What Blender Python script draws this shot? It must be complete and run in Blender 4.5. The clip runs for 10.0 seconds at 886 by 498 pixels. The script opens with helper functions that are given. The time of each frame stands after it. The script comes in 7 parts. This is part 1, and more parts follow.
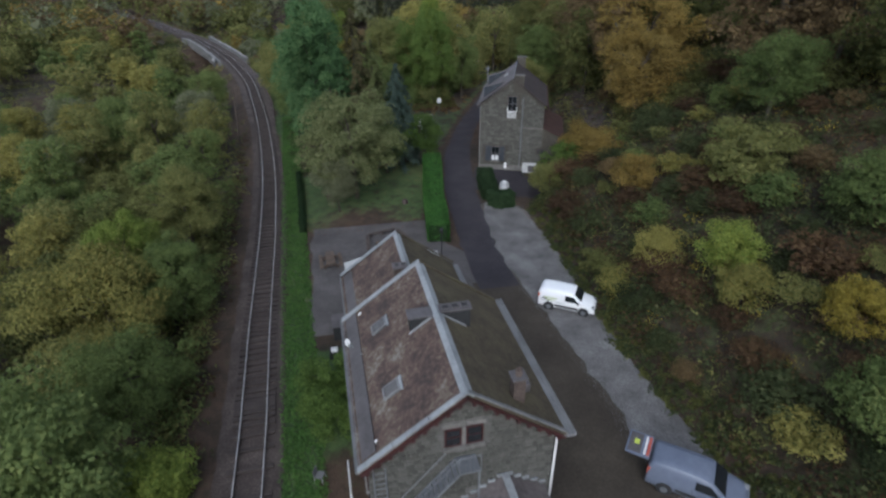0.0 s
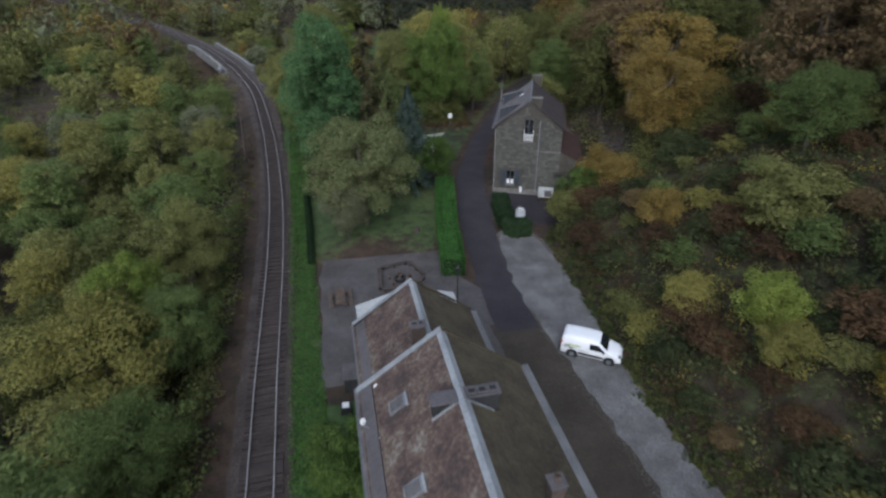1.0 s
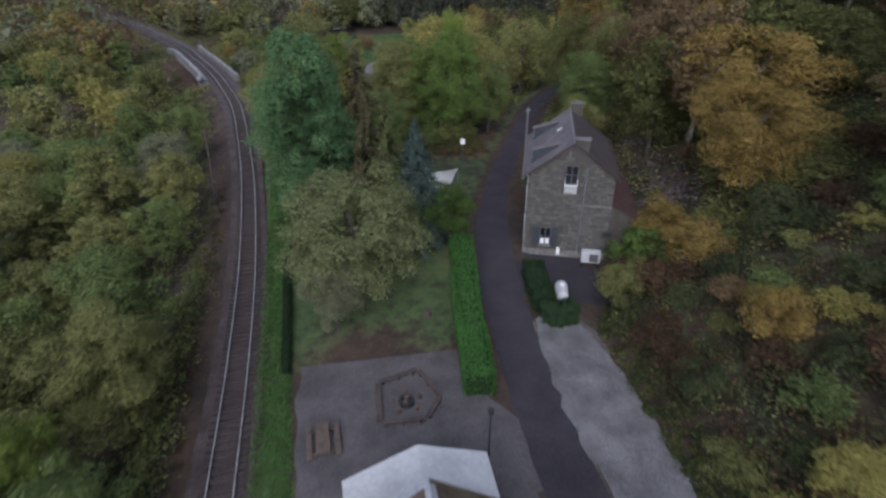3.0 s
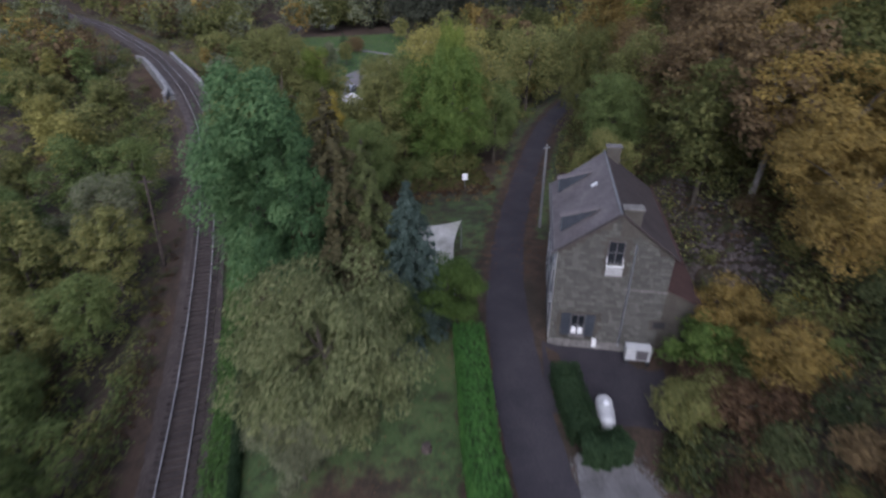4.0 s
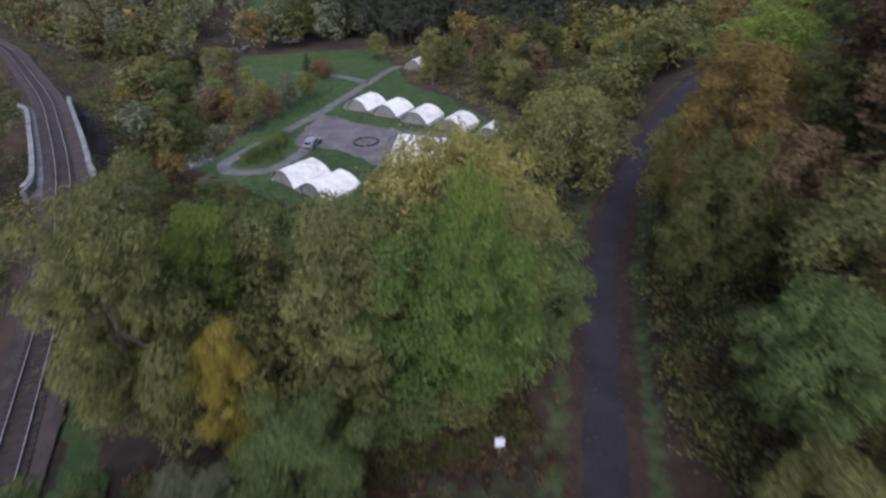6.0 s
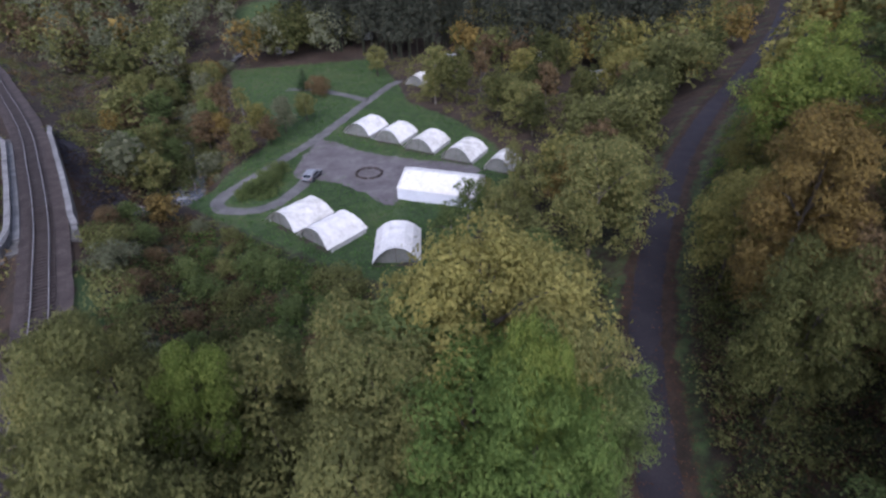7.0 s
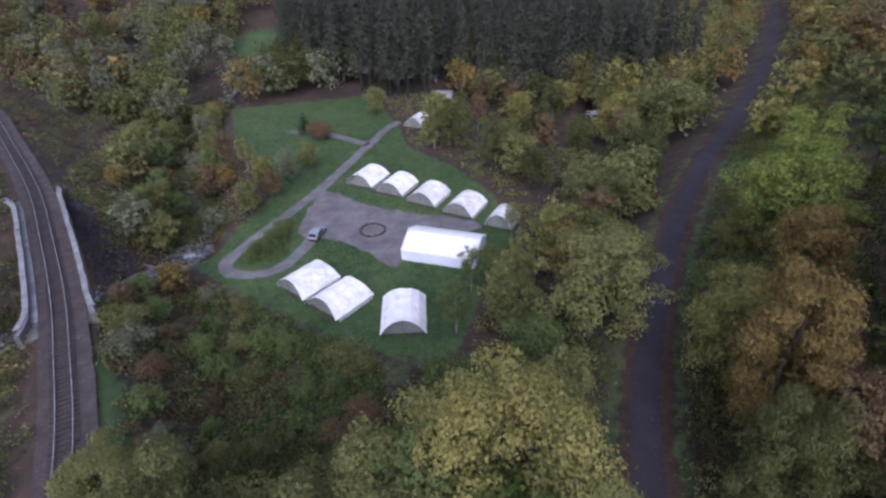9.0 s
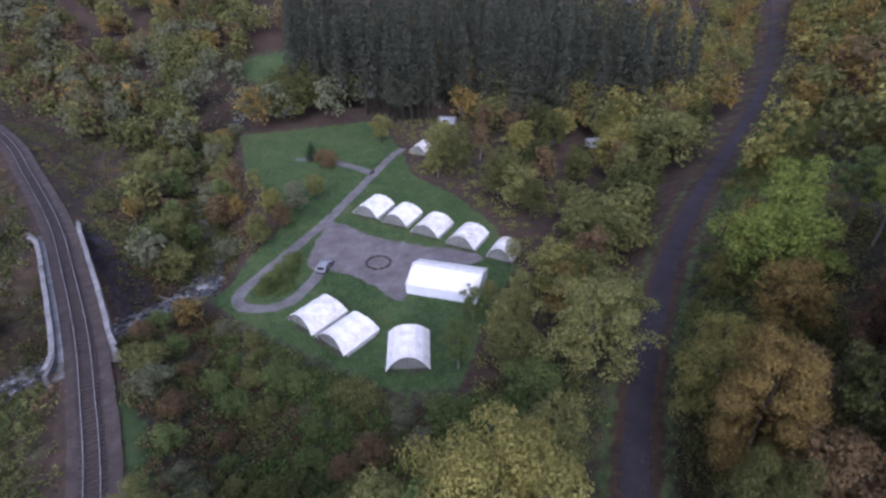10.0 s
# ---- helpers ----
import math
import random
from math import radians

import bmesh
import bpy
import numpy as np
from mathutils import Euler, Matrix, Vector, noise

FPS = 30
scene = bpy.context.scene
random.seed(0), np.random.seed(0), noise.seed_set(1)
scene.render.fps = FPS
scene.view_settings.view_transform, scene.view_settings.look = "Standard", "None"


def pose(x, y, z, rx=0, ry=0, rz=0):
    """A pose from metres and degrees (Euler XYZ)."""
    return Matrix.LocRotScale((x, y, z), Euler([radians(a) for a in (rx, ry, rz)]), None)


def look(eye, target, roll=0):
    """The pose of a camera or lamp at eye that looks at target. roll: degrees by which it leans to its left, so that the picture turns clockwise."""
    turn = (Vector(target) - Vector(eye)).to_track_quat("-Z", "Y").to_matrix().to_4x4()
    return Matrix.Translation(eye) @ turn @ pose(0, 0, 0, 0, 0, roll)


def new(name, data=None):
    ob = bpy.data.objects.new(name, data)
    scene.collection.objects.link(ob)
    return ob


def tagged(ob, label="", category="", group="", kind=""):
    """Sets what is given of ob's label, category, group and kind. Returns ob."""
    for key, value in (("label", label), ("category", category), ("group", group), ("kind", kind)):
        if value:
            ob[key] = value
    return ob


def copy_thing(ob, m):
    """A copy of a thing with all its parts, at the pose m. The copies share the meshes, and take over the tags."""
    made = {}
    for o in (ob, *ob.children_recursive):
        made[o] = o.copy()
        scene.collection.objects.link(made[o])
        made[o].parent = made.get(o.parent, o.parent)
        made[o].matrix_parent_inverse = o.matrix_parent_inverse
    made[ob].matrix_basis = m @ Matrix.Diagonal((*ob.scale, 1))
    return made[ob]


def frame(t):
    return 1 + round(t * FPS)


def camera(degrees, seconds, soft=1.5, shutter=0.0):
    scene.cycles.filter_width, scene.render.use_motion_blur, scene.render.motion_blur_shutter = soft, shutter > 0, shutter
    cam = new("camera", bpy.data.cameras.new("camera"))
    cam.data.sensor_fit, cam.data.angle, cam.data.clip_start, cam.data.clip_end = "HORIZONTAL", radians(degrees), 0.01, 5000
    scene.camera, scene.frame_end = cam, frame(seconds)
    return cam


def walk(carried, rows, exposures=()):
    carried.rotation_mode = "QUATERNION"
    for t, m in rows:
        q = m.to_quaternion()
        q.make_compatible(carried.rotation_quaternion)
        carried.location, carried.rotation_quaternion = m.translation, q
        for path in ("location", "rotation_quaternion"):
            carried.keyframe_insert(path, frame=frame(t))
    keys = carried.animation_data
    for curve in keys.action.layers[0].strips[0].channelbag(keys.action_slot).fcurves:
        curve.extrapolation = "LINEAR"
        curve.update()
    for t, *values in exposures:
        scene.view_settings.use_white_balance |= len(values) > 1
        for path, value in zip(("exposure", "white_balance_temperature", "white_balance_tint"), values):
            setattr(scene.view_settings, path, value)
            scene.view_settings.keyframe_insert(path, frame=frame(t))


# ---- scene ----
cam = camera(78.8, 10.0, soft=2.45, shutter=0.5)
METRES, EYE, TILT, LEAN, TURN = 96.0, 25.0, -29.2, 0.4, -12.8
ROWS = [
    (0.0, 0.0, 0.0, 0.0, -0.0, 0.0, 0.0),
    (0.5, -0.0049, 0.0032, 0.0203, 0.35, -0.07, -0.22),
    (1.0, -0.0099, 0.0246, 0.0349, 0.5, -0.14, -0.32),
    (1.5, -0.0146, 0.0543, 0.0517, 0.64, -0.3, -0.41),
    (2.0, -0.0196, 0.0844, 0.0679, 0.66, -0.44, -0.4),
    (3.5, -0.03, 0.2233, 0.15, 0.39, -1.11, -0.06),
    (4.0, -0.0331, 0.2895, 0.1892, 0.05, -1.43, 0.21),
    (4.5, -0.0356, 0.3663, 0.2351, -0.35, -1.74, 0.45),
    (5.0, -0.0382, 0.4479, 0.2856, -0.68, -2.15, 0.8),
    (5.5, -0.0426, 0.5301, 0.3401, -1.1, -2.52, 1.18),
    (6.0, -0.048, 0.6121, 0.3997, -1.53, -2.86, 1.49),
    (7.5, -0.0767, 0.6744, 0.4965, -2.63, -3.61, 1.92),
    (8.0, -0.0796, 0.6719, 0.5173, -2.89, -3.57, 2.09),
    (8.5, -0.0819, 0.6656, 0.5431, -3.01, -3.4, 2.24),
    (9.0, -0.0847, 0.6541, 0.5686, -3.01, -3.13, 2.22),
    (9.5, -0.0853, 0.6371, 0.593, -2.85, -2.75, 2.27),
    (10.0, -0.0833, 0.6187, 0.6176, -2.6, -2.38, 2.24),
]
walk(cam, [(t, pose(0, 0, EYE, TILT, LEAN, TURN) @ pose(METRES * x, METRES * y, METRES * z, 90 + pitch, roll, yaw)) for t, x, y, z, yaw, pitch, roll in ROWS],
     exposures=((0.0, 0.8, 5480, 9), (3.5, 0.93, 5420, 20), (6.0, 0.97, 5390, 24), (10.0, 1.17, 5180, 31)))

# ---- light: an overcast autumn afternoon ----
world = bpy.data.worlds.new("overcast")
world.use_nodes = True
scene.world = world
wn = world.node_tree
sky = wn.nodes.new("ShaderNodeTexSky")
sky.sky_type, sky.sun_disc = "NISHITA", False
sky.sun_elevation, sky.sun_rotation = radians(32), radians(200)
sky.air_density, sky.dust_density, sky.ozone_density = 1.0, 4.0, 1.0
hsv = wn.nodes.new("ShaderNodeHueSaturation")
hsv.inputs["Saturation"].default_value = 0.45
wn.links.new(sky.outputs["Color"], hsv.inputs["Color"])
wn.links.new(hsv.outputs["Color"], wn.nodes["Background"].inputs["Color"])
wn.nodes["Background"].inputs["Strength"].default_value = 0.13
sun = new("sun", bpy.data.lights.new("sun", "SUN"))
sun.data.energy, sun.data.angle, sun.data.color = 0.5, radians(25), (1.0, 0.96, 0.9)
sun.matrix_world = look((0, 0, 90), (18, 50, 0))


# ---- helpers of this scene ----
def smooth(a, b, v):
    t = np.clip((np.asarray(v, float) - a) / (b - a), 0, 1)
    return t * t * (3 - 2 * t)


def make_mesh(name, verts, faces, mats=(), smooth_faces=False):
    me = bpy.data.meshes.new(name)
    me.from_pydata([tuple(v) for v in verts], [], [tuple(f) for f in faces])
    for m in mats:
        me.materials.append(m)
    if smooth_faces:
        me.polygons.foreach_set("use_smooth", [True] * len(me.polygons))
    me.update()
    return me


def leaf_mesh(name, co, mat):
    """A mesh of loose three-cornered leaves; co: n x 3 x 3."""
    n = len(co)
    me = bpy.data.meshes.new(name)
    me.vertices.add(3 * n)
    me.vertices.foreach_set("co", np.ascontiguousarray(co, dtype=np.float32).ravel())
    me.loops.add(3 * n)
    me.loops.foreach_set("vertex_index", np.arange(3 * n, dtype=np.int32))
    me.polygons.add(n)
    me.polygons.foreach_set("loop_start", np.arange(0, 3 * n, 3, dtype=np.int32))
    me.materials.append(mat)
    me.update(calc_edges=True)
    return me


def part(name, bm, mat, parent, label="", m=None):
    me = bpy.data.meshes.new(name)
    bm.to_mesh(me)
    bm.free()
    me.materials.append(mat)
    return part_of(name, me, parent, label, m)


def part_of(name, me, parent, label="", m=None):
    ob = new(name, me)
    ob.parent = parent
    if m is not None:
        ob.matrix_local = m
    if label:
        ob["label"] = label
    return ob


def thing(name, m, label, category, group="", kind=""):
    ob = new(name)
    ob.matrix_world = m
    return tagged(ob, label, category, group, kind)


def box_bm(x0, y0, z0, x1, y1, z1, bevel=0.0, bm=None):
    own = bm is None
    b = bmesh.new()
    bmesh.ops.create_cube(b, size=1, matrix=Matrix.LocRotScale(((x0 + x1) / 2, (y0 + y1) / 2, (z0 + z1) / 2), None, (x1 - x0, y1 - y0, z1 - z0)))
    if bevel:
        bmesh.ops.bevel(b, geom=b.edges[:], offset=bevel, segments=2, profile=0.6, affect="EDGES")
    if own:
        return b
    merge(bm, b)
    return bm


def merge(bm, other):
    me = bpy.data.meshes.new("join")
    other.to_mesh(me)
    other.free()
    bm.from_mesh(me)
    bpy.data.meshes.remove(me)


def rod_bm(a, b, r0, r1=None, sides=8, bm=None):
    a, b = Vector(a), Vector(b)
    r1 = r0 if r1 is None else r1
    own = bmesh.new()
    d = b - a
    rot = d.to_track_quat("Z", "Y").to_matrix().to_4x4()
    bmesh.ops.create_cone(own, cap_ends=True, segments=sides, radius1=r0, radius2=r1, depth=d.length,
                          matrix=Matrix.Translation((a + b) / 2) @ rot)
    if bm is None:
        return own
    merge(bm, own)
    return bm


def poly_bm(faces):
    """A bmesh from lists of corner points."""
    b = bmesh.new()
    for f in faces:
        b.faces.new([b.verts.new(p) for p in f])
    bmesh.ops.remove_doubles(b, verts=b.verts, dist=0.0005)
    bmesh.ops.recalc_face_normals(b, faces=b.faces)
    return b


def prism_bm(outline, y0, y1):
    """An x-z outline pushed from y0 to y1."""
    n = len(outline)
    a = [(x, y0, z) for x, z in outline]
    c = [(x, y1, z) for x, z in outline]
    return poly_bm([a, c[::-1]] + [[a[i], a[(i + 1) % n], c[(i + 1) % n], c[i]] for i in range(n)])


# ---- materials ----
def mat_new(name, rough=0.8, metal=0.0):
    m = bpy.data.materials.new(name)
    m.use_nodes = True
    nt = m.node_tree
    b = nt.nodes["Principled BSDF"]
    b.inputs["Roughness"].default_value, b.inputs["Metallic"].default_value = rough, metal
    b.inputs["Specular IOR Level"].default_value = 0.3
    return m, nt, b


def ramp(nt, fac, stops):
    r = nt.nodes.new("ShaderNodeValToRGB")
    el = r.color_ramp.elements
    while len(el) < len(stops):
        el.new(0.5)
    for e, (p, c) in zip(el, stops):
        e.position, e.color = p, (*c, 1)
    nt.links.new(fac, r.inputs["Fac"])
    return r.outputs["Color"]


def noise_node(nt, scale, detail=4.0, rough=0.55, vec=None):
    n = nt.nodes.new("ShaderNodeTexNoise")
    n.inputs["Scale"].default_value, n.inputs["Detail"].default_value, n.inputs["Roughness"].default_value = scale, detail, rough
    if vec is not None:
        nt.links.new(vec, n.inputs["Vector"])
    return n.outputs["Fac"]


def math_node(nt, op, a, b=0.5):
    n = nt.nodes.new("ShaderNodeMath")
    n.operation = op
    for i, v in enumerate((a, b)):
        if isinstance(v, (int, float)):
            n.inputs[i].default_value = v
        else:
            nt.links.new(v, n.inputs[i])
    return n.outputs[0]


def mix_node(nt, fac, a, b, blend="MIX"):
    n = nt.nodes.new("ShaderNodeMix")
    n.data_type, n.blend_type = "RGBA", blend
    for sock, v in ((n.inputs[0], fac), (n.inputs[6], a), (n.inputs[7], b)):
        if isinstance(v, (int, float)):
            sock.default_value = v
        elif isinstance(v, tuple):
            sock.default_value = (*v, 1)
        else:
            nt.links.new(v, sock)
    return n.outputs[2]


def bump(nt, b, height, strength=0.4, dist=0.05):
    n = nt.nodes.new("ShaderNodeBump")
    n.inputs["Strength"].default_value, n.inputs["Distance"].default_value = strength, dist
    nt.links.new(height, n.inputs["Height"])
    nt.links.new(n.outputs["Normal"], b.inputs["Normal"])


def position(nt):
    return nt.nodes.new("ShaderNodeNewGeometry").outputs["Position"]


def object_co(nt):
    return nt.nodes.new("ShaderNodeTexCoord").outputs["Object"]


def two_scale(name, stops, big, small, rough=0.85, metal=0.0, bump_s=0.4, world_space=True, amount=0.45, bump_d=0.04):
    """Colour from a broad and a fine noise, with relief from the fine one."""
    m, nt, b = mat_new(name, rough, metal)
    v = position(nt) if world_space else object_co(nt)
    nb, ns = noise_node(nt, big, 4, 0.6, v), noise_node(nt, small, 5, 0.65, v)
    f = math_node(nt, "ADD", math_node(nt, "MULTIPLY", nb, 1 - amount), math_node(nt, "MULTIPLY", ns, amount))
    stops = [(0.5 + (p - 0.5) * 0.68, c) for p, c in stops]
    nt.links.new(ramp(nt, f, stops), b.inputs["Base Color"])
    if bump_s:
        bump(nt, b, ns, bump_s, bump_d)
    return m


def leaf_material(name, dark, mid, light):
    """Leaves: a tone of its own for each leaf, each tree and each part of the crown."""
    m, nt, b = mat_new(name, 0.8)
    dark, mid, light = (tuple(v * g for v in c) for c, g in ((dark, 1.4), (mid, 1.15), (light, 1.1)))
    geo = nt.nodes.new("ShaderNodeNewGeometry")
    info = nt.nodes.new("ShaderNodeObjectInfo")
    clump = noise_node(nt, 0.8, 3, 0.55, geo.outputs["Position"])
    f = math_node(nt, "ADD", math_node(nt, "MULTIPLY", geo.outputs["Random Per Island"], 0.48), math_node(nt, "MULTIPLY", clump, 0.52))
    f = math_node(nt, "ADD", f, math_node(nt, "MULTIPLY", math_node(nt, "SUBTRACT", info.outputs["Random"], 0.5), 0.28))
    f = math_node(nt, "SUBTRACT", f, 0.01)
    nt.links.new(ramp(nt, f, [(0.12, dark), (0.5, mid), (0.9, light)]), b.inputs["Base Color"])
    b.inputs["Specular IOR Level"].default_value = 0.08
    # thin leaves let part of the light through
    tr = nt.nodes.new("ShaderNodeBsdfTranslucent")
    mx = nt.nodes.new("ShaderNodeMixShader")
    mx.inputs[0].default_value = 0.5
    nt.links.new(b.inputs["Base Color"].links[0].from_socket, tr.inputs["Color"])
    nt.links.new(b.outputs[0], mx.inputs[1])
    nt.links.new(tr.outputs[0], mx.inputs[2])
    nt.links.new(mx.outputs[0], nt.nodes["Material Output"].inputs["Surface"])
    return m


LEAF = {
    "green": leaf_material("leaf_green", (0.046, 0.064, 0.022), (0.11, 0.143, 0.048), (0.205, 0.235, 0.078)),
    "fresh": leaf_material("leaf_fresh", (0.03, 0.058, 0.024), (0.076, 0.134, 0.055), (0.155, 0.24, 0.1)),
    "olive": leaf_material("leaf_olive", (0.062, 0.067, 0.024), (0.148, 0.153, 0.053), (0.262, 0.25, 0.088)),
    "pale": leaf_material("leaf_pale", (0.05, 0.058, 0.026), (0.13, 0.144, 0.062), (0.25, 0.26, 0.12)),
    "yellow": leaf_material("leaf_yellow", (0.11, 0.095, 0.022), (0.25, 0.205, 0.04), (0.43, 0.345, 0.06)),
    "lime": leaf_material("leaf_lime", (0.07, 0.098, 0.02), (0.158, 0.198, 0.043), (0.29, 0.325, 0.074)),
    # darker green leaf: the hill wood's shade is put into its colour
    "shade_green": leaf_material("leaf_shade_green", (0.03, 0.036, 0.013), (0.076, 0.084, 0.028), (0.145, 0.145, 0.048)),
    "rust": leaf_material("leaf_rust", (0.062, 0.044, 0.025), (0.135, 0.097, 0.05), (0.235, 0.17, 0.08)),
    "ochre": leaf_material("leaf_ochre", (0.08, 0.061, 0.022), (0.19, 0.14, 0.044), (0.34, 0.245, 0.066)),
    "conifer": leaf_material("leaf_conifer", (0.026, 0.03, 0.021), (0.052, 0.058, 0.04), (0.09, 0.093, 0.063)),
    "brownfir": leaf_material("leaf_brownfir", (0.036, 0.034, 0.018), (0.078, 0.071, 0.035), (0.13, 0.115, 0.056)),
    # pale grey leaf: distance haze is put into its colour
    "grey_haze": leaf_material("leaf_grey_haze", (0.07, 0.076, 0.044), (0.145, 0.152, 0.088), (0.225, 0.23, 0.135)),
    "gold": leaf_material("leaf_gold", (0.088, 0.086, 0.027), (0.198, 0.187, 0.056), (0.345, 0.305, 0.092)),
    "vivid": leaf_material("leaf_vivid", (0.032, 0.052, 0.014), (0.082, 0.125, 0.031), (0.165, 0.222, 0.056)),
    "weeping": leaf_material("leaf_weeping", (0.05, 0.06, 0.024), (0.105, 0.122, 0.046), (0.18, 0.195, 0.08)),
    "blue": leaf_material("leaf_blue", (0.026, 0.039, 0.031), (0.056, 0.081, 0.065), (0.105, 0.14, 0.115)),
    "hedge": leaf_material("leaf_hedge", (0.030, 0.073, 0.020), (0.073, 0.171, 0.039), (0.146, 0.281, 0.067)),
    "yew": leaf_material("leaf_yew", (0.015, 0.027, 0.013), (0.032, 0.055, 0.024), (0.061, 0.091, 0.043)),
    "grass": leaf_material("leaf_grass", (0.036, 0.07, 0.02), (0.075, 0.14, 0.037), (0.14, 0.22, 0.06)),
    "bramble": leaf_material("leaf_bramble", (0.022, 0.029, 0.014), (0.054, 0.066, 0.028), (0.105, 0.115, 0.05)),
    "fern": leaf_material("leaf_fern", (0.034, 0.023, 0.015), (0.078, 0.05, 0.029), (0.145, 0.094, 0.047)),
}
BARK = two_scale("bark", [(0.3, (0.035, 0.028, 0.02)), (0.7, (0.11, 0.095, 0.075))], 2.0, 14.0, 0.95, bump_s=0.8)
BARK_PALE = two_scale("pale_bark", [(0.3, (0.09, 0.08, 0.065)), (0.7, (0.22, 0.2, 0.17))], 2.0, 14.0, 0.95, bump_s=0.8)


def ground_material():
    """Leaf litter, earth and, where the attribute says so, grass."""
    m, nt, b = mat_new("ground_cover", 0.95)
    v = position(nt)
    big, mid, fine = noise_node(nt, 0.09, 4, 0.6, v), noise_node(nt, 0.8, 5, 0.65, v), noise_node(nt, 7.0, 4, 0.7, v)
    f = math_node(nt, "ADD", math_node(nt, "MULTIPLY", big, 0.35), math_node(nt, "ADD", math_node(nt, "MULTIPLY", mid, 0.35), math_node(nt, "MULTIPLY", fine, 0.3)))
    litter = ramp(nt, f, [(0.38, (0.019, 0.015, 0.011)), (0.47, (0.032, 0.024, 0.016)), (0.54, (0.058, 0.036, 0.024)), (0.62, (0.04, 0.042, 0.021))])
    grass = ramp(nt, f, [(0.38, (0.022, 0.037, 0.012)), (0.47, (0.037, 0.065, 0.02)), (0.54, (0.06, 0.09, 0.029)), (0.62, (0.088, 0.085, 0.039))])
    at = nt.nodes.new("ShaderNodeAttribute")
    at.attribute_name = "grass"
    k = math_node(nt, "ADD", at.outputs["Fac"], math_node(nt, "MULTIPLY", math_node(nt, "SUBTRACT", mid, 0.5), 0.9))
    k = math_node(nt, "MULTIPLY", math_node(nt, "SUBTRACT", k, 0.35), 3.5)
    k = math_node(nt, "MINIMUM", math_node(nt, "MAXIMUM", k, 0.0), 1.0)
    nt.links.new(mix_node(nt, k, litter, grass), b.inputs["Base Color"])
    bump(nt, b, fine, 0.7, 0.12)
    return m


def stained_canvas():
    """White canvas with grey-yellow weather stains, more on some tents than on others."""
    m, nt, b = mat_new("white_canvas", 0.85)
    v = position(nt)
    info = nt.nodes.new("ShaderNodeObjectInfo")
    stain = math_node(nt, "ADD", noise_node(nt, 0.55, 6, 0.7, v), math_node(nt, "MULTIPLY", info.outputs["Random"], 0.2))
    clean = ramp(nt, noise_node(nt, 1.4, 4, 0.6, v), [(0.35, (0.58, 0.567, 0.523)), (0.65, (0.68, 0.667, 0.617))])
    k = ramp(nt, stain, [(0.6, (0, 0, 0)), (0.8, (0.8, 0.8, 0.8))])
    nt.links.new(mix_node(nt, k, clean, (0.36, 0.35, 0.29)), b.inputs["Base Color"])
    bump(nt, b, noise_node(nt, 3.0, 4, 0.6, v), 0.25, 0.05)
    return m


GROUND = ground_material()
ASPHALT = two_scale("asphalt", [(0.3, (0.016, 0.0135, 0.0165)), (0.5, (0.025, 0.0215, 0.025)), (0.7, (0.038, 0.033, 0.035))], 0.3, 7.0, 0.8, bump_s=0.25)
DRIVE = two_scale("earth_drive", [(0.3, (0.025, 0.019, 0.015)), (0.5, (0.037, 0.030, 0.022)), (0.7, (0.055, 0.045, 0.034))], 0.3, 7.0, 0.9, bump_s=0.4)
GRAVEL = two_scale("pale_gravel", [(0.3, (0.04, 0.038, 0.035)), (0.42, (0.078, 0.074, 0.072)), (0.55, (0.116, 0.111, 0.108)), (0.7, (0.2, 0.195, 0.19))], 0.35, 13.0, 0.95, bump_s=0.7, amount=0.6)
PATIO = two_scale("patio_gravel", [(0.3, (0.044, 0.04, 0.039)), (0.5, (0.066, 0.06, 0.058)), (0.7, (0.092, 0.084, 0.08))], 0.4, 8.0, 0.95, bump_s=0.5)
PATH = two_scale("path_gravel", [(0.3, (0.07, 0.067, 0.064)), (0.5, (0.112, 0.108, 0.102)), (0.7, (0.165, 0.158, 0.149))], 0.3, 5.0, 0.95, bump_s=0.5)
BALLAST = two_scale("ballast", [(0.3, (0.025, 0.019, 0.016)), (0.5, (0.049, 0.038, 0.033)), (0.72, (0.098, 0.079, 0.070))], 0.5, 9.0, 0.95, bump_s=0.9, amount=0.6, bump_d=0.08)
RAIL = two_scale("rail_steel", [(0.35, (0.26, 0.245, 0.235)), (0.7, (0.42, 0.4, 0.385))], 0.6, 6.0, 0.4, 0.5, bump_s=0.1)
RUST_STEEL = two_scale("rusty_rail", [(0.3, (0.04, 0.027, 0.021)), (0.7, (0.085, 0.06, 0.048))], 0.6, 9.0, 0.9, 0.0, bump_s=0.2)
SLEEPER = two_scale("sleeper_wood", [(0.3, (0.026, 0.021, 0.019)), (0.7, (0.056, 0.045, 0.04))], 0.8, 12.0, 0.95, bump_s=0.6)
STONE = two_scale("rubble_stone", [(0.3, (0.071, 0.067, 0.059)), (0.5, (0.111, 0.105, 0.095)), (0.7, (0.161, 0.151, 0.138))], 0.5, 3.2, 0.95, bump_s=0.7, world_space=False, amount=0.6)
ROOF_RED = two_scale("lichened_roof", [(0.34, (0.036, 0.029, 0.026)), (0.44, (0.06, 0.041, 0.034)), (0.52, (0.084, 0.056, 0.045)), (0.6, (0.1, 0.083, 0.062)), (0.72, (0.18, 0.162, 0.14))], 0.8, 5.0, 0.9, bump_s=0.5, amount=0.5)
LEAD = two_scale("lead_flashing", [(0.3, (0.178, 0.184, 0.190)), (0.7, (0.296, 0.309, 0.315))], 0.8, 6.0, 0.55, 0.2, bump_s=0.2)
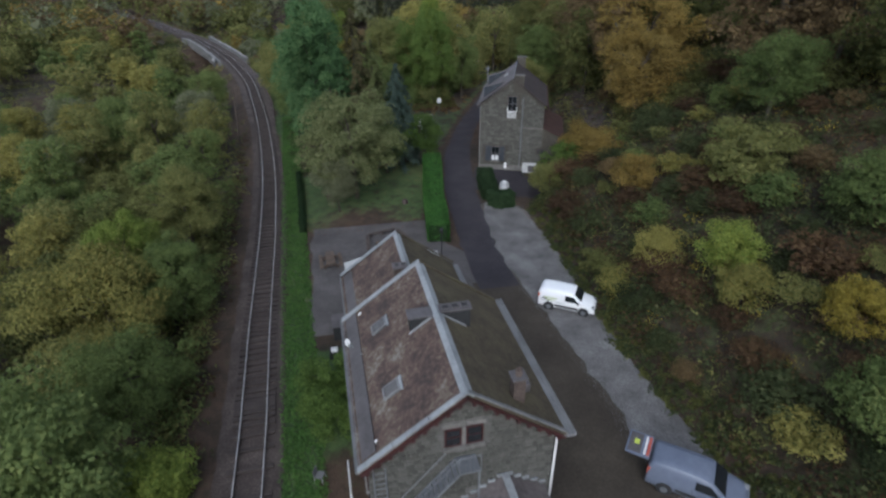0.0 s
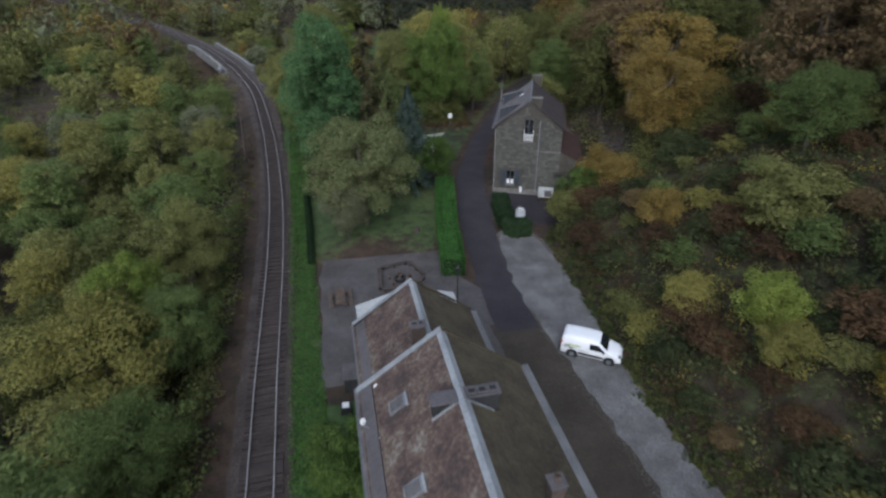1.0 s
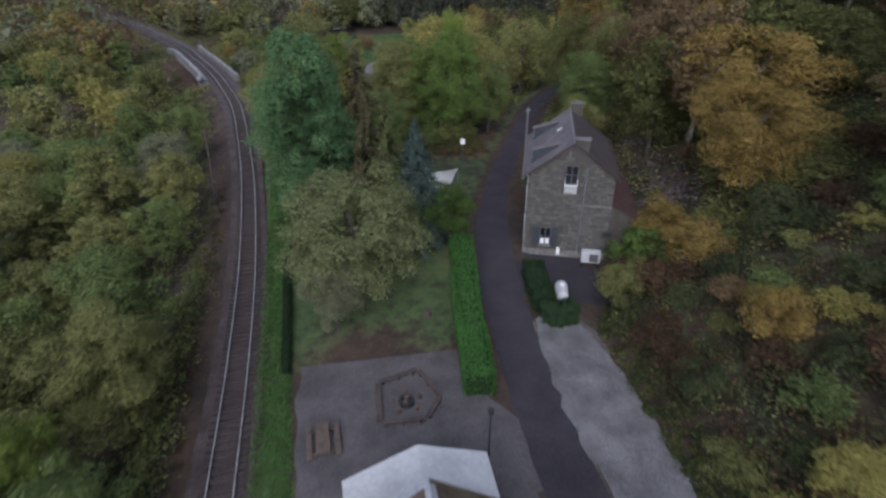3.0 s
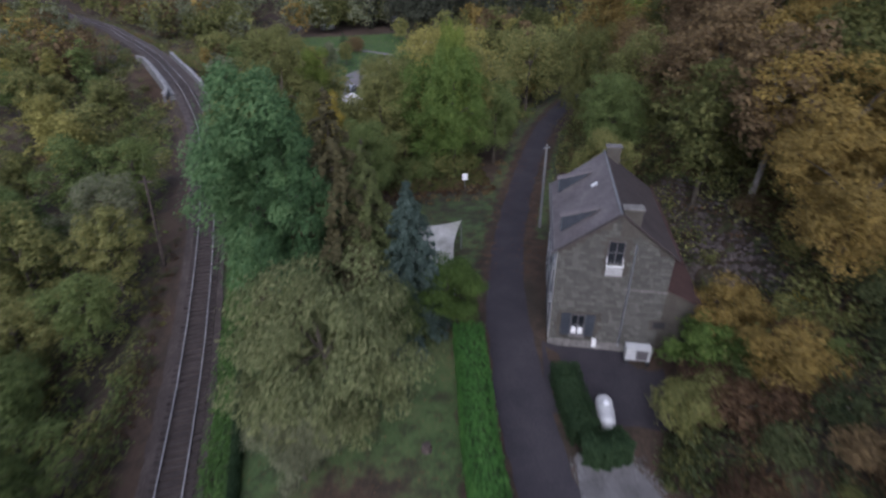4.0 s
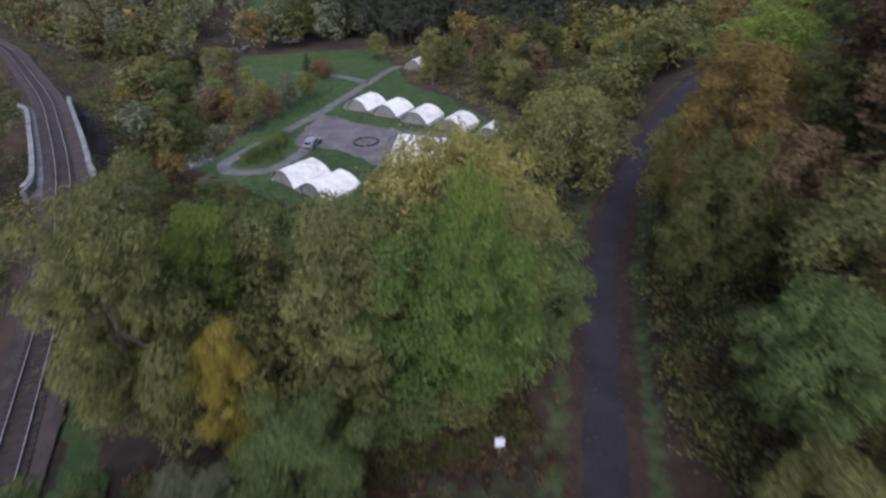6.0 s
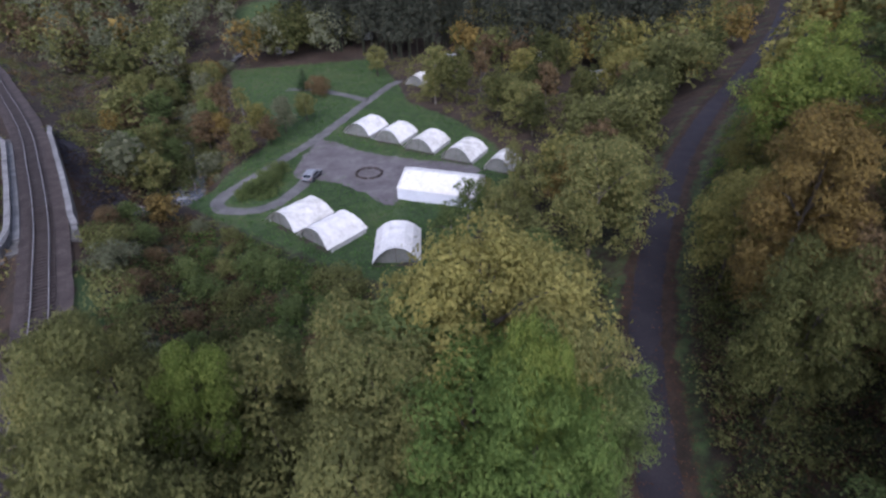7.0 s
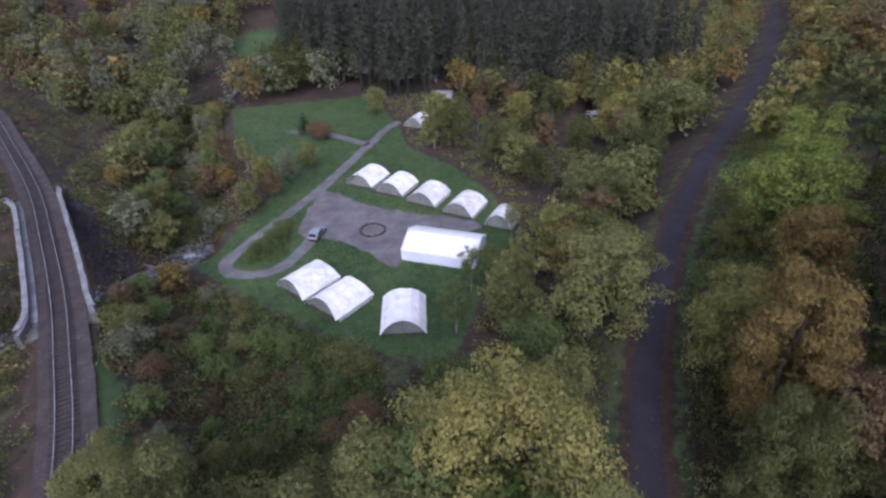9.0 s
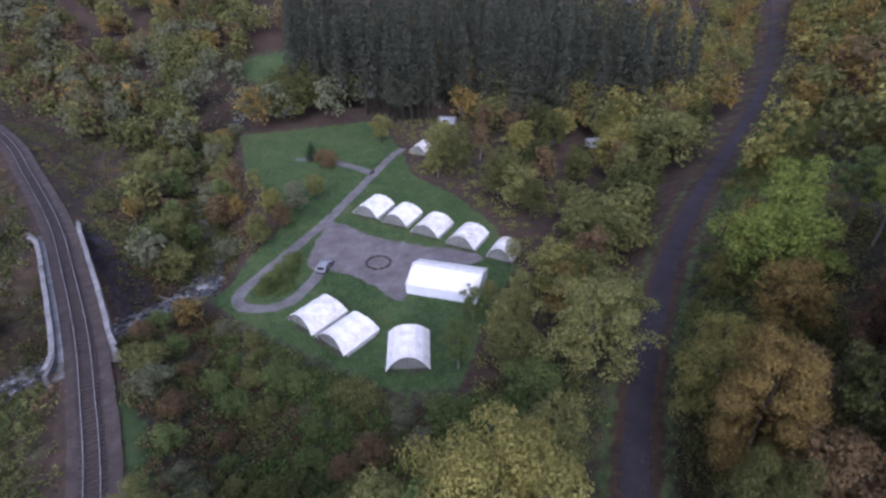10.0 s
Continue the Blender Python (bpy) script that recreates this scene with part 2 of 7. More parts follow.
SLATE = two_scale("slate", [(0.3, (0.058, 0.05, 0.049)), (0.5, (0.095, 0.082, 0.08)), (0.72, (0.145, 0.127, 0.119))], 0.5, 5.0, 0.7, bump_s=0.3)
WHITE = two_scale("white_paint", [(0.3, (0.521, 0.521, 0.504)), (0.7, (0.672, 0.672, 0.655))], 0.6, 6.0, 0.6, bump_s=0.1, world_space=False)
CANVAS = stained_canvas()
REDWOOD = two_scale("dark_red_paint", [(0.3, (0.02, 0.008, 0.008)), (0.7, (0.044, 0.013, 0.012))], 1.0, 8.0, 0.6, bump_s=0.2)
WOOD = two_scale("weathered_wood", [(0.3, (0.050, 0.035, 0.026)), (0.7, (0.115, 0.084, 0.061))], 1.5, 14.0, 0.85, bump_s=0.4)
CONCRETE = two_scale("concrete", [(0.3, (0.11, 0.107, 0.1)), (0.5, (0.17, 0.166, 0.156)), (0.7, (0.25, 0.244, 0.23))], 0.6, 6.0, 0.9, bump_s=0.4)
BRICK = two_scale("chimney_brick", [(0.3, (0.038, 0.027, 0.022)), (0.7, (0.073, 0.054, 0.043))], 1.5, 9.0, 0.9, bump_s=0.5)
BRICK_RED = two_scale("red_brick", [(0.3, (0.042, 0.031, 0.026)), (0.7, (0.098, 0.074, 0.062))], 1.5, 9.0, 0.9, bump_s=0.5)
DARK = two_scale("opening_shade", [(0.3, (0.01, 0.01, 0.011)), (0.7, (0.02, 0.02, 0.021))], 1, 6, 0.6, bump_s=0)
BLACK = two_scale("black_rubber", [(0.3, (0.014, 0.014, 0.015)), (0.7, (0.028, 0.028, 0.028))], 1, 9, 0.8, bump_s=0.1)
STEEL = two_scale("galvanised_steel", [(0.3, (0.135, 0.141, 0.152)), (0.7, (0.225, 0.236, 0.247))], 0.8, 8.0, 0.45, 0.5, bump_s=0.1)
WATER, wnt, wb = mat_new("river_water", 0.08)
# pale stops paint white ripples and the sky's reflection into the colour
wnt.links.new(ramp(wnt, noise_node(wnt, 0.55, 6, 0.7, position(wnt)), [(0.46, (0.026, 0.028, 0.026)), (0.54, (0.09, 0.09, 0.087)), (0.62, (0.3, 0.3, 0.3))]), wb.inputs["Base Color"])
bump(wnt, wb, noise_node(wnt, 1.5, 4, 0.6, position(wnt)), 0.35, 0.1)
GLASS, gnt, gb = mat_new("window_glass", 0.08)
gb.inputs["Base Color"].default_value = (0.012, 0.014, 0.016, 1)
gb.inputs["Specular IOR Level"].default_value = 0.7
CARWHITE = two_scale("white_car_paint", [(0.3, (0.605, 0.613, 0.622)), (0.7, (0.689, 0.689, 0.689))], 0.5, 3, 0.25, bump_s=0)
CARGREY = two_scale("grey_blue_car_paint", [(0.3, (0.091, 0.105, 0.143)), (0.7, (0.126, 0.143, 0.188))], 0.5, 3, 0.3, bump_s=0)

SLATE_SHADED = two_scale("shade_dark_slate", [(0.3, (0.023, 0.017, 0.016)), (0.7, (0.050, 0.040, 0.036))], 0.5, 5.0, 0.8, bump_s=0.3)
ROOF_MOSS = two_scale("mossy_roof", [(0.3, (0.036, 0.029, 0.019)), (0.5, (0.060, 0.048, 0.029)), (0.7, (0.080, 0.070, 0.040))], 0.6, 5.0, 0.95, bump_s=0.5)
YARD = two_scale("yard_gravel", [(0.3, (0.077, 0.069, 0.066)), (0.5, (0.117, 0.106, 0.103)), (0.7, (0.171, 0.157, 0.151))], 0.35, 6.0, 0.95, bump_s=0.5)
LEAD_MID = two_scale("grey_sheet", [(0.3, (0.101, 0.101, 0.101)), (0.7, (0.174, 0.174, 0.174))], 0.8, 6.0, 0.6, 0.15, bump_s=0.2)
LEAD_DARK = two_scale("dull_sheet", [(0.3, (0.058, 0.052, 0.052)), (0.7, (0.1, 0.092, 0.092))], 0.8, 6.0, 0.6, 0.1, bump_s=0.2)
RUSTY = two_scale("rusty_sheet", [(0.3, (0.028, 0.015, 0.013)), (0.7, (0.056, 0.031, 0.025))], 0.8, 7.0, 0.85, bump_s=0.3)
MORTAR = two_scale("mortar", [(0.3, (0.066, 0.064, 0.056)), (0.5, (0.092, 0.089, 0.08)), (0.7, (0.13, 0.124, 0.114))], 0.6, 7.0, 0.95, bump_s=0.5, world_space=False)
MORTAR_DARK = two_scale("dark_mortar", [(0.3, (0.036, 0.032, 0.025)), (0.7, (0.067, 0.061, 0.049))], 0.6, 7.0, 0.95, bump_s=0.5, world_space=False)
WHITE_AGED = two_scale("aged_limewash", [(0.3, (0.282, 0.282, 0.275)), (0.7, (0.417, 0.417, 0.399))], 0.7, 5.0, 0.9, bump_s=0.2, world_space=False)
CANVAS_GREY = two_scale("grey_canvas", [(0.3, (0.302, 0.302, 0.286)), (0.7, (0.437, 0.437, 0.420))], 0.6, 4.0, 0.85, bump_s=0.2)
CANVAS_WALL = two_scale("marquee_wall", [(0.3, (0.504, 0.529, 0.563)), (0.7, (0.605, 0.630, 0.655))], 0.6, 4.0, 0.7, bump_s=0.2)
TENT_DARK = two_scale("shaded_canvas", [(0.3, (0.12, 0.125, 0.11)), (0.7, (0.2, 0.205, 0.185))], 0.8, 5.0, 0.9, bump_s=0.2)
WOOD_DARK = two_scale("dark_wood", [(0.3, (0.028, 0.022, 0.019)), (0.7, (0.075, 0.058, 0.048))], 1.5, 14.0, 0.85, bump_s=0.4)
SHUTTER = two_scale("shutter_paint", [(0.3, (0.016, 0.019, 0.024)), (0.7, (0.034, 0.04, 0.048))], 1.5, 10.0, 0.6, bump_s=0.2)
PALEGLASS = two_scale("pale_glass", [(0.3, (0.150, 0.156, 0.162)), (0.7, (0.216, 0.222, 0.228))], 0.8, 4, 0.15, bump_s=0)
TAIL = two_scale("red_plastic", [(0.3, (0.3, 0.05, 0.03)), (0.7, (0.42, 0.1, 0.06))], 2, 9, 0.3, bump_s=0)
GRAPHIC_GREY = two_scale("graphic_grey", [(0.3, (0.22, 0.23, 0.23)), (0.7, (0.28, 0.29, 0.29))], 2, 9, 0.4, bump_s=0)
GRAPHIC_GREEN = two_scale("graphic_green", [(0.3, (0.3, 0.36, 0.16)), (0.7, (0.36, 0.42, 0.2))], 2, 9, 0.4, bump_s=0)
GRAPHIC_LIME = two_scale("graphic_lime", [(0.3, (0.35, 0.42, 0.05)), (0.7, (0.45, 0.52, 0.08))], 2, 9, 0.4, bump_s=0)
CARDARK = two_scale("dark_car_paint", [(0.3, (0.16, 0.168, 0.18)), (0.7, (0.23, 0.24, 0.252))], 0.5, 3, 0.3, bump_s=0)
ROOFPANE = two_scale("dull_roof_glass", [(0.3, (0.07, 0.065, 0.063)), (0.7, (0.11, 0.104, 0.1))], 0.8, 4, 0.25, bump_s=0)
ROCK = two_scale("bank_rock", [(0.3, (0.043, 0.034, 0.030)), (0.5, (0.072, 0.059, 0.053)), (0.7, (0.108, 0.091, 0.081))], 0.6, 5, 0.95, bump_s=0.6)
SCREE = two_scale("dark_scree", [(0.3, (0.024, 0.022, 0.026)), (0.7, (0.062, 0.057, 0.063))], 0.5, 5, 0.9, bump_s=0.5)
PARAPET = two_scale("parapet_stone", [(0.3, (0.06, 0.058, 0.055)), (0.5, (0.11, 0.107, 0.103)), (0.7, (0.19, 0.185, 0.18))], 0.9, 7.0, 0.95, bump_s=0.7)
LITTER = leaf_material("fallen_leaf", (0.045, 0.024, 0.016), (0.1, 0.05, 0.029), (0.2, 0.11, 0.055))


def stone_piece():
    m, nt, b = mat_new("gable_stone", 0.95)
    info = nt.nodes.new("ShaderNodeObjectInfo")
    v = position(nt)
    isl = nt.nodes.new("ShaderNodeNewGeometry").outputs["Random Per Island"]
    one = math_node(nt, "FRACT", math_node(nt, "ADD", info.outputs["Random"], isl))
    f = math_node(nt, "ADD", math_node(nt, "MULTIPLY", one, 0.5), math_node(nt, "MULTIPLY", noise_node(nt, 5.0, 5, 0.65, v), 0.5))
    nt.links.new(ramp(nt, f, [(0.2, (0.046, 0.045, 0.038)), (0.5, (0.066, 0.064, 0.055)), (0.85, (0.095, 0.093, 0.081))]), b.inputs["Base Color"])
    bump(nt, b, noise_node(nt, 9.0, 5, 0.7, v), 0.6, 0.04)
    return m


STONE_PIECE = stone_piece()

# ---- the plan: lines and heights ----
RAILWAY = np.array([(-5.6, -60), (-5.9, -20), (-6.07, 20), (-6.2, 28), (-6.38, 34), (-6.5, 42), (-6.72, 53), (-7.45, 68), (-9.15, 87), (-11.3, 103.5), (-14.05, 120.5),
                    (-17.95, 135.5), (-21.35, 147), (-26.6, 162), (-34.4, 182.5), (-47.4, 210.5), (-60.5, 237), (-82, 270), (-112, 308), (-150, 345), (-200, 380)], float)
ROAD = np.array([(13.1, 36.4), (13.3, 43), (13.7, 48), (14.3, 54), (15.2, 59), (16.8, 66), (19.7, 74.4), (23.7, 83.4), (27.9, 91.6), (35.4, 105.4), (44.0, 117.5),
                 (53.7, 128.8), (66.5, 142.5), (86.0, 160), (114.0, 182.6), (155, 218.5), (205, 268), (270, 340), (330, 420)], float)
TOE = np.array([(20.5, -60), (20.0, -10), (19.6, 16), (19.2, 25), (19.4, 31), (20.3, 40), (21.2, 50), (26.6, 56), (30.0, 64), (32.2, 72), (30.5, 80), (30.6, 90), (38.2, 104),
                (46.8, 116), (56.6, 127), (69.5, 140.5), (89, 158), (117, 180), (158, 215.5), (208, 264.5), (274, 336), (335, 415)], float)
RIVER = np.array([(-150, 95), (-90, 112), (-55, 132), (-36, 150), (-27, 157), (-18.8, 162.6), (-11.5, 168.4), (-9, 182), (-15, 206), (-15, 240), (2, 285), (45, 312), (120, 330), (260, 380)], float)


def fine_line(pts, step=1.0):
    """A smooth line through the points (Catmull-Rom), at even steps."""
    out = []
    p = np.vstack([2 * pts[0] - pts[1], pts, 2 * pts[-1] - pts[-2]])
    for i in range(1, len(p) - 2):
        n = max(2, int(np.linalg.norm(p[i + 1] - p[i]) / step))
        for k in range(n):
            t = k / n
            out.append(0.5 * (2 * p[i] + (p[i + 1] - p[i - 1]) * t + (2 * p[i - 1] - 5 * p[i] + 4 * p[i + 1] - p[i + 2]) * t * t
                              + (3 * p[i] - p[i - 1] - 3 * p[i + 1] + p[i + 2]) * t ** 3))
    out.append(p[-2])
    return np.array(out)


def line_dist(x, y, pts):
    """Distance to a line (plus: to its right, going along it)."""
    x, y = np.asarray(x, float), np.asarray(y, float)
    best, side = np.full(x.shape, 1e9), np.ones(x.shape)
    for a, b in zip(pts[:-1], pts[1:]):
        d = b - a
        t = np.clip(((x - a[0]) * d[0] + (y - a[1]) * d[1]) / (d @ d), 0, 1)
        px, py = x - (a[0] + t * d[0]), y - (a[1] + t * d[1])
        r = np.hypot(px, py)
        near = r < best
        best = np.where(near, r, best)
        side = np.where(near, np.sign(px * d[1] - py * d[0]), side)
    return best * np.where(side == 0, 1, side)


def rail_z(y):
    return 0.1 + 1.9 * smooth(55, 165, y)


def road_z(y):
    return -0.3 + 1.4 * smooth(38, 66, y)


def height(x, y):
    """The ground's height."""
    x, y = np.asarray(x, float), np.asarray(y, float)
    dr, dn, dt, dw = line_dist(x, y, RAILWAY), line_dist(x, y, ROAD), line_dist(x, y, TOE), line_dist(x, y, RIVER)
    rz, nz = rail_z(y), road_z(y)
    yard = -0.1 - 0.2 * smooth(8, 13, x) * (1 - smooth(38, 60, y)) + 1.1 * smooth(50, 66, y) * smooth(-6, 6, x)
    low = smooth(92, 124, y) * smooth(2, 14, -dn)
    h = yard * (1 - low) - 5.5 * low
    far = smooth(260, 520, y) * 55
    # left of the line the ground drops to the river flat and rises again as the far valley side
    left = rz - 0.6 - np.clip((-dr - 4.5) * 0.5, 0, 5.2)
    left = left + np.clip(-x - 75 - 0.25 * np.clip(y - 100, 0, 300), 0, 160) * 0.5
    h = np.where(dr < -4.5, left, h)
    h = np.maximum(h, np.where(np.abs(dr) < 60, rz - 0.35 - np.clip(np.abs(dr) - 2.6, 0, 99) * 0.62, -99))
    h = np.where(y > 36, np.maximum(h, nz - np.clip(np.abs(dn) - 2.4, 0, 99) * 0.5), h)
    hill = np.clip(dt, 0, 9) * 0.8 + np.clip(dt - 9, 0, 55) * 0.62 + np.clip(dt - 64, 0, 200) * 0.3
    h = np.where(dt > 0, nz + hill, h)
    h = h + far
    cut = -9.2 + np.clip(np.abs(dw) - 3.5, 0, 60) * 0.75 + far
    h = np.where((np.abs(dw) < 30), np.minimum(h, np.maximum(cut, -9.2 + far)), h)
    return h


def hz(x, y):
    return float(height(np.array([x]), np.array([y]))[0])


def field_left(y):
    return np.interp(y, [150, 160, 172, 182, 195, 210, 245], [-2, -8, -2, 4, 4, -3, -6])


def field_right(y):
    return np.interp(y, [128, 140, 155, 170, 185, 200, 215, 245], [25, 33, 45, 46, 43, 36, 37, 36])


def field_foot(x):
    return np.interp(x, [-8, -4, 17, 26, 45], [158, 154, 131, 129, 135])


def grassiness(x, y):
    dr, dn, dt = line_dist(x, y, RAILWAY), line_dist(x, y, ROAD), line_dist(x, y, TOE)
    g = smooth(1.7, 2.2, dr) * (1 - smooth(-3.2, -2.5, x + 0.03 * (y - 40))) * (y < 95) * 0.95
    g = np.maximum(g, smooth(2.5, 2.9, dr) * (1 - smooth(4.0, 5.2, dr)) * smooth(88, 95, y) * (1 - smooth(132, 140, y)))
    lawn = (x > -3.2) * (x < 9.5 + 0.2 * np.clip(y - 50, 0, 20)) * smooth(48, 52, y) * (1 - smooth(64, 70, y)) * (0.62 - 0.4 * np.exp(-((x - 3) / 4.0) ** 2 - ((y - 52) / 2.2) ** 2))
    lawn2 = (x > 5) * (dn < -2.2) * smooth(66, 72, y) * (1 - smooth(86, 93, y)) * 0.5
    field = smooth(-1.5, 1.5, x - field_left(y)) * smooth(-1.5, 1.5, field_right(y) - x) * smooth(-2, 2, y - field_foot(x)) * (1 - smooth(240, 248, y)) * 0.8
    verge = smooth(2.0, 2.4, np.abs(dn)) * (1 - smooth(3.2, 5.0, np.abs(dn))) * (y > 75) * 0.55
    meadow = np.exp(-(((x - 8) / 17) ** 2 + ((y - 306) / 15) ** 2)) * 1.2
    strip = (x > -3) * (x < 0.3) * smooth(19, 24, y) * (y < 31.5) * 0.8
    bank = smooth(0, 2, dt) * 0.4
    slope = (dr > 4.2) * (dn < -4) * (y > 103) * (y < field_foot(x)) * 0.45
    shoulder = smooth(3.0, 4.5, -dr) * 0.36
    return np.clip(np.maximum.reduce([g, lawn, lawn2, field, verge, meadow, strip, bank, slope, shoulder]), 0, 1)


# ---- the ground ----
def spaced(lo, a, b, hi, step, grow=1.09):
    mid = np.arange(a, b + 0.01, step)
    def out(start, end):
        vals, s, v = [], step, start
        while abs(v - start) < abs(end - start):
            s *= grow
            v = v + math.copysign(s, end - start)
            vals.append(v)
        return np.array(vals)
    return np.concatenate([out(a, lo)[::-1], mid, out(b, hi)])


gx, gy = spaced(-900, -34, 62, 900, 1.0), spaced(-500, 8, 232, 1300, 1.0)
GX, GY = np.meshgrid(gx, gy, indexing="ij")
flat_x, flat_y = GX.ravel(), GY.ravel()
gz = height(flat_x, flat_y)
rough_amp = np.where(grassiness(flat_x, flat_y) > 0.5, 0.04, 0.16) * smooth(2.6, 6, np.abs(line_dist(flat_x, flat_y, ROAD))) * smooth(3, 6, np.abs(line_dist(flat_x, flat_y, RAILWAY)))
rough_amp *= 1 - ((flat_x > -4) & (flat_x < 22) & (flat_y < 58) & (flat_y > 0))
gz = gz + rough_amp * np.array([noise.noise((a * 0.35, b * 0.35, 0)) * 2 for a, b in zip(flat_x, flat_y)])
nx, ny = len(gx), len(gy)
gi = np.arange(nx * ny).reshape(nx, ny)
gf = np.stack([gi[:-1, :-1], gi[1:, :-1], gi[1:, 1:], gi[:-1, 1:]], -1).reshape(-1, 4)
gme = make_mesh("ground", np.stack([flat_x, flat_y, gz], 1).tolist(), gf.tolist(), [GROUND], True)
at = gme.attributes.new("grass", "FLOAT", "POINT")
at.data.foreach_set("value", grassiness(flat_x, flat_y).astype(np.float32))
tagged(new("ground", gme), "valley ground of leaf litter, earth and grass", "ground", kind="structure")


def ribbon(name, line, left, right, lift, mat, label, category, jitter=0.0, cross=4, seed=0, follow=None):
    """A surface laid along a line over the ground, between two offsets (left is minus)."""
    d = np.gradient(line, axis=0)
    d /= np.linalg.norm(d, axis=1)[:, None]
    n = np.stack([d[:, 1], -d[:, 0]], 1)
    L, R = np.broadcast_to(left, len(line)), np.broadcast_to(right, len(line))
    verts, faces = [], []
    for i, p in enumerate(line):
        jl = jitter * noise.noise((p[0] * 0.7, p[1] * 0.7, seed)) + jitter * 0.6 * noise.noise((p[0] * 2.1, p[1] * 2.1, seed))
        jr = jitter * noise.noise((p[0] * 0.7, p[1] * 0.7, seed + 9)) + jitter * 0.6 * noise.noise((p[0] * 2.1, p[1] * 2.1, seed + 9))
        for k in range(cross + 1):
            w = k / cross
            q = p + n[i] * ((L[i] + jl) * (1 - w) + (R[i] + jr) * w)
            verts.append((q[0], q[1], 0.0))
    v = np.array(verts)
    v[:, 2] = (height(v[:, 0], v[:, 1]) if follow is None else follow(v[:, 0], v[:, 1])) + lift
    c = cross + 1
    for i in range(len(line) - 1):
        for k in range(cross):
            a = i * c + k
            faces.append((a, a + 1, a + c + 1, a + c))
    ob = new(name, make_mesh(name, v.tolist(), faces, [mat], True))
    return tagged(ob, label, category, kind="structure")


road_line = fine_line(ROAD, 1.0)
_w = 1.75 - 0.35 * smooth(50, 86, road_line[:, 1])
ribbon("road", road_line, -_w, _w, 0.07, ASPHALT, "narrow dark asphalt lane with leaf-strewn edges", "road", 0.22)
drive_line = fine_line(np.array([(11.5, -40), (11.8, 0), (12.4, 20), (12.9, 30), (13.0, 37.5)], float))
ribbon("drive", drive_line, -4.2, 4.0, 0.05, DRIVE, "damp brown earth drive beside the station", "drive", 0.25)
grav_y = np.arange(-40, 52.6, 1.0)
grav_line = np.stack([np.interp(grav_y, [-40, 16, 20, 25, 31, 39, 45, 52], [18.2, 17.8, 17.5, 17.45, 17.3, 17.45, 17.7, 18.0]), grav_y], 1)
grav_half = np.interp(grav_y, [-40, 16, 25, 31, 39, 45, 50, 52], [1.7, 1.7, 1.65, 1.85, 2.65, 2.75, 2.2, 1.6])
ribbon("gravel_strip", grav_line, -grav_half, grav_half, 0.12, GRAVEL, "pale grey gravel parking strip below the bank", "gravel", 0.4, 8)
fore_line = fine_line(np.array([(16.6, 57.6), (20, 56.4), (24.5, 54.7)], float))
ribbon("forecourt", fore_line, -4.2, 2.4, 0.055, ASPHALT, "dark asphalt forecourt before the stone house", "forecourt", 0.35)
patio_line = fine_line(np.array([(3.6, 33.0), (3.6, 42), (4.0, 50.5)], float))
ribbon("patio", patio_line, -6.2, 8.1 - 1.9 * smooth(43, 46, patio_line[:, 1]), 0.05, PATIO, "grey-brown gravel terrace behind the station", "terrace", 0.5, 8)
path_line = fine_line(np.array([(37.5, 217.5), (33, 212), (23.2, 197), (13.8, 182.6), (4.4, 170.5), (-2.6, 161.5), (-3.2, 157.6), (0, 155.4), (5, 156.0), (9.6, 162), (12.0, 168)], float))
ribbon("path", path_line, -1.1, 1.1, 0.075, PATH, "pale gravel track looping through the tent field", "path", 0.3)
side_line = fine_line(np.array([(27, 203.5), (22, 210), (17, 215.5), (9, 219)], float))
ribbon("path", side_line, -1.2, 1.2, 0.075, PATH, "pale gravel side track in the grass", "path", 0.3)
yard_edge = fine_line(np.array([(14.2, 181.8), (11.4, 175.5), (8.9, 168.5), (9.6, 164.0), (13.4, 162.6), (17.6, 157.9), (21.4, 151.2), (23.4, 151.4), (25.5, 153.6), (30, 156.6), (37.6, 157.6), (39.8, 159.2), (36.5, 162.6), (30, 166.6), (22.5, 172.0), (17.5, 178.5), (14.2, 181.8)], float), 0.7)
yard_b = bmesh.new()
yard_f = yard_b.faces.new([yard_b.verts.new((p[0] + 0.8 * noise.noise((p[0] * 0.6, p[1] * 0.6, 4)), p[1] + 0.8 * noise.noise((p[0] * 0.6, p[1] * 0.6, 8)), -5.5 + 0.105)) for p in yard_edge[:-1]])
bmesh.ops.triangulate(yard_b, faces=[yard_f])
bmesh.ops.recalc_face_normals(yard_b, faces=yard_b.faces)
yard_me = bpy.data.meshes.new("yard")
yard_b.to_mesh(yard_me)
yard_b.free()
yard_me.materials.append(YARD)
tagged(new("yard", yard_me), "worn grey gravel yard between the tents", "yard", kind="structure")
river_line = fine_line(RIVER, 3.0)
_w = 3.4 - 2.0 * smooth(171, 180, river_line[:, 1])
ribbon("water", river_line, -_w, _w, 0.5, WATER, "shallow dark river, white ripples and sky reflection put into its colour", "river", 0.3, follow=lambda x, y: -9.2 + smooth(260, 520, y) * 55)

# ---- railway ----
rail_line = fine_line(RAILWAY, 0.5)
ribbon("track_bed", rail_line, -1.95 - 0.35 * smooth(85, 108, rail_line[:, 1]), 1.8 + 0.95 * smooth(85, 108, rail_line[:, 1]), 0.0, BALLAST, "brown stone ballast of the single railway track", "ballast", 0.15,
       follow=lambda x, y: rail_z(y) - 0.12)
track = thing("railway_track", Matrix(), "single railway track with worn steel rails on dark sleepers", "railway track", kind="structure")


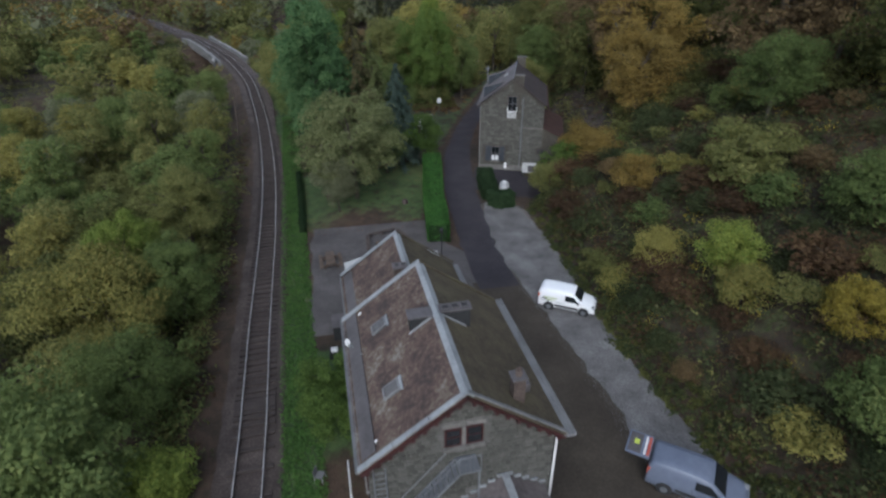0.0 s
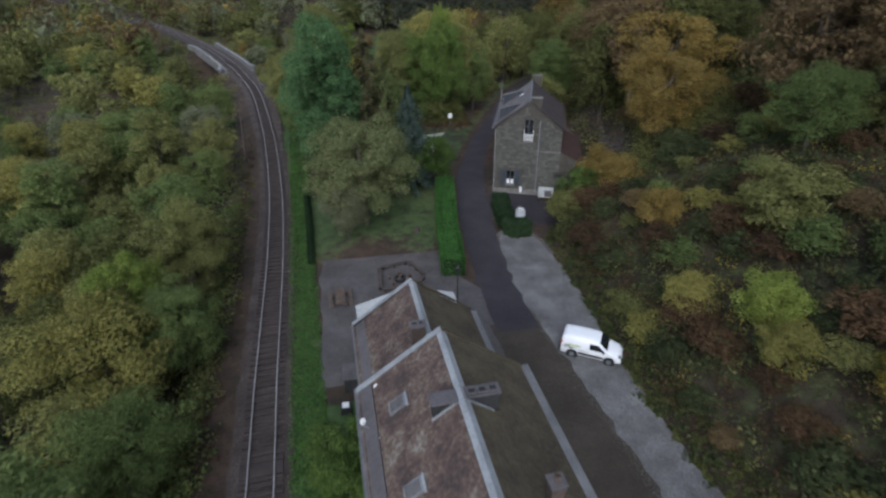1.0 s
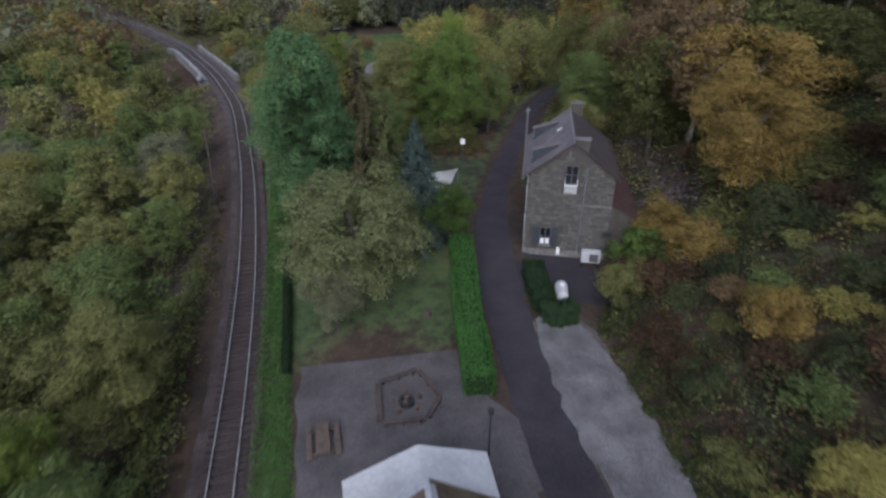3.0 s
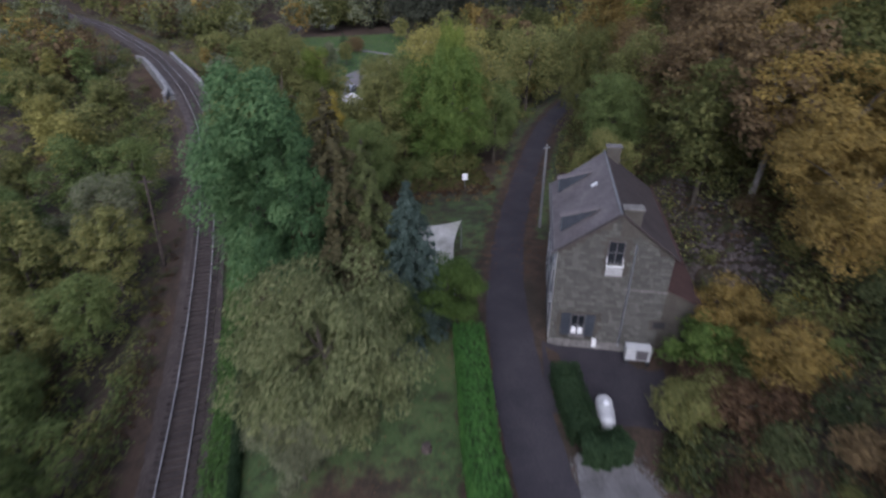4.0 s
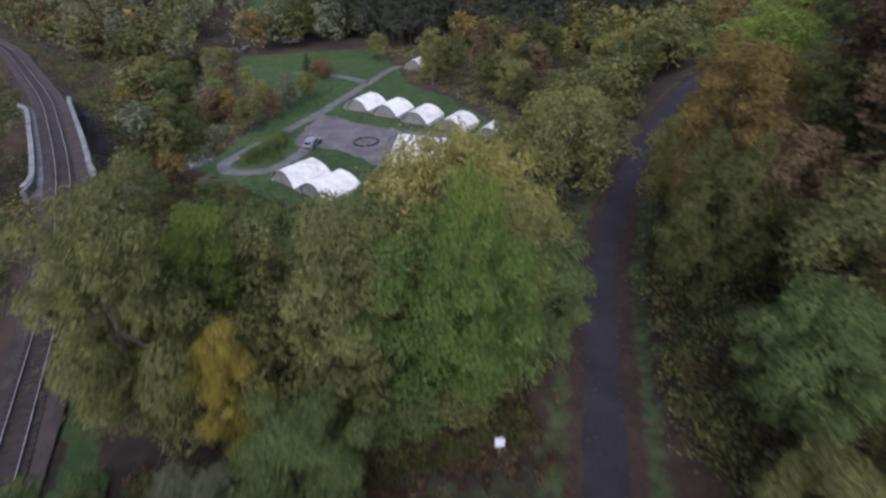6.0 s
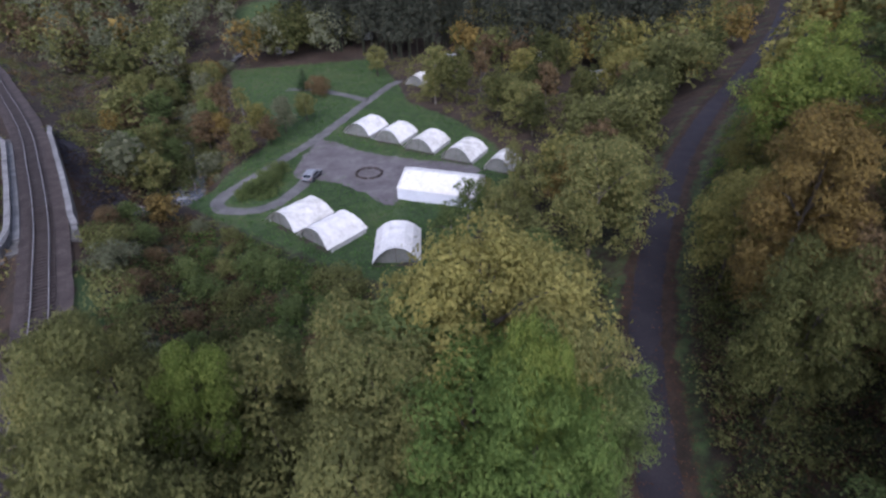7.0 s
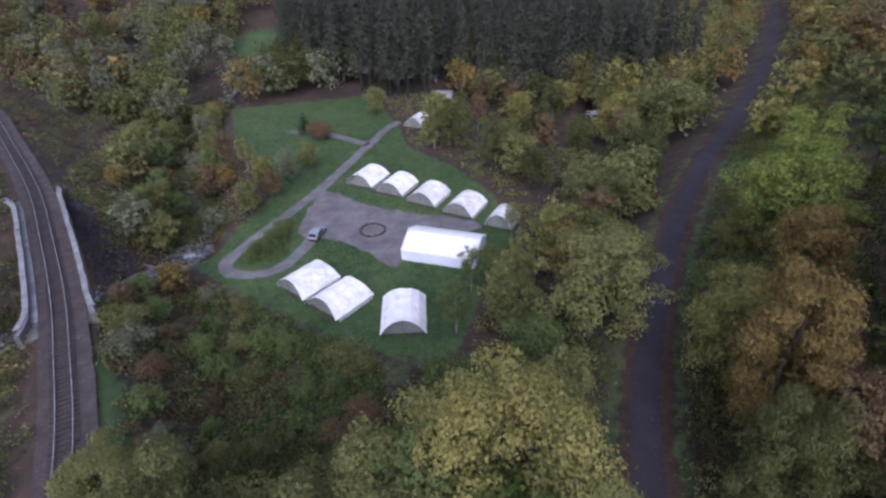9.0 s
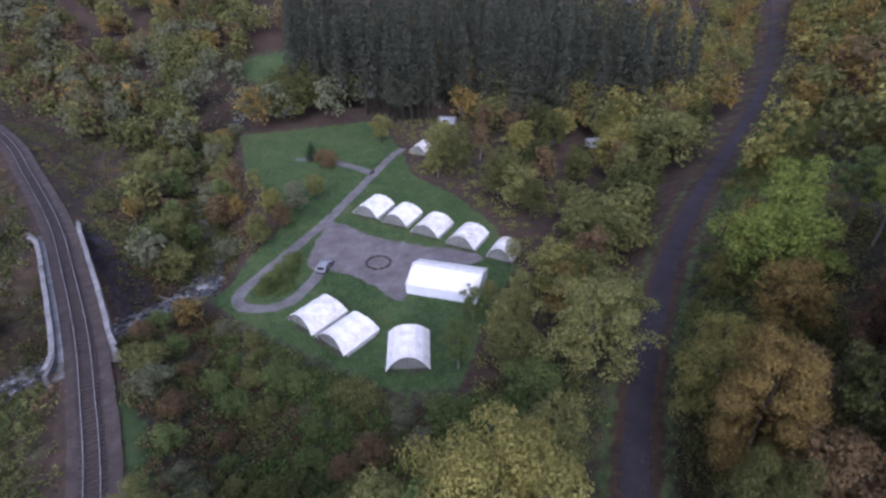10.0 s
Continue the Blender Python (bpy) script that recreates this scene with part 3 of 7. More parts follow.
def rail_mesh(offset):
    d = np.gradient(rail_line, axis=0)
    d /= np.linalg.norm(d, axis=1)[:, None]
    n = np.stack([d[:, 1], -d[:, 0]], 1)
    prof = [(-0.065, 0.0), (-0.065, 0.02), (-0.035, 0.04), (-0.035, 0.15), (0.035, 0.15), (0.035, 0.04), (0.065, 0.02), (0.065, 0.0)]
    verts, faces = [], []
    for p, q in zip(rail_line, n):
        z = float(rail_z(p[1])) + 0.06
        verts += [(p[0] + q[0] * (offset + u), p[1] + q[1] * (offset + u), z + w) for u, w in prof]
    k = len(prof)
    for i in range(len(rail_line) - 1):
        faces += [(i * k + j, i * k + (j + 1) % k, (i + 1) * k + (j + 1) % k, (i + 1) * k + j) for j in range(k)]
    me = make_mesh("rail", verts, faces, [RUST_STEEL, RAIL])
    me.polygons.foreach_set("material_index", [1 if i % k == 3 else 0 for i in range(len(faces))])
    return me


for o in (-0.75, 0.75):
    part_of("rail", rail_mesh(o), track, "worn steel rail with a bright running edge")

sleeper_me = bpy.data.meshes.new("sleeper")
_b = box_bm(-1.25, -0.12, -0.1, 1.25, 0.12, 0.06, 0.02)
_b.to_mesh(sleeper_me)
_b.free()
sleeper_me.materials.append(SLEEPER)
rail_coarse = fine_line(RAILWAY, 0.62)
_sv, _sf = [], []
for i in range(60, len(rail_coarse) - 1):
    p, q = rail_coarse[i], rail_coarse[i + 1]
    a = math.atan2(q[1] - p[1], q[0] - p[0]) - math.pi / 2
    z = float(rail_z(p[1])) + 0.0
    if 12 < p[1] < 150:
        part_of("sleeper", sleeper_me, track, m=pose(p[0], p[1], z, 0, 0, math.degrees(a)))
    elif p[1] < 330:
        m = pose(p[0], p[1], z, 0, 0, math.degrees(a))
        k = len(_sv)
        _sv += [tuple(m @ Vector(c)) for c in ((-1.25, -0.12, 0.06), (1.25, -0.12, 0.06), (1.25, 0.12, 0.06), (-1.25, 0.12, 0.06))]
        _sf.append((k, k + 1, k + 2, k + 3))
far_sleepers = part_of("far_sleepers", make_mesh("far_sleepers", _sv, _sf, [SLEEPER]), track)
tagged(far_sleepers, kind="stuff")


# ---- plants ----
def leaf_tris(c, n, size, rng, slim=0.62):
    """Pointed leaves round the centres c, facing n."""
    k = len(c)
    n = n / np.maximum(np.linalg.norm(n, axis=1), 1e-6)[:, None]
    u = np.cross(n, rng.normal(size=(k, 3)))
    u /= np.maximum(np.linalg.norm(u, axis=1), 1e-6)[:, None]
    v = np.cross(n, u)
    s = (size * rng.uniform(0.6, 1.4, k))[:, None]
    return np.stack([c - u * s, c + u * s * 0.7 - v * s * slim, c + u * s * 0.7 + v * s * slim], 1)


def lobed_crown(rng, h0, h1, radius, lobes, leaves, size, open_=0.0):
    """Small leaves on the skins of many clumps that ride on an uneven dome from h0 to h1, over a filling of larger inner leaves."""
    mid, half = (h0 + h1) / 2, (h1 - h0) / 2
    k = np.arange(lobes)
    zz = 0.97 - 1.72 * (k + rng.random(lobes)) / lobes
    az = k * 2.39996 + rng.uniform(-0.5, 0.5, lobes)
    w = np.sqrt(np.maximum(0.04, 1 - zz ** 2)) * np.where(zz < 0, 1 + 0.12 * zz, 1)
    p = rng.uniform(0, 6.283, 6)
    swell = 1 + 0.14 * np.sin(2 * az + p[0] + 2 * zz) + 0.1 * np.sin(3 * az + p[1] - 3 * zz) + 0.1 * np.sin(5 * az + p[2]) * np.cos(4 * zz + p[3])
    deep = rng.uniform(0.5, 1.0, lobes) * swell
    cs = np.stack([radius * 0.9 * w * deep * np.cos(az), radius * 0.9 * w * deep * np.sin(az), mid + half * 0.9 * zz * (0.55 + 0.45 * deep)], 1)
    rs = radius * rng.uniform(0.15, 0.33, lobes) * math.sqrt(58 / max(30, lobes))
    full = np.sin(2 * az + p[4] + 3 * zz) + np.sin(3 * az + p[5] - 4 * zz) > -1.5       # bays between the boughs
    cs, rs = cs[full], rs[full]
    lobes = len(cs)
    inner = leaves // 14
    pick = rng.choice(lobes, leaves, p=rs ** 2 / (rs ** 2).sum())
    d = rng.normal(size=(leaves, 3))
    d[:, 2] = np.abs(d[:, 2]) * np.where(rng.random(leaves) < 0.88, 1, -1)
    d /= np.linalg.norm(d, axis=1)[:, None]
    stray = np.where(rng.random(leaves) < 0.14, 1.35, 1.0)
    rad = rs[pick] * (1 - 0.5 * open_ * rng.random(leaves)) * rng.uniform(0.8, 1.12, leaves) * stray
    c = cs[pick] + d * rad[:, None] * np.array([1, 1, 0.8])
    nrm = d * 0.8 + np.array([0, 0, 0.35]) + rng.normal(size=(leaves, 3)) * 0.38
    out = leaf_tris(c, nrm, size, rng)
    q = cs[rng.integers(0, lobes, inner)]
    q = np.array([0, 0, mid]) + (q - np.array([0, 0, mid])) * (rng.random(inner) ** 0.4)[:, None] * 0.95
    fill = leaf_tris(q, np.array([0, 0, 0.8]) + rng.normal(size=(inner, 3)) * 0.6, size * 2.6, rng)
    return np.concatenate([out, fill[: int(inner * (1 - 0.7 * open_))]]), cs


def trunk_bm(rng, h, r, tips):
    """A tapered, slightly bent trunk with limbs to the tips."""
    bm = bmesh.new()
    bends = [Vector((0, 0, -0.6))]
    for k in range(1, 5):
        bends.append(Vector((rng.uniform(-0.2, 0.2) * k * 0.5, rng.uniform(-0.2, 0.2) * k * 0.5, h * k / 4)))
    for k in range(4):
        rod_bm(bends[k], bends[k + 1], r * (1 - 0.2 * k), r * (0.8 - 0.2 * k), 7, bm)
    for t in tips:
        t = Vector(t)
        base = bends[2] if t.z < h * 0.8 else bends[3]
        base = base.lerp(bends[4], rng.uniform(0, 0.4))
        midp = base.lerp(t, 0.5) + Vector((0, 0, 0.35))
        rod_bm(base, midp, r * 0.38, r * 0.26, 5, bm)
        rod_bm(midp, t, r * 0.26, r * 0.08, 4, bm)
    return bm


BASES, FIRST = {}, []
SHAPES = {  # height of crown's foot and top, radius, lobes, openness
    "round": (0.6, 12.0, 4.4, 58, 0.3),
    "broad": (0.6, 11.0, 5.2, 80, 0.3),
    "tall": (0.8, 15.0, 3.9, 44, 0.3),
    "thin": (3.0, 12.5, 3.3, 46, 0.75),
    "bush": (-0.4, 3.9, 2.3, 30, 0.45),
}
FINE = {"near": (26000, 0.1), "mid": (7000, 0.155), "far": (2100, 0.3)}
TREE_LABEL = {
    "green": "broadleaf tree with a dense green crown", "fresh": "tall broadleaf tree with fresh green foliage", "olive": "broadleaf tree with olive-green early autumn leaves",
    "pale": "fruit tree with a pale grey-green crown", "yellow": "tree with bright yellow autumn leaves", "lime": "tree with lime to yellow autumn leaves",
    "rust": "tree with russet brown autumn leaves", "ochre": "tree with ochre and golden autumn leaves", "conifer": "dark green spruce with hanging branches",
    "gold": "broadleaf tree turning olive gold in autumn", "brownfir": "drooping olive-brown conifer on the lawn", "blue": "small blue-green spruce beside the lane", "hedge": "slim clipped green shrub on grass",
    "vivid": "dense broadleaf tree in deep summer green", "grey_haze": "grey-green riverside tree with a soft crown", "yew": "dark green cone-shaped yew on the grass", "weeping": "olive weeping conifer with hanging sprays",
    "shade_green": "broadleaf tree in dull dark green leaf", "bramble": "dark green bramble shrub sprawling on the bank", "fern": "russet brown withered shrub on the bank"}


def tree(shape, theme, x, y, s=1.0, wide=1.0, fine="near", sink=0.0):
    rng = np.random.default_rng(int(abs(x) * 131 + abs(y) * 17) + 5)
    m = Matrix.LocRotScale((x, y, hz(x, y) - sink), Euler((0, 0, rng.uniform(0, 6.28))), (s * wide, s * wide, s))
    if (shape, theme, fine) in BASES:
        return copy_thing(BASES[shape, theme, fine], m)
    h0, h1, radius, lobes, open_ = SHAPES[shape]
    leaves, size = FINE[fine]
    if shape == "bush":
        leaves, size = leaves // 3, size * 0.85
    if shape == "thin":
        leaves = int(leaves * 0.55)
    r2 = np.random.default_rng(len(BASES) * 7 + 3)
    what = "shrub" if shape == "bush" else "tree"
    ob = thing(what, Matrix(), TREE_LABEL[theme].replace("tree", what) if shape == "bush" else TREE_LABEL[theme] + (" and thin branches" if shape == "thin" else ""), what)
    co, cs = lobed_crown(r2, h0, h1, radius, lobes, leaves, size, open_)
    part("trunk", trunk_bm(r2, h1 * 0.72, 0.07 if shape == "bush" else 0.24, cs[::7] if fine != "far" else cs[::20]), BARK_PALE if shape == "thin" else BARK, ob, "rough grey-brown bark")
    part_of("crown", leaf_mesh("crown", co, LEAF[theme]), ob)
    FIRST.append((ob, m))
    BASES[shape, theme, fine] = ob
    return ob


def conifer(theme, x, y, h=16.0, r=3.2, droop=0.35, leaves=15000, sink=0.0):
    rng = np.random.default_rng(int(abs(x) * 91 + abs(y) * 7) + 2)
    s = h / 16.0
    m = Matrix.LocRotScale((x, y, hz(x, y) - sink), Euler((0, 0, rng.uniform(0, 6.28))), (s * r / 3.2, s * r / 3.2, s))
    key = ("conifer", theme)
    if key in BASES:
        return copy_thing(BASES[key], m)
    ob = thing("conifer", Matrix(), TREE_LABEL[theme], "conifer")
    boughs = 260 if theme in ("blue", "yew") else 110
    lv = (np.arange(boughs) + rng.random(boughs)) / boughs
    lv = np.clip(lv ** 0.75, 0.02, 1)
    az = np.arange(boughs) * 2.39996 + rng.normal(size=boughs) * 0.3
    reach = 3.2 * lv ** 0.75 * rng.uniform(0.72, 1.12, boughs)
    pick = rng.choice(boughs, leaves, p=(reach + 0.3) / (reach + 0.3).sum())
    along = rng.random(leaves) ** 0.65
    rr = reach[pick] * along
    side = rng.normal(size=leaves) * 0.1 * (0.25 + rr * (1.25 - along))
    ang = az[pick]
    hang = np.abs(rng.normal(size=leaves)) * (0.1 + 0.3 * droop) * (0.5 + along)
    z = 0.8 + (1 - lv[pick]) * 15.0 + 0.15 * rr - droop * rr * (0.4 + 0.6 * along) - hang
    c = np.stack([rr * np.cos(ang) - side * np.sin(ang), rr * np.sin(ang) + side * np.cos(ang), z], 1)
    n = np.stack([np.cos(ang) * 0.5, np.sin(ang) * 0.5, np.full(leaves, 0.75)], 1) + rng.normal(size=(leaves, 3)) * 0.4
    part("trunk", rod_bm((0, 0, -0.6), (0, 0, 15.6), 0.24, 0.03, 8), BARK, ob)
    part_of("crown", leaf_mesh("crown", leaf_tris(c, n, 0.17, rng, 0.42), LEAF[theme]), ob)
    FIRST.append((ob, m))
    BASES[key] = ob
    return ob


def leafy_stuff(name, spots, per, size, theme, label, category, seed, flat=0.75):
    """Low plants that nobody could count: per leaves round each spot (x, y, z, radius)."""
    rng = np.random.default_rng(seed)
    s = np.asarray(spots)
    c, k = np.repeat(s[:, :3], per, 0), np.repeat(s[:, 3], per)
    d = rng.normal(size=(len(c), 3))
    d /= np.linalg.norm(d, axis=1)[:, None]
    d[:, 2] = np.abs(d[:, 2]) * flat * 1.2
    rad = (rng.uniform(0.25, 1.1, len(c)) * k)[:, None]
    n = d * 0.5 + np.array([0, 0, 0.5]) + rng.normal(size=d.shape) * 0.5
    ob = new(name, leaf_mesh(name, leaf_tris(c + d * rad, n, size * np.clip(k, 0.7, 1.5), rng), LEAF[theme]))
    return tagged(ob, label, category, kind="stuff")


# trees that stand out, by their place
tree("tall", "fresh", -0.5, 68.4, 1.46, 0.8)
tree("tall", "fresh", 1.3, 67.0, 1.28, 0.62)
tree("tall", "fresh", -1.4, 71.4, 1.2, 0.75)
tree("tall", "fresh", 0.6, 73.8, 1.05, 0.95)
conifer("brownfir", 4.4, 67.4, 18.6, 4.6, 0.65)
conifer("weeping", 6.4, 66.8, 15.2, 4.4, 0.95)
conifer("blue", 9.0, 65.3, 12.6, 4.6, 0.35, 24000)
tree("broad", "pale", 2.8, 57.0, 1.1, 1.05)
tree("round", "grey_haze", 0.7, 54.4, 0.55, 1.0)
tree("round", "vivid", 11.5, 64.4, 0.56, 1.2)
tree("broad", "green", 7.0, 62.5, 0.6, 0.8)
tree("broad", "vivid", 17.5, 96.0, 1.3, 0.95)
tree("broad", "gold", 20.0, 102.5, 1.72, 0.9)
tree("round", "vivid", 19.0, 92.6, 1.42, 0.6)
tree("round", "lime", 18.8, 93.4, 1.6, 0.26)
tree("round", "olive", 22.6, 97.0, 1.3, 0.62)
tree("round", "green", 25.2, 96.5, 0.95, 0.9)
tree("tall", "yellow", 4.8, 92.2, 0.8, 0.62)
tree("tall", "lime", 3.6, 100.0, 1.12, 0.6)
tree("round", "green", 8.0, 87.5, 0.85, 0.95)
tree("round", "olive", 12.5, 98.0, 1.25, 0.95)
tree("round", "grey_haze", 3.6, 86.8, 0.62, 1.0)
tree("round", "green", -4.4, 87.0, 0.8, 0.95)
tree("round", "shade_green", -1.2, 84.2, 0.85, 0.95)
tree("tall", "olive", -1.0, 102.1, 1.3, 0.85)
tree("tall", "olive", 0.4, 94.0, 1.28, 0.75)
tree("round", "olive", -5.4, 106.5, 1.15, 0.9)
tree("round", "olive", -8.0, 112.3, 0.9, 0.95)
tree("bush", "olive", 0.6, 89.5, 1.1, 1.1)
tree("bush", "vivid", 6.8, 90.0, 1.0, 1.2)
tree("broad", "olive", 39.5, 122.5, 1.36, 0.95, "mid")
tree("broad", "shade_green", 37.3, 95.5, 1.3, 0.58)
tree("tall", "ochre", 41.5, 101.5, 1.3, 0.85)
tree("round", "olive", 30.8, 78.5, 0.85, 0.85)
tree("round", "green", 34.0, 84.0, 0.95, 0.95)
tree("broad", "gold", 44.5, 109.0, 1.1, 0.75, "mid")
tree("thin", "olive", 35.2, 143.8, 0.5, 0.9, "mid")
tree("thin", "olive", 43.2, 153.8, 0.55, 0.9, "mid")
tree("thin", "shade_green", -8.6, 172.4, 0.55, 0.9, "mid")
tree("thin", "green", 26.6, 133.0, 0.72, 1.1, "mid")
tree("thin", "green", 31.4, 140.6, 0.66, 1.0, "mid")
tree("bush", "green", 22.5, 123.5, 1.2, 1.2, "mid")
tree("broad", "ochre", 39.0, 61.5, 1.1, 1.1)
tree("broad", "ochre", 35.5, 56.0, 0.9, 1.1)
tree("round", "shade_green", 44.0, 67.0, 1.15, 1.1, "mid")
tree("round", "rust", 41.0, 78.0, 1.1, 1.1, "mid")
tree("bush", "lime", 25.9, 27.0, 1.05, 0.85)
tree("bush", "gold", 25.2, 24.0, 0.8, 1.0)
tree("bush", "yellow", 27.4, 18.6, 0.85, 0.95)
tree("bush", "ochre", 27.2, 41.0, 0.95, 0.9)
tree("bush", "gold", 24.0, 31.7, 0.8, 1.1)
tree("bush", "olive", 31.5, 33.5, 1.2, 1.2)
tree("broad", "green", 37.0, 38.5, 0.7, 1.0)
tree("broad", "shade_green", 41.5, 33.0, 0.8, 1.0, "mid")
tree("bush", "green", 33.0, 24.0, 1.1, 1.2)
tree("bush", "green", 25.0, 13.5, 1.0, 1.2)
tree("bush", "vivid", 27.3, 56.0, 1.1, 1.05)
tree("bush", "olive", 23.6, 52.0, 0.95, 1.0)
tree("bush", "ochre", 29.6, 57.2, 1.1, 1.0)
tree("bush", "ochre", 28.6, 51.5, 1.0, 1.1)
tree("bush", "vivid", -1.5, 25.6, 1.0, 1.0)
tree("bush", "vivid", -1.2, 24.0, 0.8, 1.0)
conifer("yew", 13.4, 217.0, 5.6, 6.2, 0.2, 6000)
tree("bush", "rust", 16.5, 211.0, 1.25, 1.0)

for _t, _x, _y, _s in (("olive", 33.5, 128.5, 0.85), ("olive", 37.0, 137.5, 0.75), ("ochre", 43.5, 134.0, 0.95), ("olive", 46.5, 146.0, 0.85), ("green", 31.5, 120.5, 0.8), ("olive", 45.0, 126.5, 1.0)):
    tree("round", _t, _x, _y, _s, 1.0, "mid")
tree("broad", "gold", -16.5, 35.5, 1.05, 0.95)
tree("broad", "green", -13.0, 27.5, 0.72, 0.95)
tree("bush", "lime", -10.6, 21.0, 0.95, 1.0)
tree("broad", "green", -20.0, 27.0, 0.8, 0.95)
tree("round", "lime", -16.0, 40.2, 0.98, 0.7)
tree("round", "olive", -13.2, 48.5, 0.85, 1.0)
tree("round", "green", -12.3, 38.0, 0.7, 1.0)
for _t, _x, _y, _s in (("olive", 0.5, 176.0, 0.6), ("rust", 5.0, 181.5, 0.5), ("grey_haze", 8.0, 187.5, 0.62), ("olive", 12.5, 193.0, 0.55), ("gold", 3.0, 187.0, 0.6), ("olive", 33.0, 224.0, 0.7), ("olive", 45.0, 205.0, 0.75), ("gold", 47.5, 213.0, 0.7), ("olive", 40.5, 197.0, 0.6)):
    tree("round", _t, _x, _y, _s, 1.0, "far")
for _t, _x, _y, _s in (("gold", 50.6, 114.8, 0.75), ("ochre", 56.4, 113.5, 0.95), ("rust", 47.5, 104.3, 0.95), ("rust", 43.0, 96.0, 0.95), ("olive", 48.2, 109.5, 0.65), ("gold", 61.5, 126.0, 0.65), ("olive", 39.0, 87.5, 0.95), ("ochre", 68.0, 130.0, 0.85)):
    tree("broad", _t, _x, _y, _s, 0.9, "mid")
for _x, _y, _s in ((0.4, 159.4, 0.5), (1.8, 160.6, 0.6), (2.6, 162.4, 0.55), (4.2, 162.0, 0.6), (3.9, 164.4, 0.65), (5.6, 165.2, 0.55), (5.4, 167.6, 0.6), (6.8, 168.4, 0.5)):
    tree("bush", "green", _x, _y, _s, 1.1, "mid")
woods = np.random.default_rng(11)
for i in range(13):
    tree("bush", ("green", "olive", "green", "vivid", "olive")[i % 5], 5.6 + 1.35 * i + woods.uniform(-0.4, 0.4), 92.6 + 0.12 * i + woods.uniform(-0.8, 1.6), woods.uniform(0.65, 1.0), woods.uniform(1.0, 1.3), "mid")


def scatter(n, x0, x1, y0, y1, gap, ok, seed, taken):
    rng, out = np.random.default_rng(seed), []
    for _ in range(n * 14):
        if len(out) >= n:
            break
        x, y = rng.uniform(x0, x1), rng.uniform(y0, y1)
        if all((x - a) ** 2 + (y - b) ** 2 > gap * gap for a, b in taken) and ok(x, y):
            out.append((x, y))
            taken.append((x, y))
    return out


def dist1(x, y, line):
    return float(line_dist(np.array([x]), np.array([y]), line)[0])


TAKEN = [(50.6, 114.8), (56.4, 113.5), (47.5, 104.3), (43, 96), (48.2, 109.5), (61.5, 126), (39, 87.5), (34, 84), (-17, 37.5), (-13, 27.5), (-20, 27), (-22, 33.5), (-13.2, 48.5), (-12.3, 38), (36.8, 95.5), (41.5, 101.5), (30.8, 78.5), (33.2, 86.5), (44.5, 109), (18.5, 95.5), (20.5, 101), (-0.8, 67.5), (4.6, 68.5), (39, 61.5), (35.5, 56), (12.5, 98), (39.5, 122.5), (44, 67), (41, 78), (36.5, 38.5), (-1, 102.1), (0.4, 94), (-5.4, 106.5), (-8, 112.3)]
THEMES_L = ["green", "olive", "green", "shade_green", "olive", "gold", "olive", "green", "olive", "gold"]
KINDS = ["round", "broad", "tall", "round", "broad", "thin"]
for i, (x, y) in enumerate(scatter(150, 20.5, 46, 8, 78, 1.9, lambda x, y: dist1(x, y, TOE) > 1.2 and not (57 < y < 77 and dist1(x, y, TOE) < 6.5), 27, list(TAKEN))):
    tree("bush", ["bramble", "rust", "bramble", "gold", "fern", "bramble", "green", "fern", "olive", "fern"][(i * 7) % 10], x, y, woods.uniform(0.3, 0.62), woods.uniform(1.2, 1.9), "mid")
for i, (x, y) in enumerate(scatter(74, -48, -10, 6, 100, 4.4, lambda x, y: dist1(x, y, RAILWAY) < -6.9, 21, TAKEN)):
    tree(KINDS[i % 5], "grey_haze" if y > 66 and i % 5 == 1 else THEMES_L[(i * 3 + int(x)) % 10], x, y, woods.uniform(0.62, 0.98), 1.0, "mid")
for i, (x, y) in enumerate(scatter(42, -95, -14, 85, 195, 5.0, lambda x, y: dist1(x, y, RAILWAY) < -11 and x > -22 - 0.45 * y and abs(dist1(x, y, RIVER)) > 7, 25, TAKEN)):
    tree(KINDS[i % 5], THEMES_L[(i * 3 + int(x)) % 10], x, y, woods.uniform(0.65, 0.95), 1.0, "far")
for i, (x, y) in enumerate(scatter(66, 30, 84, 34, 128, 4.8, lambda x, y: dist1(x, y, TOE) > (15 if y < 58 else 4.0), 22, TAKEN)):
    tree(KINDS[i % 6], (["lime", "olive", "lime", "gold", "ochre", "green", "lime", "rust"] if y > 113 else ["rust", "shade_green", "rust", "fern"] * 2 if y > 92 else ["shade_green", "rust", "shade_green", "ochre", "olive", "rust", "shade_green", "shade_green"] if y > 78 else ["shade_green", "rust", "shade_green", "ochre", "shade_green", "shade_green", "rust", "shade_green"])[(i * 3 + int(y)) % 8], x, y, woods.uniform(0.8, 1.3), 1.0, "mid" if x < 50 or y > 100 else "far")
for i, (x, y) in enumerate(scatter(24, -9, 30, 92, 111, 3.9, lambda x, y: dist1(x, y, ROAD) < -7.5 and dist1(x, y, RAILWAY) > 6.5, 23, TAKEN)):
    tree(KINDS[(i * 2) % 6], ["olive", "green", "olive", "shade_green", "olive"][i % 5], x, y, woods.uniform(0.7, 1.1), 1.0, "mid")
for i, (x, y) in enumerate(scatter(46, 30, 110, 112, 215, 4.6, lambda x, y: -60 < dist1(x, y, ROAD) < -7.5 and x > field_right(y) + 4, 24, TAKEN)):
    tree(KINDS[(i * 2 + 1) % 6], ["olive", "shade_green", "olive", "gold", "shade_green", "rust"][i % 6], x, y, woods.uniform(0.7, 1.1), 1.0, "far")
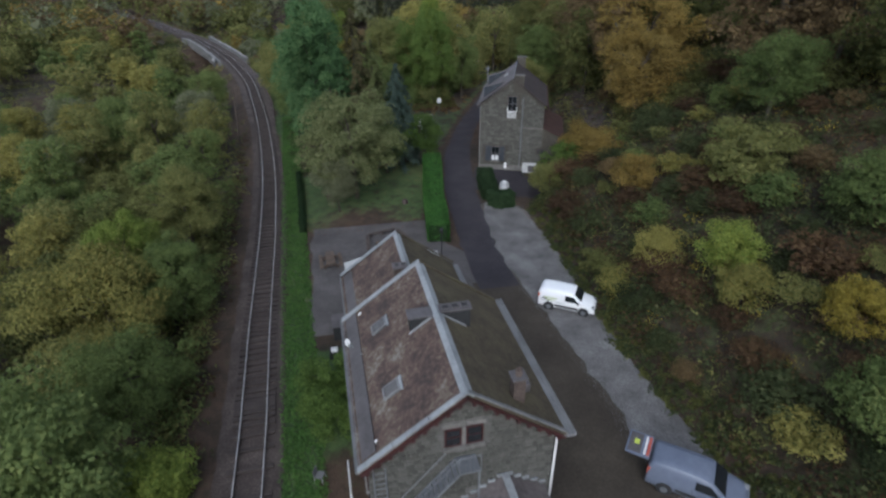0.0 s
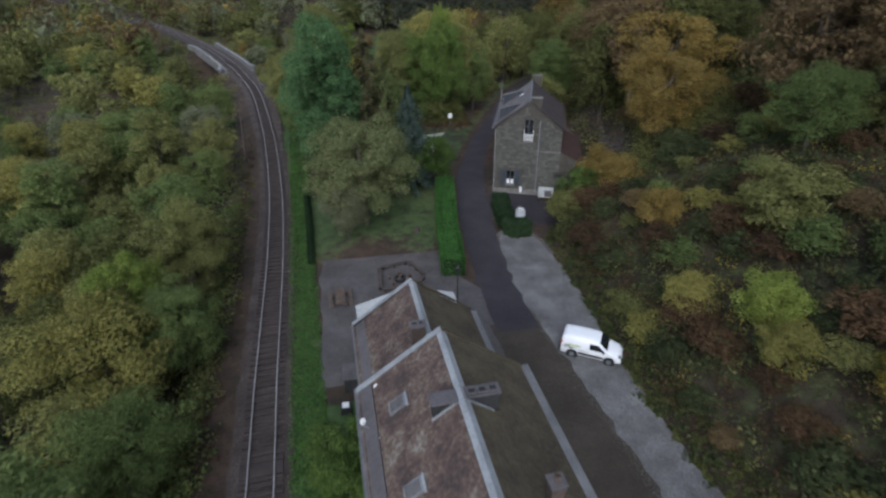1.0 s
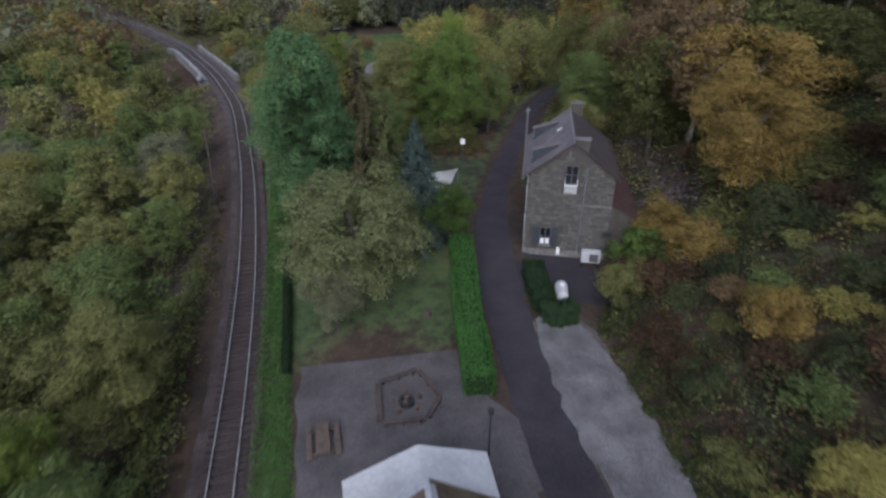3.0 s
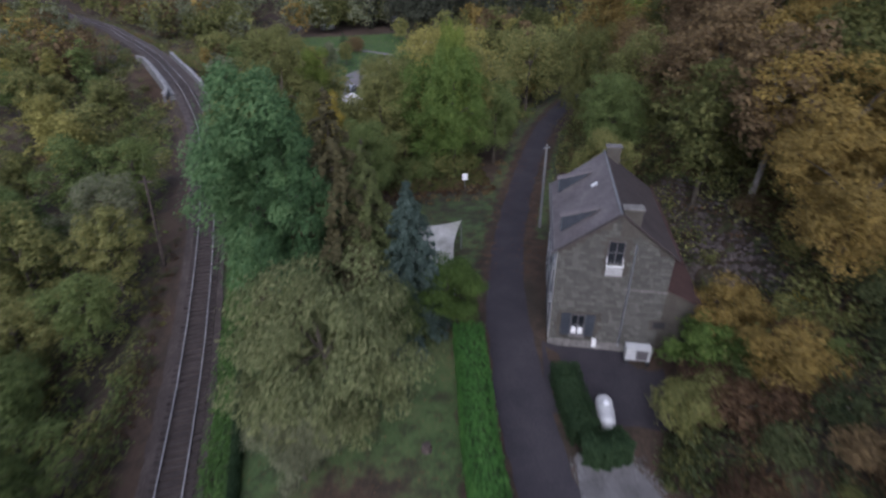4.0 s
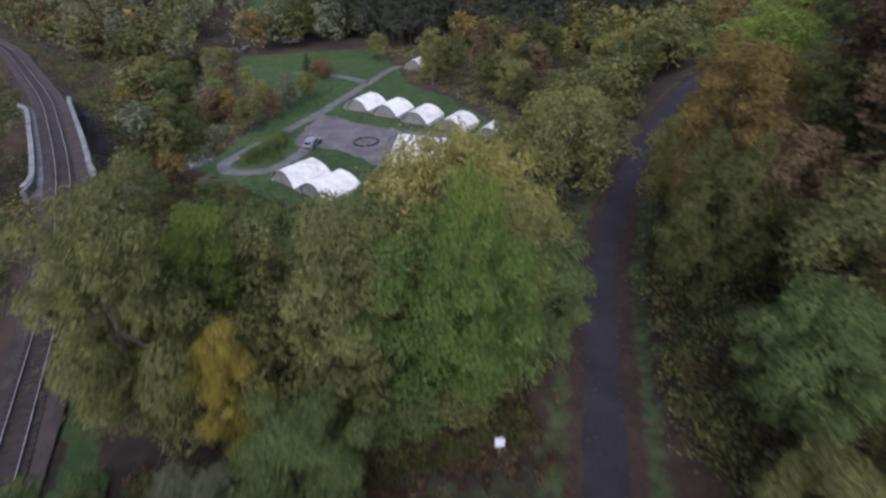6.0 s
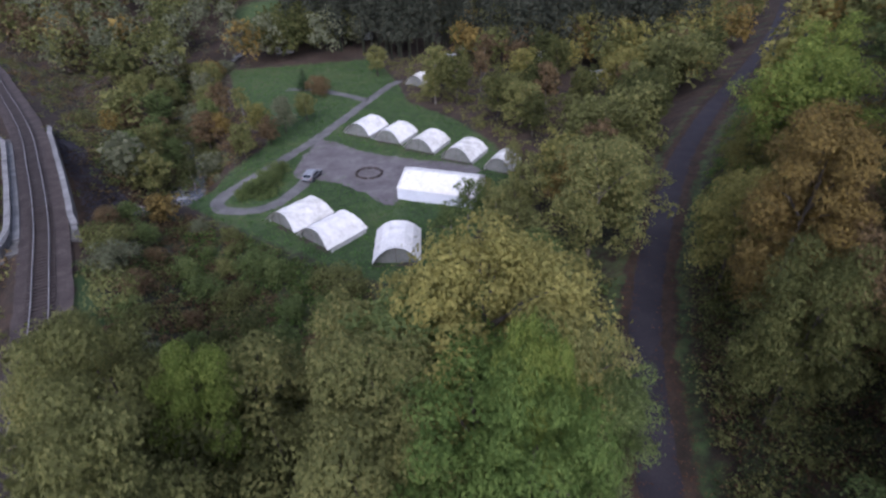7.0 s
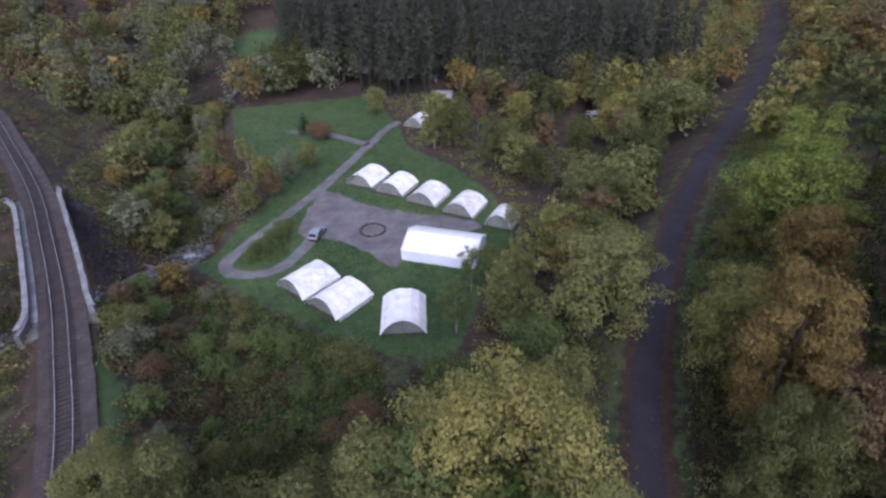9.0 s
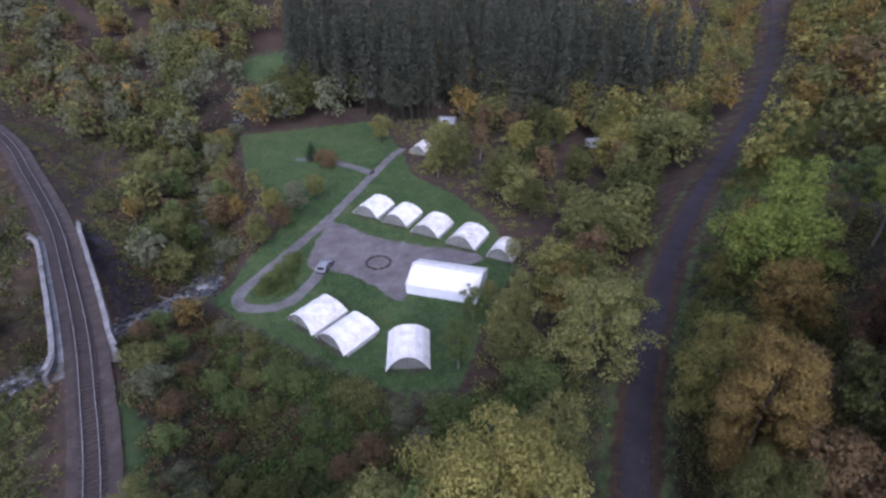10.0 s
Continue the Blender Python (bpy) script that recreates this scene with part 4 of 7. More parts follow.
for i, (x, y) in enumerate(scatter(26, -26, 8, 150, 240, 4.0, lambda x, y: dist1(x, y, RAILWAY) > 12 and x < field_left(y) - 3 and abs(dist1(x, y, RIVER)) > (10 if y < 178 else 4.5), 26, TAKEN)):
    tree(["round", "bush", "broad", "thin"][i % 4], ["olive", "green", "ochre", "olive", "rust"][i % 5], x, y, woods.uniform(0.5, 0.8) * (1.7 if i % 4 == 1 else 1), 1.0, "far")

for i, (x, y) in enumerate(scatter(46, -20, 30, 103, 152, 3.2, lambda x, y: dist1(x, y, RAILWAY) > 5.5 and dist1(x, y, ROAD) < -9 and y < float(field_foot(x)) - 3.5 and abs(dist1(x, y, RIVER)) > 9, 28, list(TAKEN))):
    tree("bush", ["green", "olive", "green", "rust", "olive", "grey_haze", "green"][(i * 5) % 7], x, y, woods.uniform(0.4, 0.95), woods.uniform(0.9, 1.4), "mid")
for i, yy in enumerate(range(173, 252, 6)):
    xr = float(np.interp(yy, RIVER[6:11, 1], RIVER[6:11, 0])) + (3.8 if i % 2 else -3.8)
    tree(["round", "bush", "broad"][i % 3], ["olive", "grey_haze", "green", "rust"][i % 4], xr, yy + woods.uniform(-1.5, 1.5), woods.uniform(0.55, 0.8) * (1.8 if i % 3 == 1 else 1), 1.0, "far")
# far woods, past counting
# the greyest leaf among these is tinted to stand for haze
for theme, seed, n, box in (
        ("olive", 31, 170, (-230, 0, 170, 430)), ("grey_haze", 32, 200, (-230, 0, 170, 430)), ("olive", 71, 170, (-130, -50, -40, 110)), ("grey_haze", 72, 80, (-130, -50, -40, 110)), ("ochre", 73, 110, (22, 110, -60, 42)), ("olive", 74, 80, (22, 110, -60, 42)), ("olive", 81, 60, (-60, -9, -70, 6)), ("ochre", 33, 60, (-230, 0, 170, 430)), ("shade_green", 98, 150, (-230, 0, 170, 430)), ("rust", 39, 80, (-230, 0, 170, 430)),
        ("ochre", 34, 150, (60, 250, 30, 330)), ("rust", 35, 70, (60, 250, 30, 330)), ("gold", 94, 110, (60, 250, 90, 330)), ("olive", 36, 230, (60, 250, 30, 330)),
        ("conifer", 37, 330, (12, 128, 196, 330)), ("olive", 38, 230, (-60, 260, 310, 520)), ("grey_haze", 70, 22, (4, 125, 232, 300)), ("shade_green", 83, 26, (-2, 30, 250, 300)), ("rust", 40, 90, (-60, 260, 310, 520))):
    rng = np.random.default_rng(seed)
    x, y = rng.uniform(box[0], box[1], n * 6), rng.uniform(box[2], box[3], n * 6)
    dr, dn, dt, dw = (line_dist(x, y, l) for l in (RAILWAY, ROAD, TOE, RIVER))
    keep = (np.abs(dr) > 10) & (np.abs(dn) > 6.5) & (np.abs(dw) > 5) & (grassiness(x, y) < 0.47) & ((x > -45 - 0.55 * y) | (y < 110)) & (dt < 100)
    keep &= ~((x > -16) & (x < 60) & (y > 100) & (y < 236)) & ~((x > 20) & (x < 88) & (y < 215) & (y > 30) & (dt > -70)) & ~((x > -12) & (x < 50) & (y > 2) & (y <= 30)) & ~((x > -12) & (x < 21) & (y < 8))
    if theme == "conifer":
        keep = (np.abs(dw) > 4) & (y > np.interp(x, [12, 24, 54, 80, 100, 128], [262, 254, 228, 208, 204, 210])) & (dn < -12)
    x, y = x[keep][:n], y[keep][:n]
    z = height(x, y)
    tris = []
    for a, b, c in zip(x, y, z):
        s = rng.uniform(0.95, 1.5) if theme == "conifer" else rng.uniform(0.75, 1.3)
        if theme == "conifer":
            k = 420
            t = rng.random(k) ** 0.8
            ang = rng.random(k) * 6.283
            rr = 2.7 * t ** 0.6 * rng.uniform(0.3, 1.15, k)
            cc = np.stack([rr * np.cos(ang), rr * np.sin(ang), 6.2 + (1 - t) * 17.5 - rr * 0.5], 1) * s
            nn = np.stack([np.cos(ang), np.sin(ang), np.full(k, 0.7)], 1) + rng.normal(size=(k, 3)) * 0.4
            q = leaf_tris(cc, nn, 0.6, rng, 0.45)
            stem = np.array([[(math.cos(v) * 0.28, math.sin(v) * 0.28, -0.5), (-math.cos(v) * 0.28, -math.sin(v) * 0.28, -0.5), (0, 0, 20.0 * s)] for v in (0.3, 1.35, 2.4)])
            q = np.concatenate([q, stem])
        else:
            q, _ = lobed_crown(rng, 0.5, 11.5 * s, 4.6 * s, 40, 300 if b > 100 else 170, 0.56 if b > 100 else 0.8, 0.3)
        tris.append(q + np.array([a, b, c]))
    tagged(new("far_woods", leaf_mesh("far_woods", np.concatenate(tris), LEAF[theme])),
           "dark spruce stand behind the tent field" if theme == "conifer" else "distant autumn woods on the valley side", "woods", kind="stuff")

# undergrowth
for theme, seed, n, box, cond, big in (
        ("bramble", 41, 1700, (19, 50, 6, 112), "hill", 1.5), ("fern", 42, 1100, (19, 50, 6, 112), "hill", 1.3), ("olive", 43, 500, (19, 50, 6, 112), "hill", 1.2),
        ("yellow", 44, 90, (19, 50, 4, 70), "hill", 1.0), ("green", 45, 480, (-22, 40, 100, 158), "slope", 1.5), ("fern", 85, 380, (-22, 34, 100, 158), "slope", 1.2), ("olive", 46, 600, (-22, 40, 100, 158), "slope", 1.3),
        ("rust", 47, 380, (-22, 6, 100, 158), "slope", 1.1), ("vivid", 93, 420, (-6, 34, 112, 150), "slope", 1.7), ("olive", 48, 700, (-34, -9, 4, 150), "left", 1.3), ("green", 49, 500, (-34, -9, 4, 150), "left", 1.3),
        ("olive", 50, 500, (-34, 8, 140, 246), "bank", 1.7), ("olive", 55, 500, (-80, -12, 100, 250), "left", 1.6), ("rust", 51, 320, (-34, 8, 140, 246), "bank", 1.3), ("green", 52, 90, (0, 7, 158, 168), "isle", 0.9),
        ("lime", 56, 420, (38, 125, 100, 195), "verge", 1.3), ("olive", 57, 420, (38, 130, 90, 200), "verge", 1.5), ("olive", 58, 700, (-85, -12, 118, 262), "rail", 1.8), ("rust", 59, 350, (-85, -12, 118, 262), "rail", 1.5), ("green", 60, 250, (-85, -12, 118, 262), "rail", 1.6),
        ("fern", 63, 520, (-12, -8, 8, 125), "shoulder", 0.45), ("bramble", 64, 380, (-13, -8, 8, 125), "shoulder", 0.7), ("olive", 65, 160, (-13, -8, 8, 125), "shoulder", 0.6), ("fern", 66, 500, (28, 50, 55, 112), "hill", 1.1), ("shade_green", 99, 420, (18.5, 24, 6, 56), "foot", 0.42), ("bramble", 100, 300, (18.8, 24, 6, 56), "foot", 0.7),
        ("olive", 68, 260, (27, 62, 52, 130), "hill", 2.6), ("olive", 69, 200, (27, 62, 52, 130), "hill", 2.4), ("fern", 75, 260, (22, 50, 8, 60), "hill", 1.1), ("grey_haze", 76, 420, (-95, 0, 165, 300), "wild", 2.4), ("rust", 77, 260, (-95, 0, 165, 300), "wild", 2.0),
        # seeds 103 and 104: dark plants added for shade under the crowns
        ("olive", 78, 260, (-11.5, -8.5, 8, 130), "shoulder", 1.5), ("green", 79, 200, (-12, -9, 8, 130), "shoulder", 1.4), ("green", 67, 200, (28, 60, 78, 128), "verge", 0.9), ("bramble", 82, 260, (-8, 5, 66, 92), "free", 0.8), ("grass", 84, 200, (-8, 5, 66, 92), "free", 0.6), ("grass", 80, 900, (50, 125, 112, 195), "verge", 1.2), ("lime", 95, 300, (56, 130, 118, 200), "hill", 1.5), ("shade_green", 88, 620, (-19, -3, 173, 246), "creek", 1.7), ("shade_green", 101, 420, (-52, -14, 118, 186), "left", 1.7), ("green", 102, 260, (-24, -8, 172, 200), "bank", 1.3), ("rust", 53, 120, (-9, 30, 86, 96), "edge", 0.7), ("shade_green", 103, 300, (4, 22.5, 89.5, 94.5), "edge", 0.75), ("fern", 104, 340, (4, 23, 87.5, 94), "edge", 0.4), ("olive", 54, 600, (24, 70, 118, 240), "east", 1.6), ("olive", 86, 170, (60, 112, 90, 165), "hill", 2.6), ("ochre", 87, 120, (60, 112, 90, 165), "hill", 2.5)):
    rng = np.random.default_rng(seed)
    x, y = rng.uniform(box[0], box[1], n * 6), rng.uniform(box[2], box[3], n * 6)
    dr, dn, dt, dw = (line_dist(x, y, l) for l in (RAILWAY, ROAD, TOE, RIVER))
    if cond == "hill":
        keep = (dt > 0.9) & ~((dt < 6.5) & (y > 58) & (y < 77) & (rng.random(len(x)) < 0.85))
    elif cond == "slope":
        keep = (dr > 3.9) & (dn < -4) & (np.abs(dw) > 4.5) & (y < field_foot(x) - 1.5) & (y > 104)
    elif cond == "bank":
        keep = (dr > 6.5) & ((np.abs(dw) > 3.2) | (y > 170)) & (x < field_left(y) - 1.5) & (y > field_foot(x))
    elif cond == "verge":
        keep = (dt > 0.6) & (dt < 12)
    elif cond == "rail":
        keep = (np.abs(dr) > 3.3) & (np.abs(dr) < 30) & ((np.abs(dw) > 3.4) | (y > 170)) & (x < field_left(y) - 2)
    elif cond == "shoulder":
        keep = (dr < (-3.9 if big > 1 else -2.3)) & (dr > -6) & (rng.random(len(x)) < np.clip((-dr - 2.4) / 3, 0, 1))
    elif cond == "wild":
        keep = ((dr < -4) | (dr > 7)) & (grassiness(x, y) < 0.5) & (np.abs(dw) > 4)
    elif cond == "foot":
        keep = (dt > -0.35) & (dt < 1.7)
    elif cond == "free":
        keep = dr > 3.4
    elif cond == "creek":
        keep = np.abs(dw) < 5
    elif cond == "isle":
        keep = np.hypot((x - 3.2) / 3.4, (y - 162.5) / 4.2) < 1
    elif cond == "edge":
        keep = (dn < -3) & (dr > 5)
    elif cond == "east":
        keep = (dn < -4.5) & (x > field_right(y) + 1)
    else:
        keep = dr < -4.9
    if cond in ("slope", "bank"):
        keep &= np.sin(x * 0.31 + seed) + np.sin(y * 0.27 + seed * 1.7) + 0.8 * np.sin((x - y) * 0.6 + seed * 0.6) > -0.9
    x, y = x[keep][:n], y[keep][:n]
    s = rng.uniform(0.4, 1.2, len(x)) * big
    leafy_stuff("undergrowth", np.stack([x, y, height(x, y) + 0.1, s], 1), (240 if big > 2 else 56) if cond == "hill" else 60 if cond == "verge" else 36, 0.1 if cond in ("shoulder", "verge", "hill") else 0.16, theme, "tangle of low shrubs and brambles on the slope", "undergrowth", seed)

# tufts of the tent field and ragged grass at the yard's edge
rng = np.random.default_rng(96)
x, y = rng.uniform(-8, 46, 26000), rng.uniform(128, 248, 26000)
dp = np.minimum(np.abs(line_dist(x, y, path_line[::4])), np.abs(line_dist(x, y, side_line[::4])))
yard_d = np.min(np.hypot(x[:, None] - yard_edge[None, ::2, 0], y[:, None] - yard_edge[None, ::2, 1]), axis=1)
inside = np.zeros(len(x), bool)
for (ax, ay), (bx, by) in zip(yard_edge[:-1], yard_edge[1:]):
    inside ^= ((ay > y) != (by > y)) & (x < (bx - ax) * (y - ay) / (by - ay + 1e-9) + ax)
keep = (grassiness(x, y) > 0.55) & (dp > 1.0 + 0.5 * rng.random(len(x))) & (~inside | (rng.random(len(x)) < 0.9 * np.exp(-yard_d / 0.7)))
x, y = x[keep], y[keep]
leafy_stuff("grass_tufts", np.stack([x, y, height(x, y) + 0.1, rng.uniform(0.1, 0.32, len(x))], 1), 4, 0.15, "grass", "rough tufts of grass in the tent field", "grass", 97, 0.8)

# tufts of the mown strip beside the line
rng = np.random.default_rng(61)
x, y = rng.uniform(-5.0, -2.6, 9000), rng.uniform(8, 96, 9000)
leafy_stuff("grass_tufts", np.stack([x - 0.03 * (y - 40), y, height(x, y), rng.uniform(0.08, 0.24, len(x))], 1), 5, 0.13, "grass", "rough green grass strip beside the railway", "grass", 62, 1.1)

# ---- station building ----
RX, RZ, EZ = 4.15, 10.3, 7.15     # ridge line, ridge and eaves heights of the main block
station = thing("station_building", Matrix(), "old stone railway station with a lichened brown roof and lead ridges", "station")


def slab_bm(p, thick):
    """A flat slab under four points (anticlockwise from above)."""
    p = [Vector(q) for q in p]
    n = (p[1] - p[0]).cross(p[2] - p[0]).normalized()
    lo = [q - n * thick for q in p]
    return poly_bm([p, lo[::-1]] + [[p[i], lo[i], lo[(i + 1) % 4], p[(i + 1) % 4]] for i in range(4)])


def roof_pair(parent, x0, xr, x1, ye, y0, y1, ez, rz, mats, labels, thick=0.18, w=14, d=16, sag=0.03):
    """Two roof slopes, each a slightly uneven sheet with thickness."""
    out = []
    for (xa, xb), mat, label in zip(((x0, xr), (x1, xr)), mats, labels):
        verts, faces = [], []
        for lay in (0, 1):
            for j in range(d + 1):
                for i in range(w + 1):
                    u, v = i / w, j / d
                    x, y = xa + (xb - xa) * u, y0 + (y1 - y0) * v
                    z = ez + (rz - ez) * u - thick * lay - sag * math.sin(u * math.pi) * (1 + 0.5 * math.sin(v * 9)) + (0 if lay else 0.012 * noise.noise((x * 1.3, y * 1.3, 3)))
                    verts.append((x, y, z))
        c, L = w + 1, (w + 1) * (d + 1)
        for j in range(d):
            for i in range(w):
                a = j * c + i
                faces += [(a, a + 1, a + c + 1, a + c), (L + a, L + a + c, L + a + c + 1, L + a + 1)]
        for i in range(w):
            faces += [(i, L + i, L + i + 1, i + 1), (d * c + i, d * c + i + 1, L + d * c + i + 1, L + d * c + i)]
        for j in range(d):
            faces += [(j * c, (j + 1) * c, L + (j + 1) * c, L + j * c), (j * c + w, L + j * c + w, L + (j + 1) * c + w, (j + 1) * c + w)]
        me = make_mesh("roof", verts, faces, [mat])
        b = bmesh.new()
        b.from_mesh(me)
        bmesh.ops.recalc_face_normals(b, faces=b.faces)
        b.to_mesh(me)
        b.free()
        out.append(part_of("roof", me, parent, label))
    return out


def strip_bm(a, b, half, lift, thick=0.03, lean=(0, 0, 1)):
    """A flat strip from a to b, half wide to each side, lying square to lean."""
    a, b, n = Vector(a), Vector(b), Vector(lean).normalized()
    s = (b - a).cross(n).normalized() * half
    a, b = a + n * lift, b + n * lift
    return slab_bm([a + s, b + s, b - s, a - s] if (b - a).cross(-s).dot(n) > 0 else [a - s, b - s, b + s, a + s], thick)


wall_main = part("wall", prism_bm([(0.15, -0.6), (8.2, -0.6), (8.2, EZ - 0.2), (RX, RZ - 0.28), (0.15, EZ - 0.2)], 14.95, 24.5), MORTAR, station, "grey rubble stone wall")
part("wall", prism_bm([(0.3, -0.6), (8.0, -0.6), (8.0, 3.98), (RX, 7.05), (0.3, 3.98)], 24.45, 33.85), STONE, station, "lower wing's grey stone wall")
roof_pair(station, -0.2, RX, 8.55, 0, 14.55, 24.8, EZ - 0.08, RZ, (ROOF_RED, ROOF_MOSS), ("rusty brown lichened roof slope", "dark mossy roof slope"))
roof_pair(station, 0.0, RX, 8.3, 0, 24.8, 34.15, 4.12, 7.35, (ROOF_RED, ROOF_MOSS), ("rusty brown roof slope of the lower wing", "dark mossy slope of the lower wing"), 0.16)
SL = (RZ - EZ + 0.08) / (RX + 0.2)     # steepness of the slopes
LN, RN = (-SL, 0, 1), (SL, 0, 1)
for y0, y1, rz in ((14.5, 24.85, RZ), (24.85, 34.2, 7.35)):
    part("ridge_flashing", strip_bm((RX - 0.1, y0, rz - 0.1 * SL), (RX - 0.1, y1, rz - 0.1 * SL), 0.13, 0.03, 0.03, LN), LEAD, station, "pale lead ridge sheet")
    part("ridge_flashing", strip_bm((RX + 0.12, y0, rz - 0.12 * SL), (RX + 0.12, y1, rz - 0.12 * SL), 0.16, 0.034, 0.03, RN), LEAD, station, "pale lead ridge sheet")
for y, rz, xl, xr in ((14.62, RZ, -0.2, 8.55), (24.62, RZ, -0.2, 8.5), (34.0, 7.35, 0.0, 8.3)):
    half = 0.12 if y < 20 else 0.15
    for k in range(3):       # the coping lies in three sheets a side
        u0, u1 = k / 3 + 0.004, (k + 1) / 3 - 0.004
        for xe, nn in ((xl, LN), (xr, RN)):
            a = (RX + (xe - RX) * u0, y, rz - abs(RX - (RX + (xe - RX) * u0)) * SL)
            b = (RX + (xe - RX) * u1, y, rz - abs(RX - (RX + (xe - RX) * u1)) * SL)
            east = xe == xr
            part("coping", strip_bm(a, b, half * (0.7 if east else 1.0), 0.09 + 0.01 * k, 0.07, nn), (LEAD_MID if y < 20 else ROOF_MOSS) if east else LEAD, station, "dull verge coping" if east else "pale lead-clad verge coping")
for x0, x1, y0, y1, z in ((-0.34, -0.12, 14.6, 24.8, EZ - 0.08), (8.4, 8.98, 14.5, 24.8, EZ - 0.14), (-0.1, 0.08, 24.9, 34.1, 4.1), (8.2, 8.7, 24.9, 34.1, 4.02)):
    g = box_bm(x0, y0, z - 0.14, x1, y1, z - 0.02, 0.02)
    box_bm(x0, y0, z - 0.02, x0 + 0.04, y1, z + 0.05, 0, g)
    box_bm(x1 - 0.04, y0, z - 0.02, x1, y1, z + 0.05, 0, g)
    for k in range(2 if x1 - x0 > 0.4 else 0):       # folded seams of the wide sheet
        xs = x0 + (x1 - x0) * (k + 1) / 3
        box_bm(xs - 0.02, y0, z - 0.02, xs + 0.02, y1, z + 0.03, 0, g)
    part("gutter", g, LEAD_MID, station, "grey metal box gutter")
for y0, y1, x0, z0 in ((14.9, 24.4, 0.28, EZ + 0.36), (25.0, 33.9, 0.5, 4.5)):
    part("eaves_flashing", strip_bm((x0, y0, z0 - 0.05), (x0, y1, z0 - 0.05), 0.36, 0.05, 0.03, LN), LEAD_DARK, station, "dull grey sheet along the lower eaves")
for i in range(9):         # rafter ends under the verge
    for sgn, xe in ((-1, -0.2), (1, 8.55)):
        u = (i + 0.6) / 9.3
        x = RX + (xe - RX) * u
        z = RZ - abs(x - RX) * SL - 0.26
        part("rafter_end", box_bm(x - 0.08, 14.5, z - 0.22, x + 0.08, 14.97, z + 0.06, 0.01), REDWOOD, station, "dark red rafter end")
for xe in (-0.18, 8.5):
    a, b = (RX, 14.5, RZ - 0.1), (xe, 14.5, RZ - 0.1 - abs(xe - RX) * SL)
    part("barge_board", strip_bm(a, b, 0.05, -0.02, 0.11, (math.copysign(SL, xe - RX), 0, 1)), REDWOOD, station, "dark red barge board")


def window_on(parent, x0, x1, z0, z1, y, frame_mat, label, bars=1, sill=True, depth=0.1, deep=0.0):
    """A framed window set on a wall that faces -y."""
    w = part("window", box_bm(x0, y - 0.012, z0, x1, y + 0.03, z1), GLASS, parent, label)
    t = 0.07
    for n, b in (("window_frame", (x0 - t, y - depth * 0.6, z0 - t, x0, y, z1 + t)), ("window_frame", (x1, y - depth * 0.6, z0 - t, x1 + t, y, z1 + t)),
                 ("window_frame", (x0, y - depth * 0.6, z1, x1, y, z1 + t)), ("window_frame", (x0, y - depth * 0.6, z0 - t, x1, y, z0))):
        part(n, box_bm(*b, 0.008), frame_mat, w)
    for k in range(bars):
        xm = x0 + (x1 - x0) * (k + 1) / (bars + 1)
        part("glazing_bar", box_bm(xm - 0.025, y - depth * 0.45, z0, xm + 0.025, y - 0.002, z1), frame_mat, w)
    part("glazing_bar", box_bm(x0, y - depth * 0.44, (z0 + z1) / 2 - 0.02, x1, y - 0.003, (z0 + z1) / 2 + 0.02), frame_mat, w)
    if sill:
        part("window_sill", box_bm(x0 - 0.15, y - 0.2, z0 - t - 0.14, x1 + 0.15, y, z0 - t - 0.005, 0.015), STONE, w, "grey stone sill")
    return w


for x0, x1 in ((3.38, 3.95), (4.28, 4.86)):
    window_on(station, x0, x1, 7.3, 8.15, 14.87, REDWOOD, "small dark window in a dark red frame", 0, True)
for x0, x1 in ((3.2, 4.0), (4.22, 5.05)):
    part("lintel", box_bm(x0, 14.85, 8.24, x1, 14.97, 8.48, 0.02), STONE, station, "pale stone lintel")
part("mullion", box_bm(4.04, 14.84, 7.2, 4.2, 14.96, 8.23, 0.015), STONE, station, "pale stone pier between the windows")
# chimneys
def flue_bm(x, y, z, r=0.11, h=0.22):
    b = bmesh.new()
    n = 10
    ring = [[(x + rr * math.cos(6.2832 * i / n), y + rr * math.sin(6.2832 * i / n), zz) for i in range(n)] for rr, zz in ((r, z), (r, z + h), (r * 0.72, z + h), (r * 0.72, z + 0.02))]
    vs = [[b.verts.new(p) for p in q] for q in ring]
    for u, v in zip(vs[:-1], vs[1:]):
        for i in range(n):
            b.faces.new((u[i], u[(i + 1) % n], v[(i + 1) % n], v[i]))
    b.faces.new(vs[-1])
    return b


def chimney(parent, x0, x1, y0, y1, zb, zt, flues, mat, label, along="x"):
    c = part("chimney", box_bm(x0, y0, zb, x1, y1, zt, 0.02), mat, parent, label)
    part("cap", box_bm(x0 - 0.08, y0 - 0.08, zt, x1 + 0.08, y1 + 0.08, zt + 0.1, 0.02), LEAD_DARK if parent is station else STONE, c, "weathered grey cap")
    for k in range(flues):
        f = (k + 0.5) / flues
        xx, yy = (x0 + (x1 - x0) * f, (y0 + y1) / 2)
        # no hole: a flat plate coloured as the shade inside the flue
        part("flue", box_bm(xx - 0.14, yy - 0.13, zt + 0.1, xx + 0.14, yy + 0.13, zt + 0.118), DARK, c, "flat dark plate for the shade inside a square flue")
        for q in (-1, 1):
            part("flue_rim", box_bm(xx - 0.19, yy + q * 0.16 - 0.03, zt + 0.1, xx + 0.19, yy + q * 0.16 + 0.03, zt + 0.17, 0.01), LEAD_DARK, c)
            part("flue_rim", box_bm(xx + q * 0.165 - 0.025, yy - 0.13, zt + 0.1, xx + q * 0.165 + 0.025, yy + 0.13, zt + 0.16, 0.01), LEAD_DARK, c)
    return c


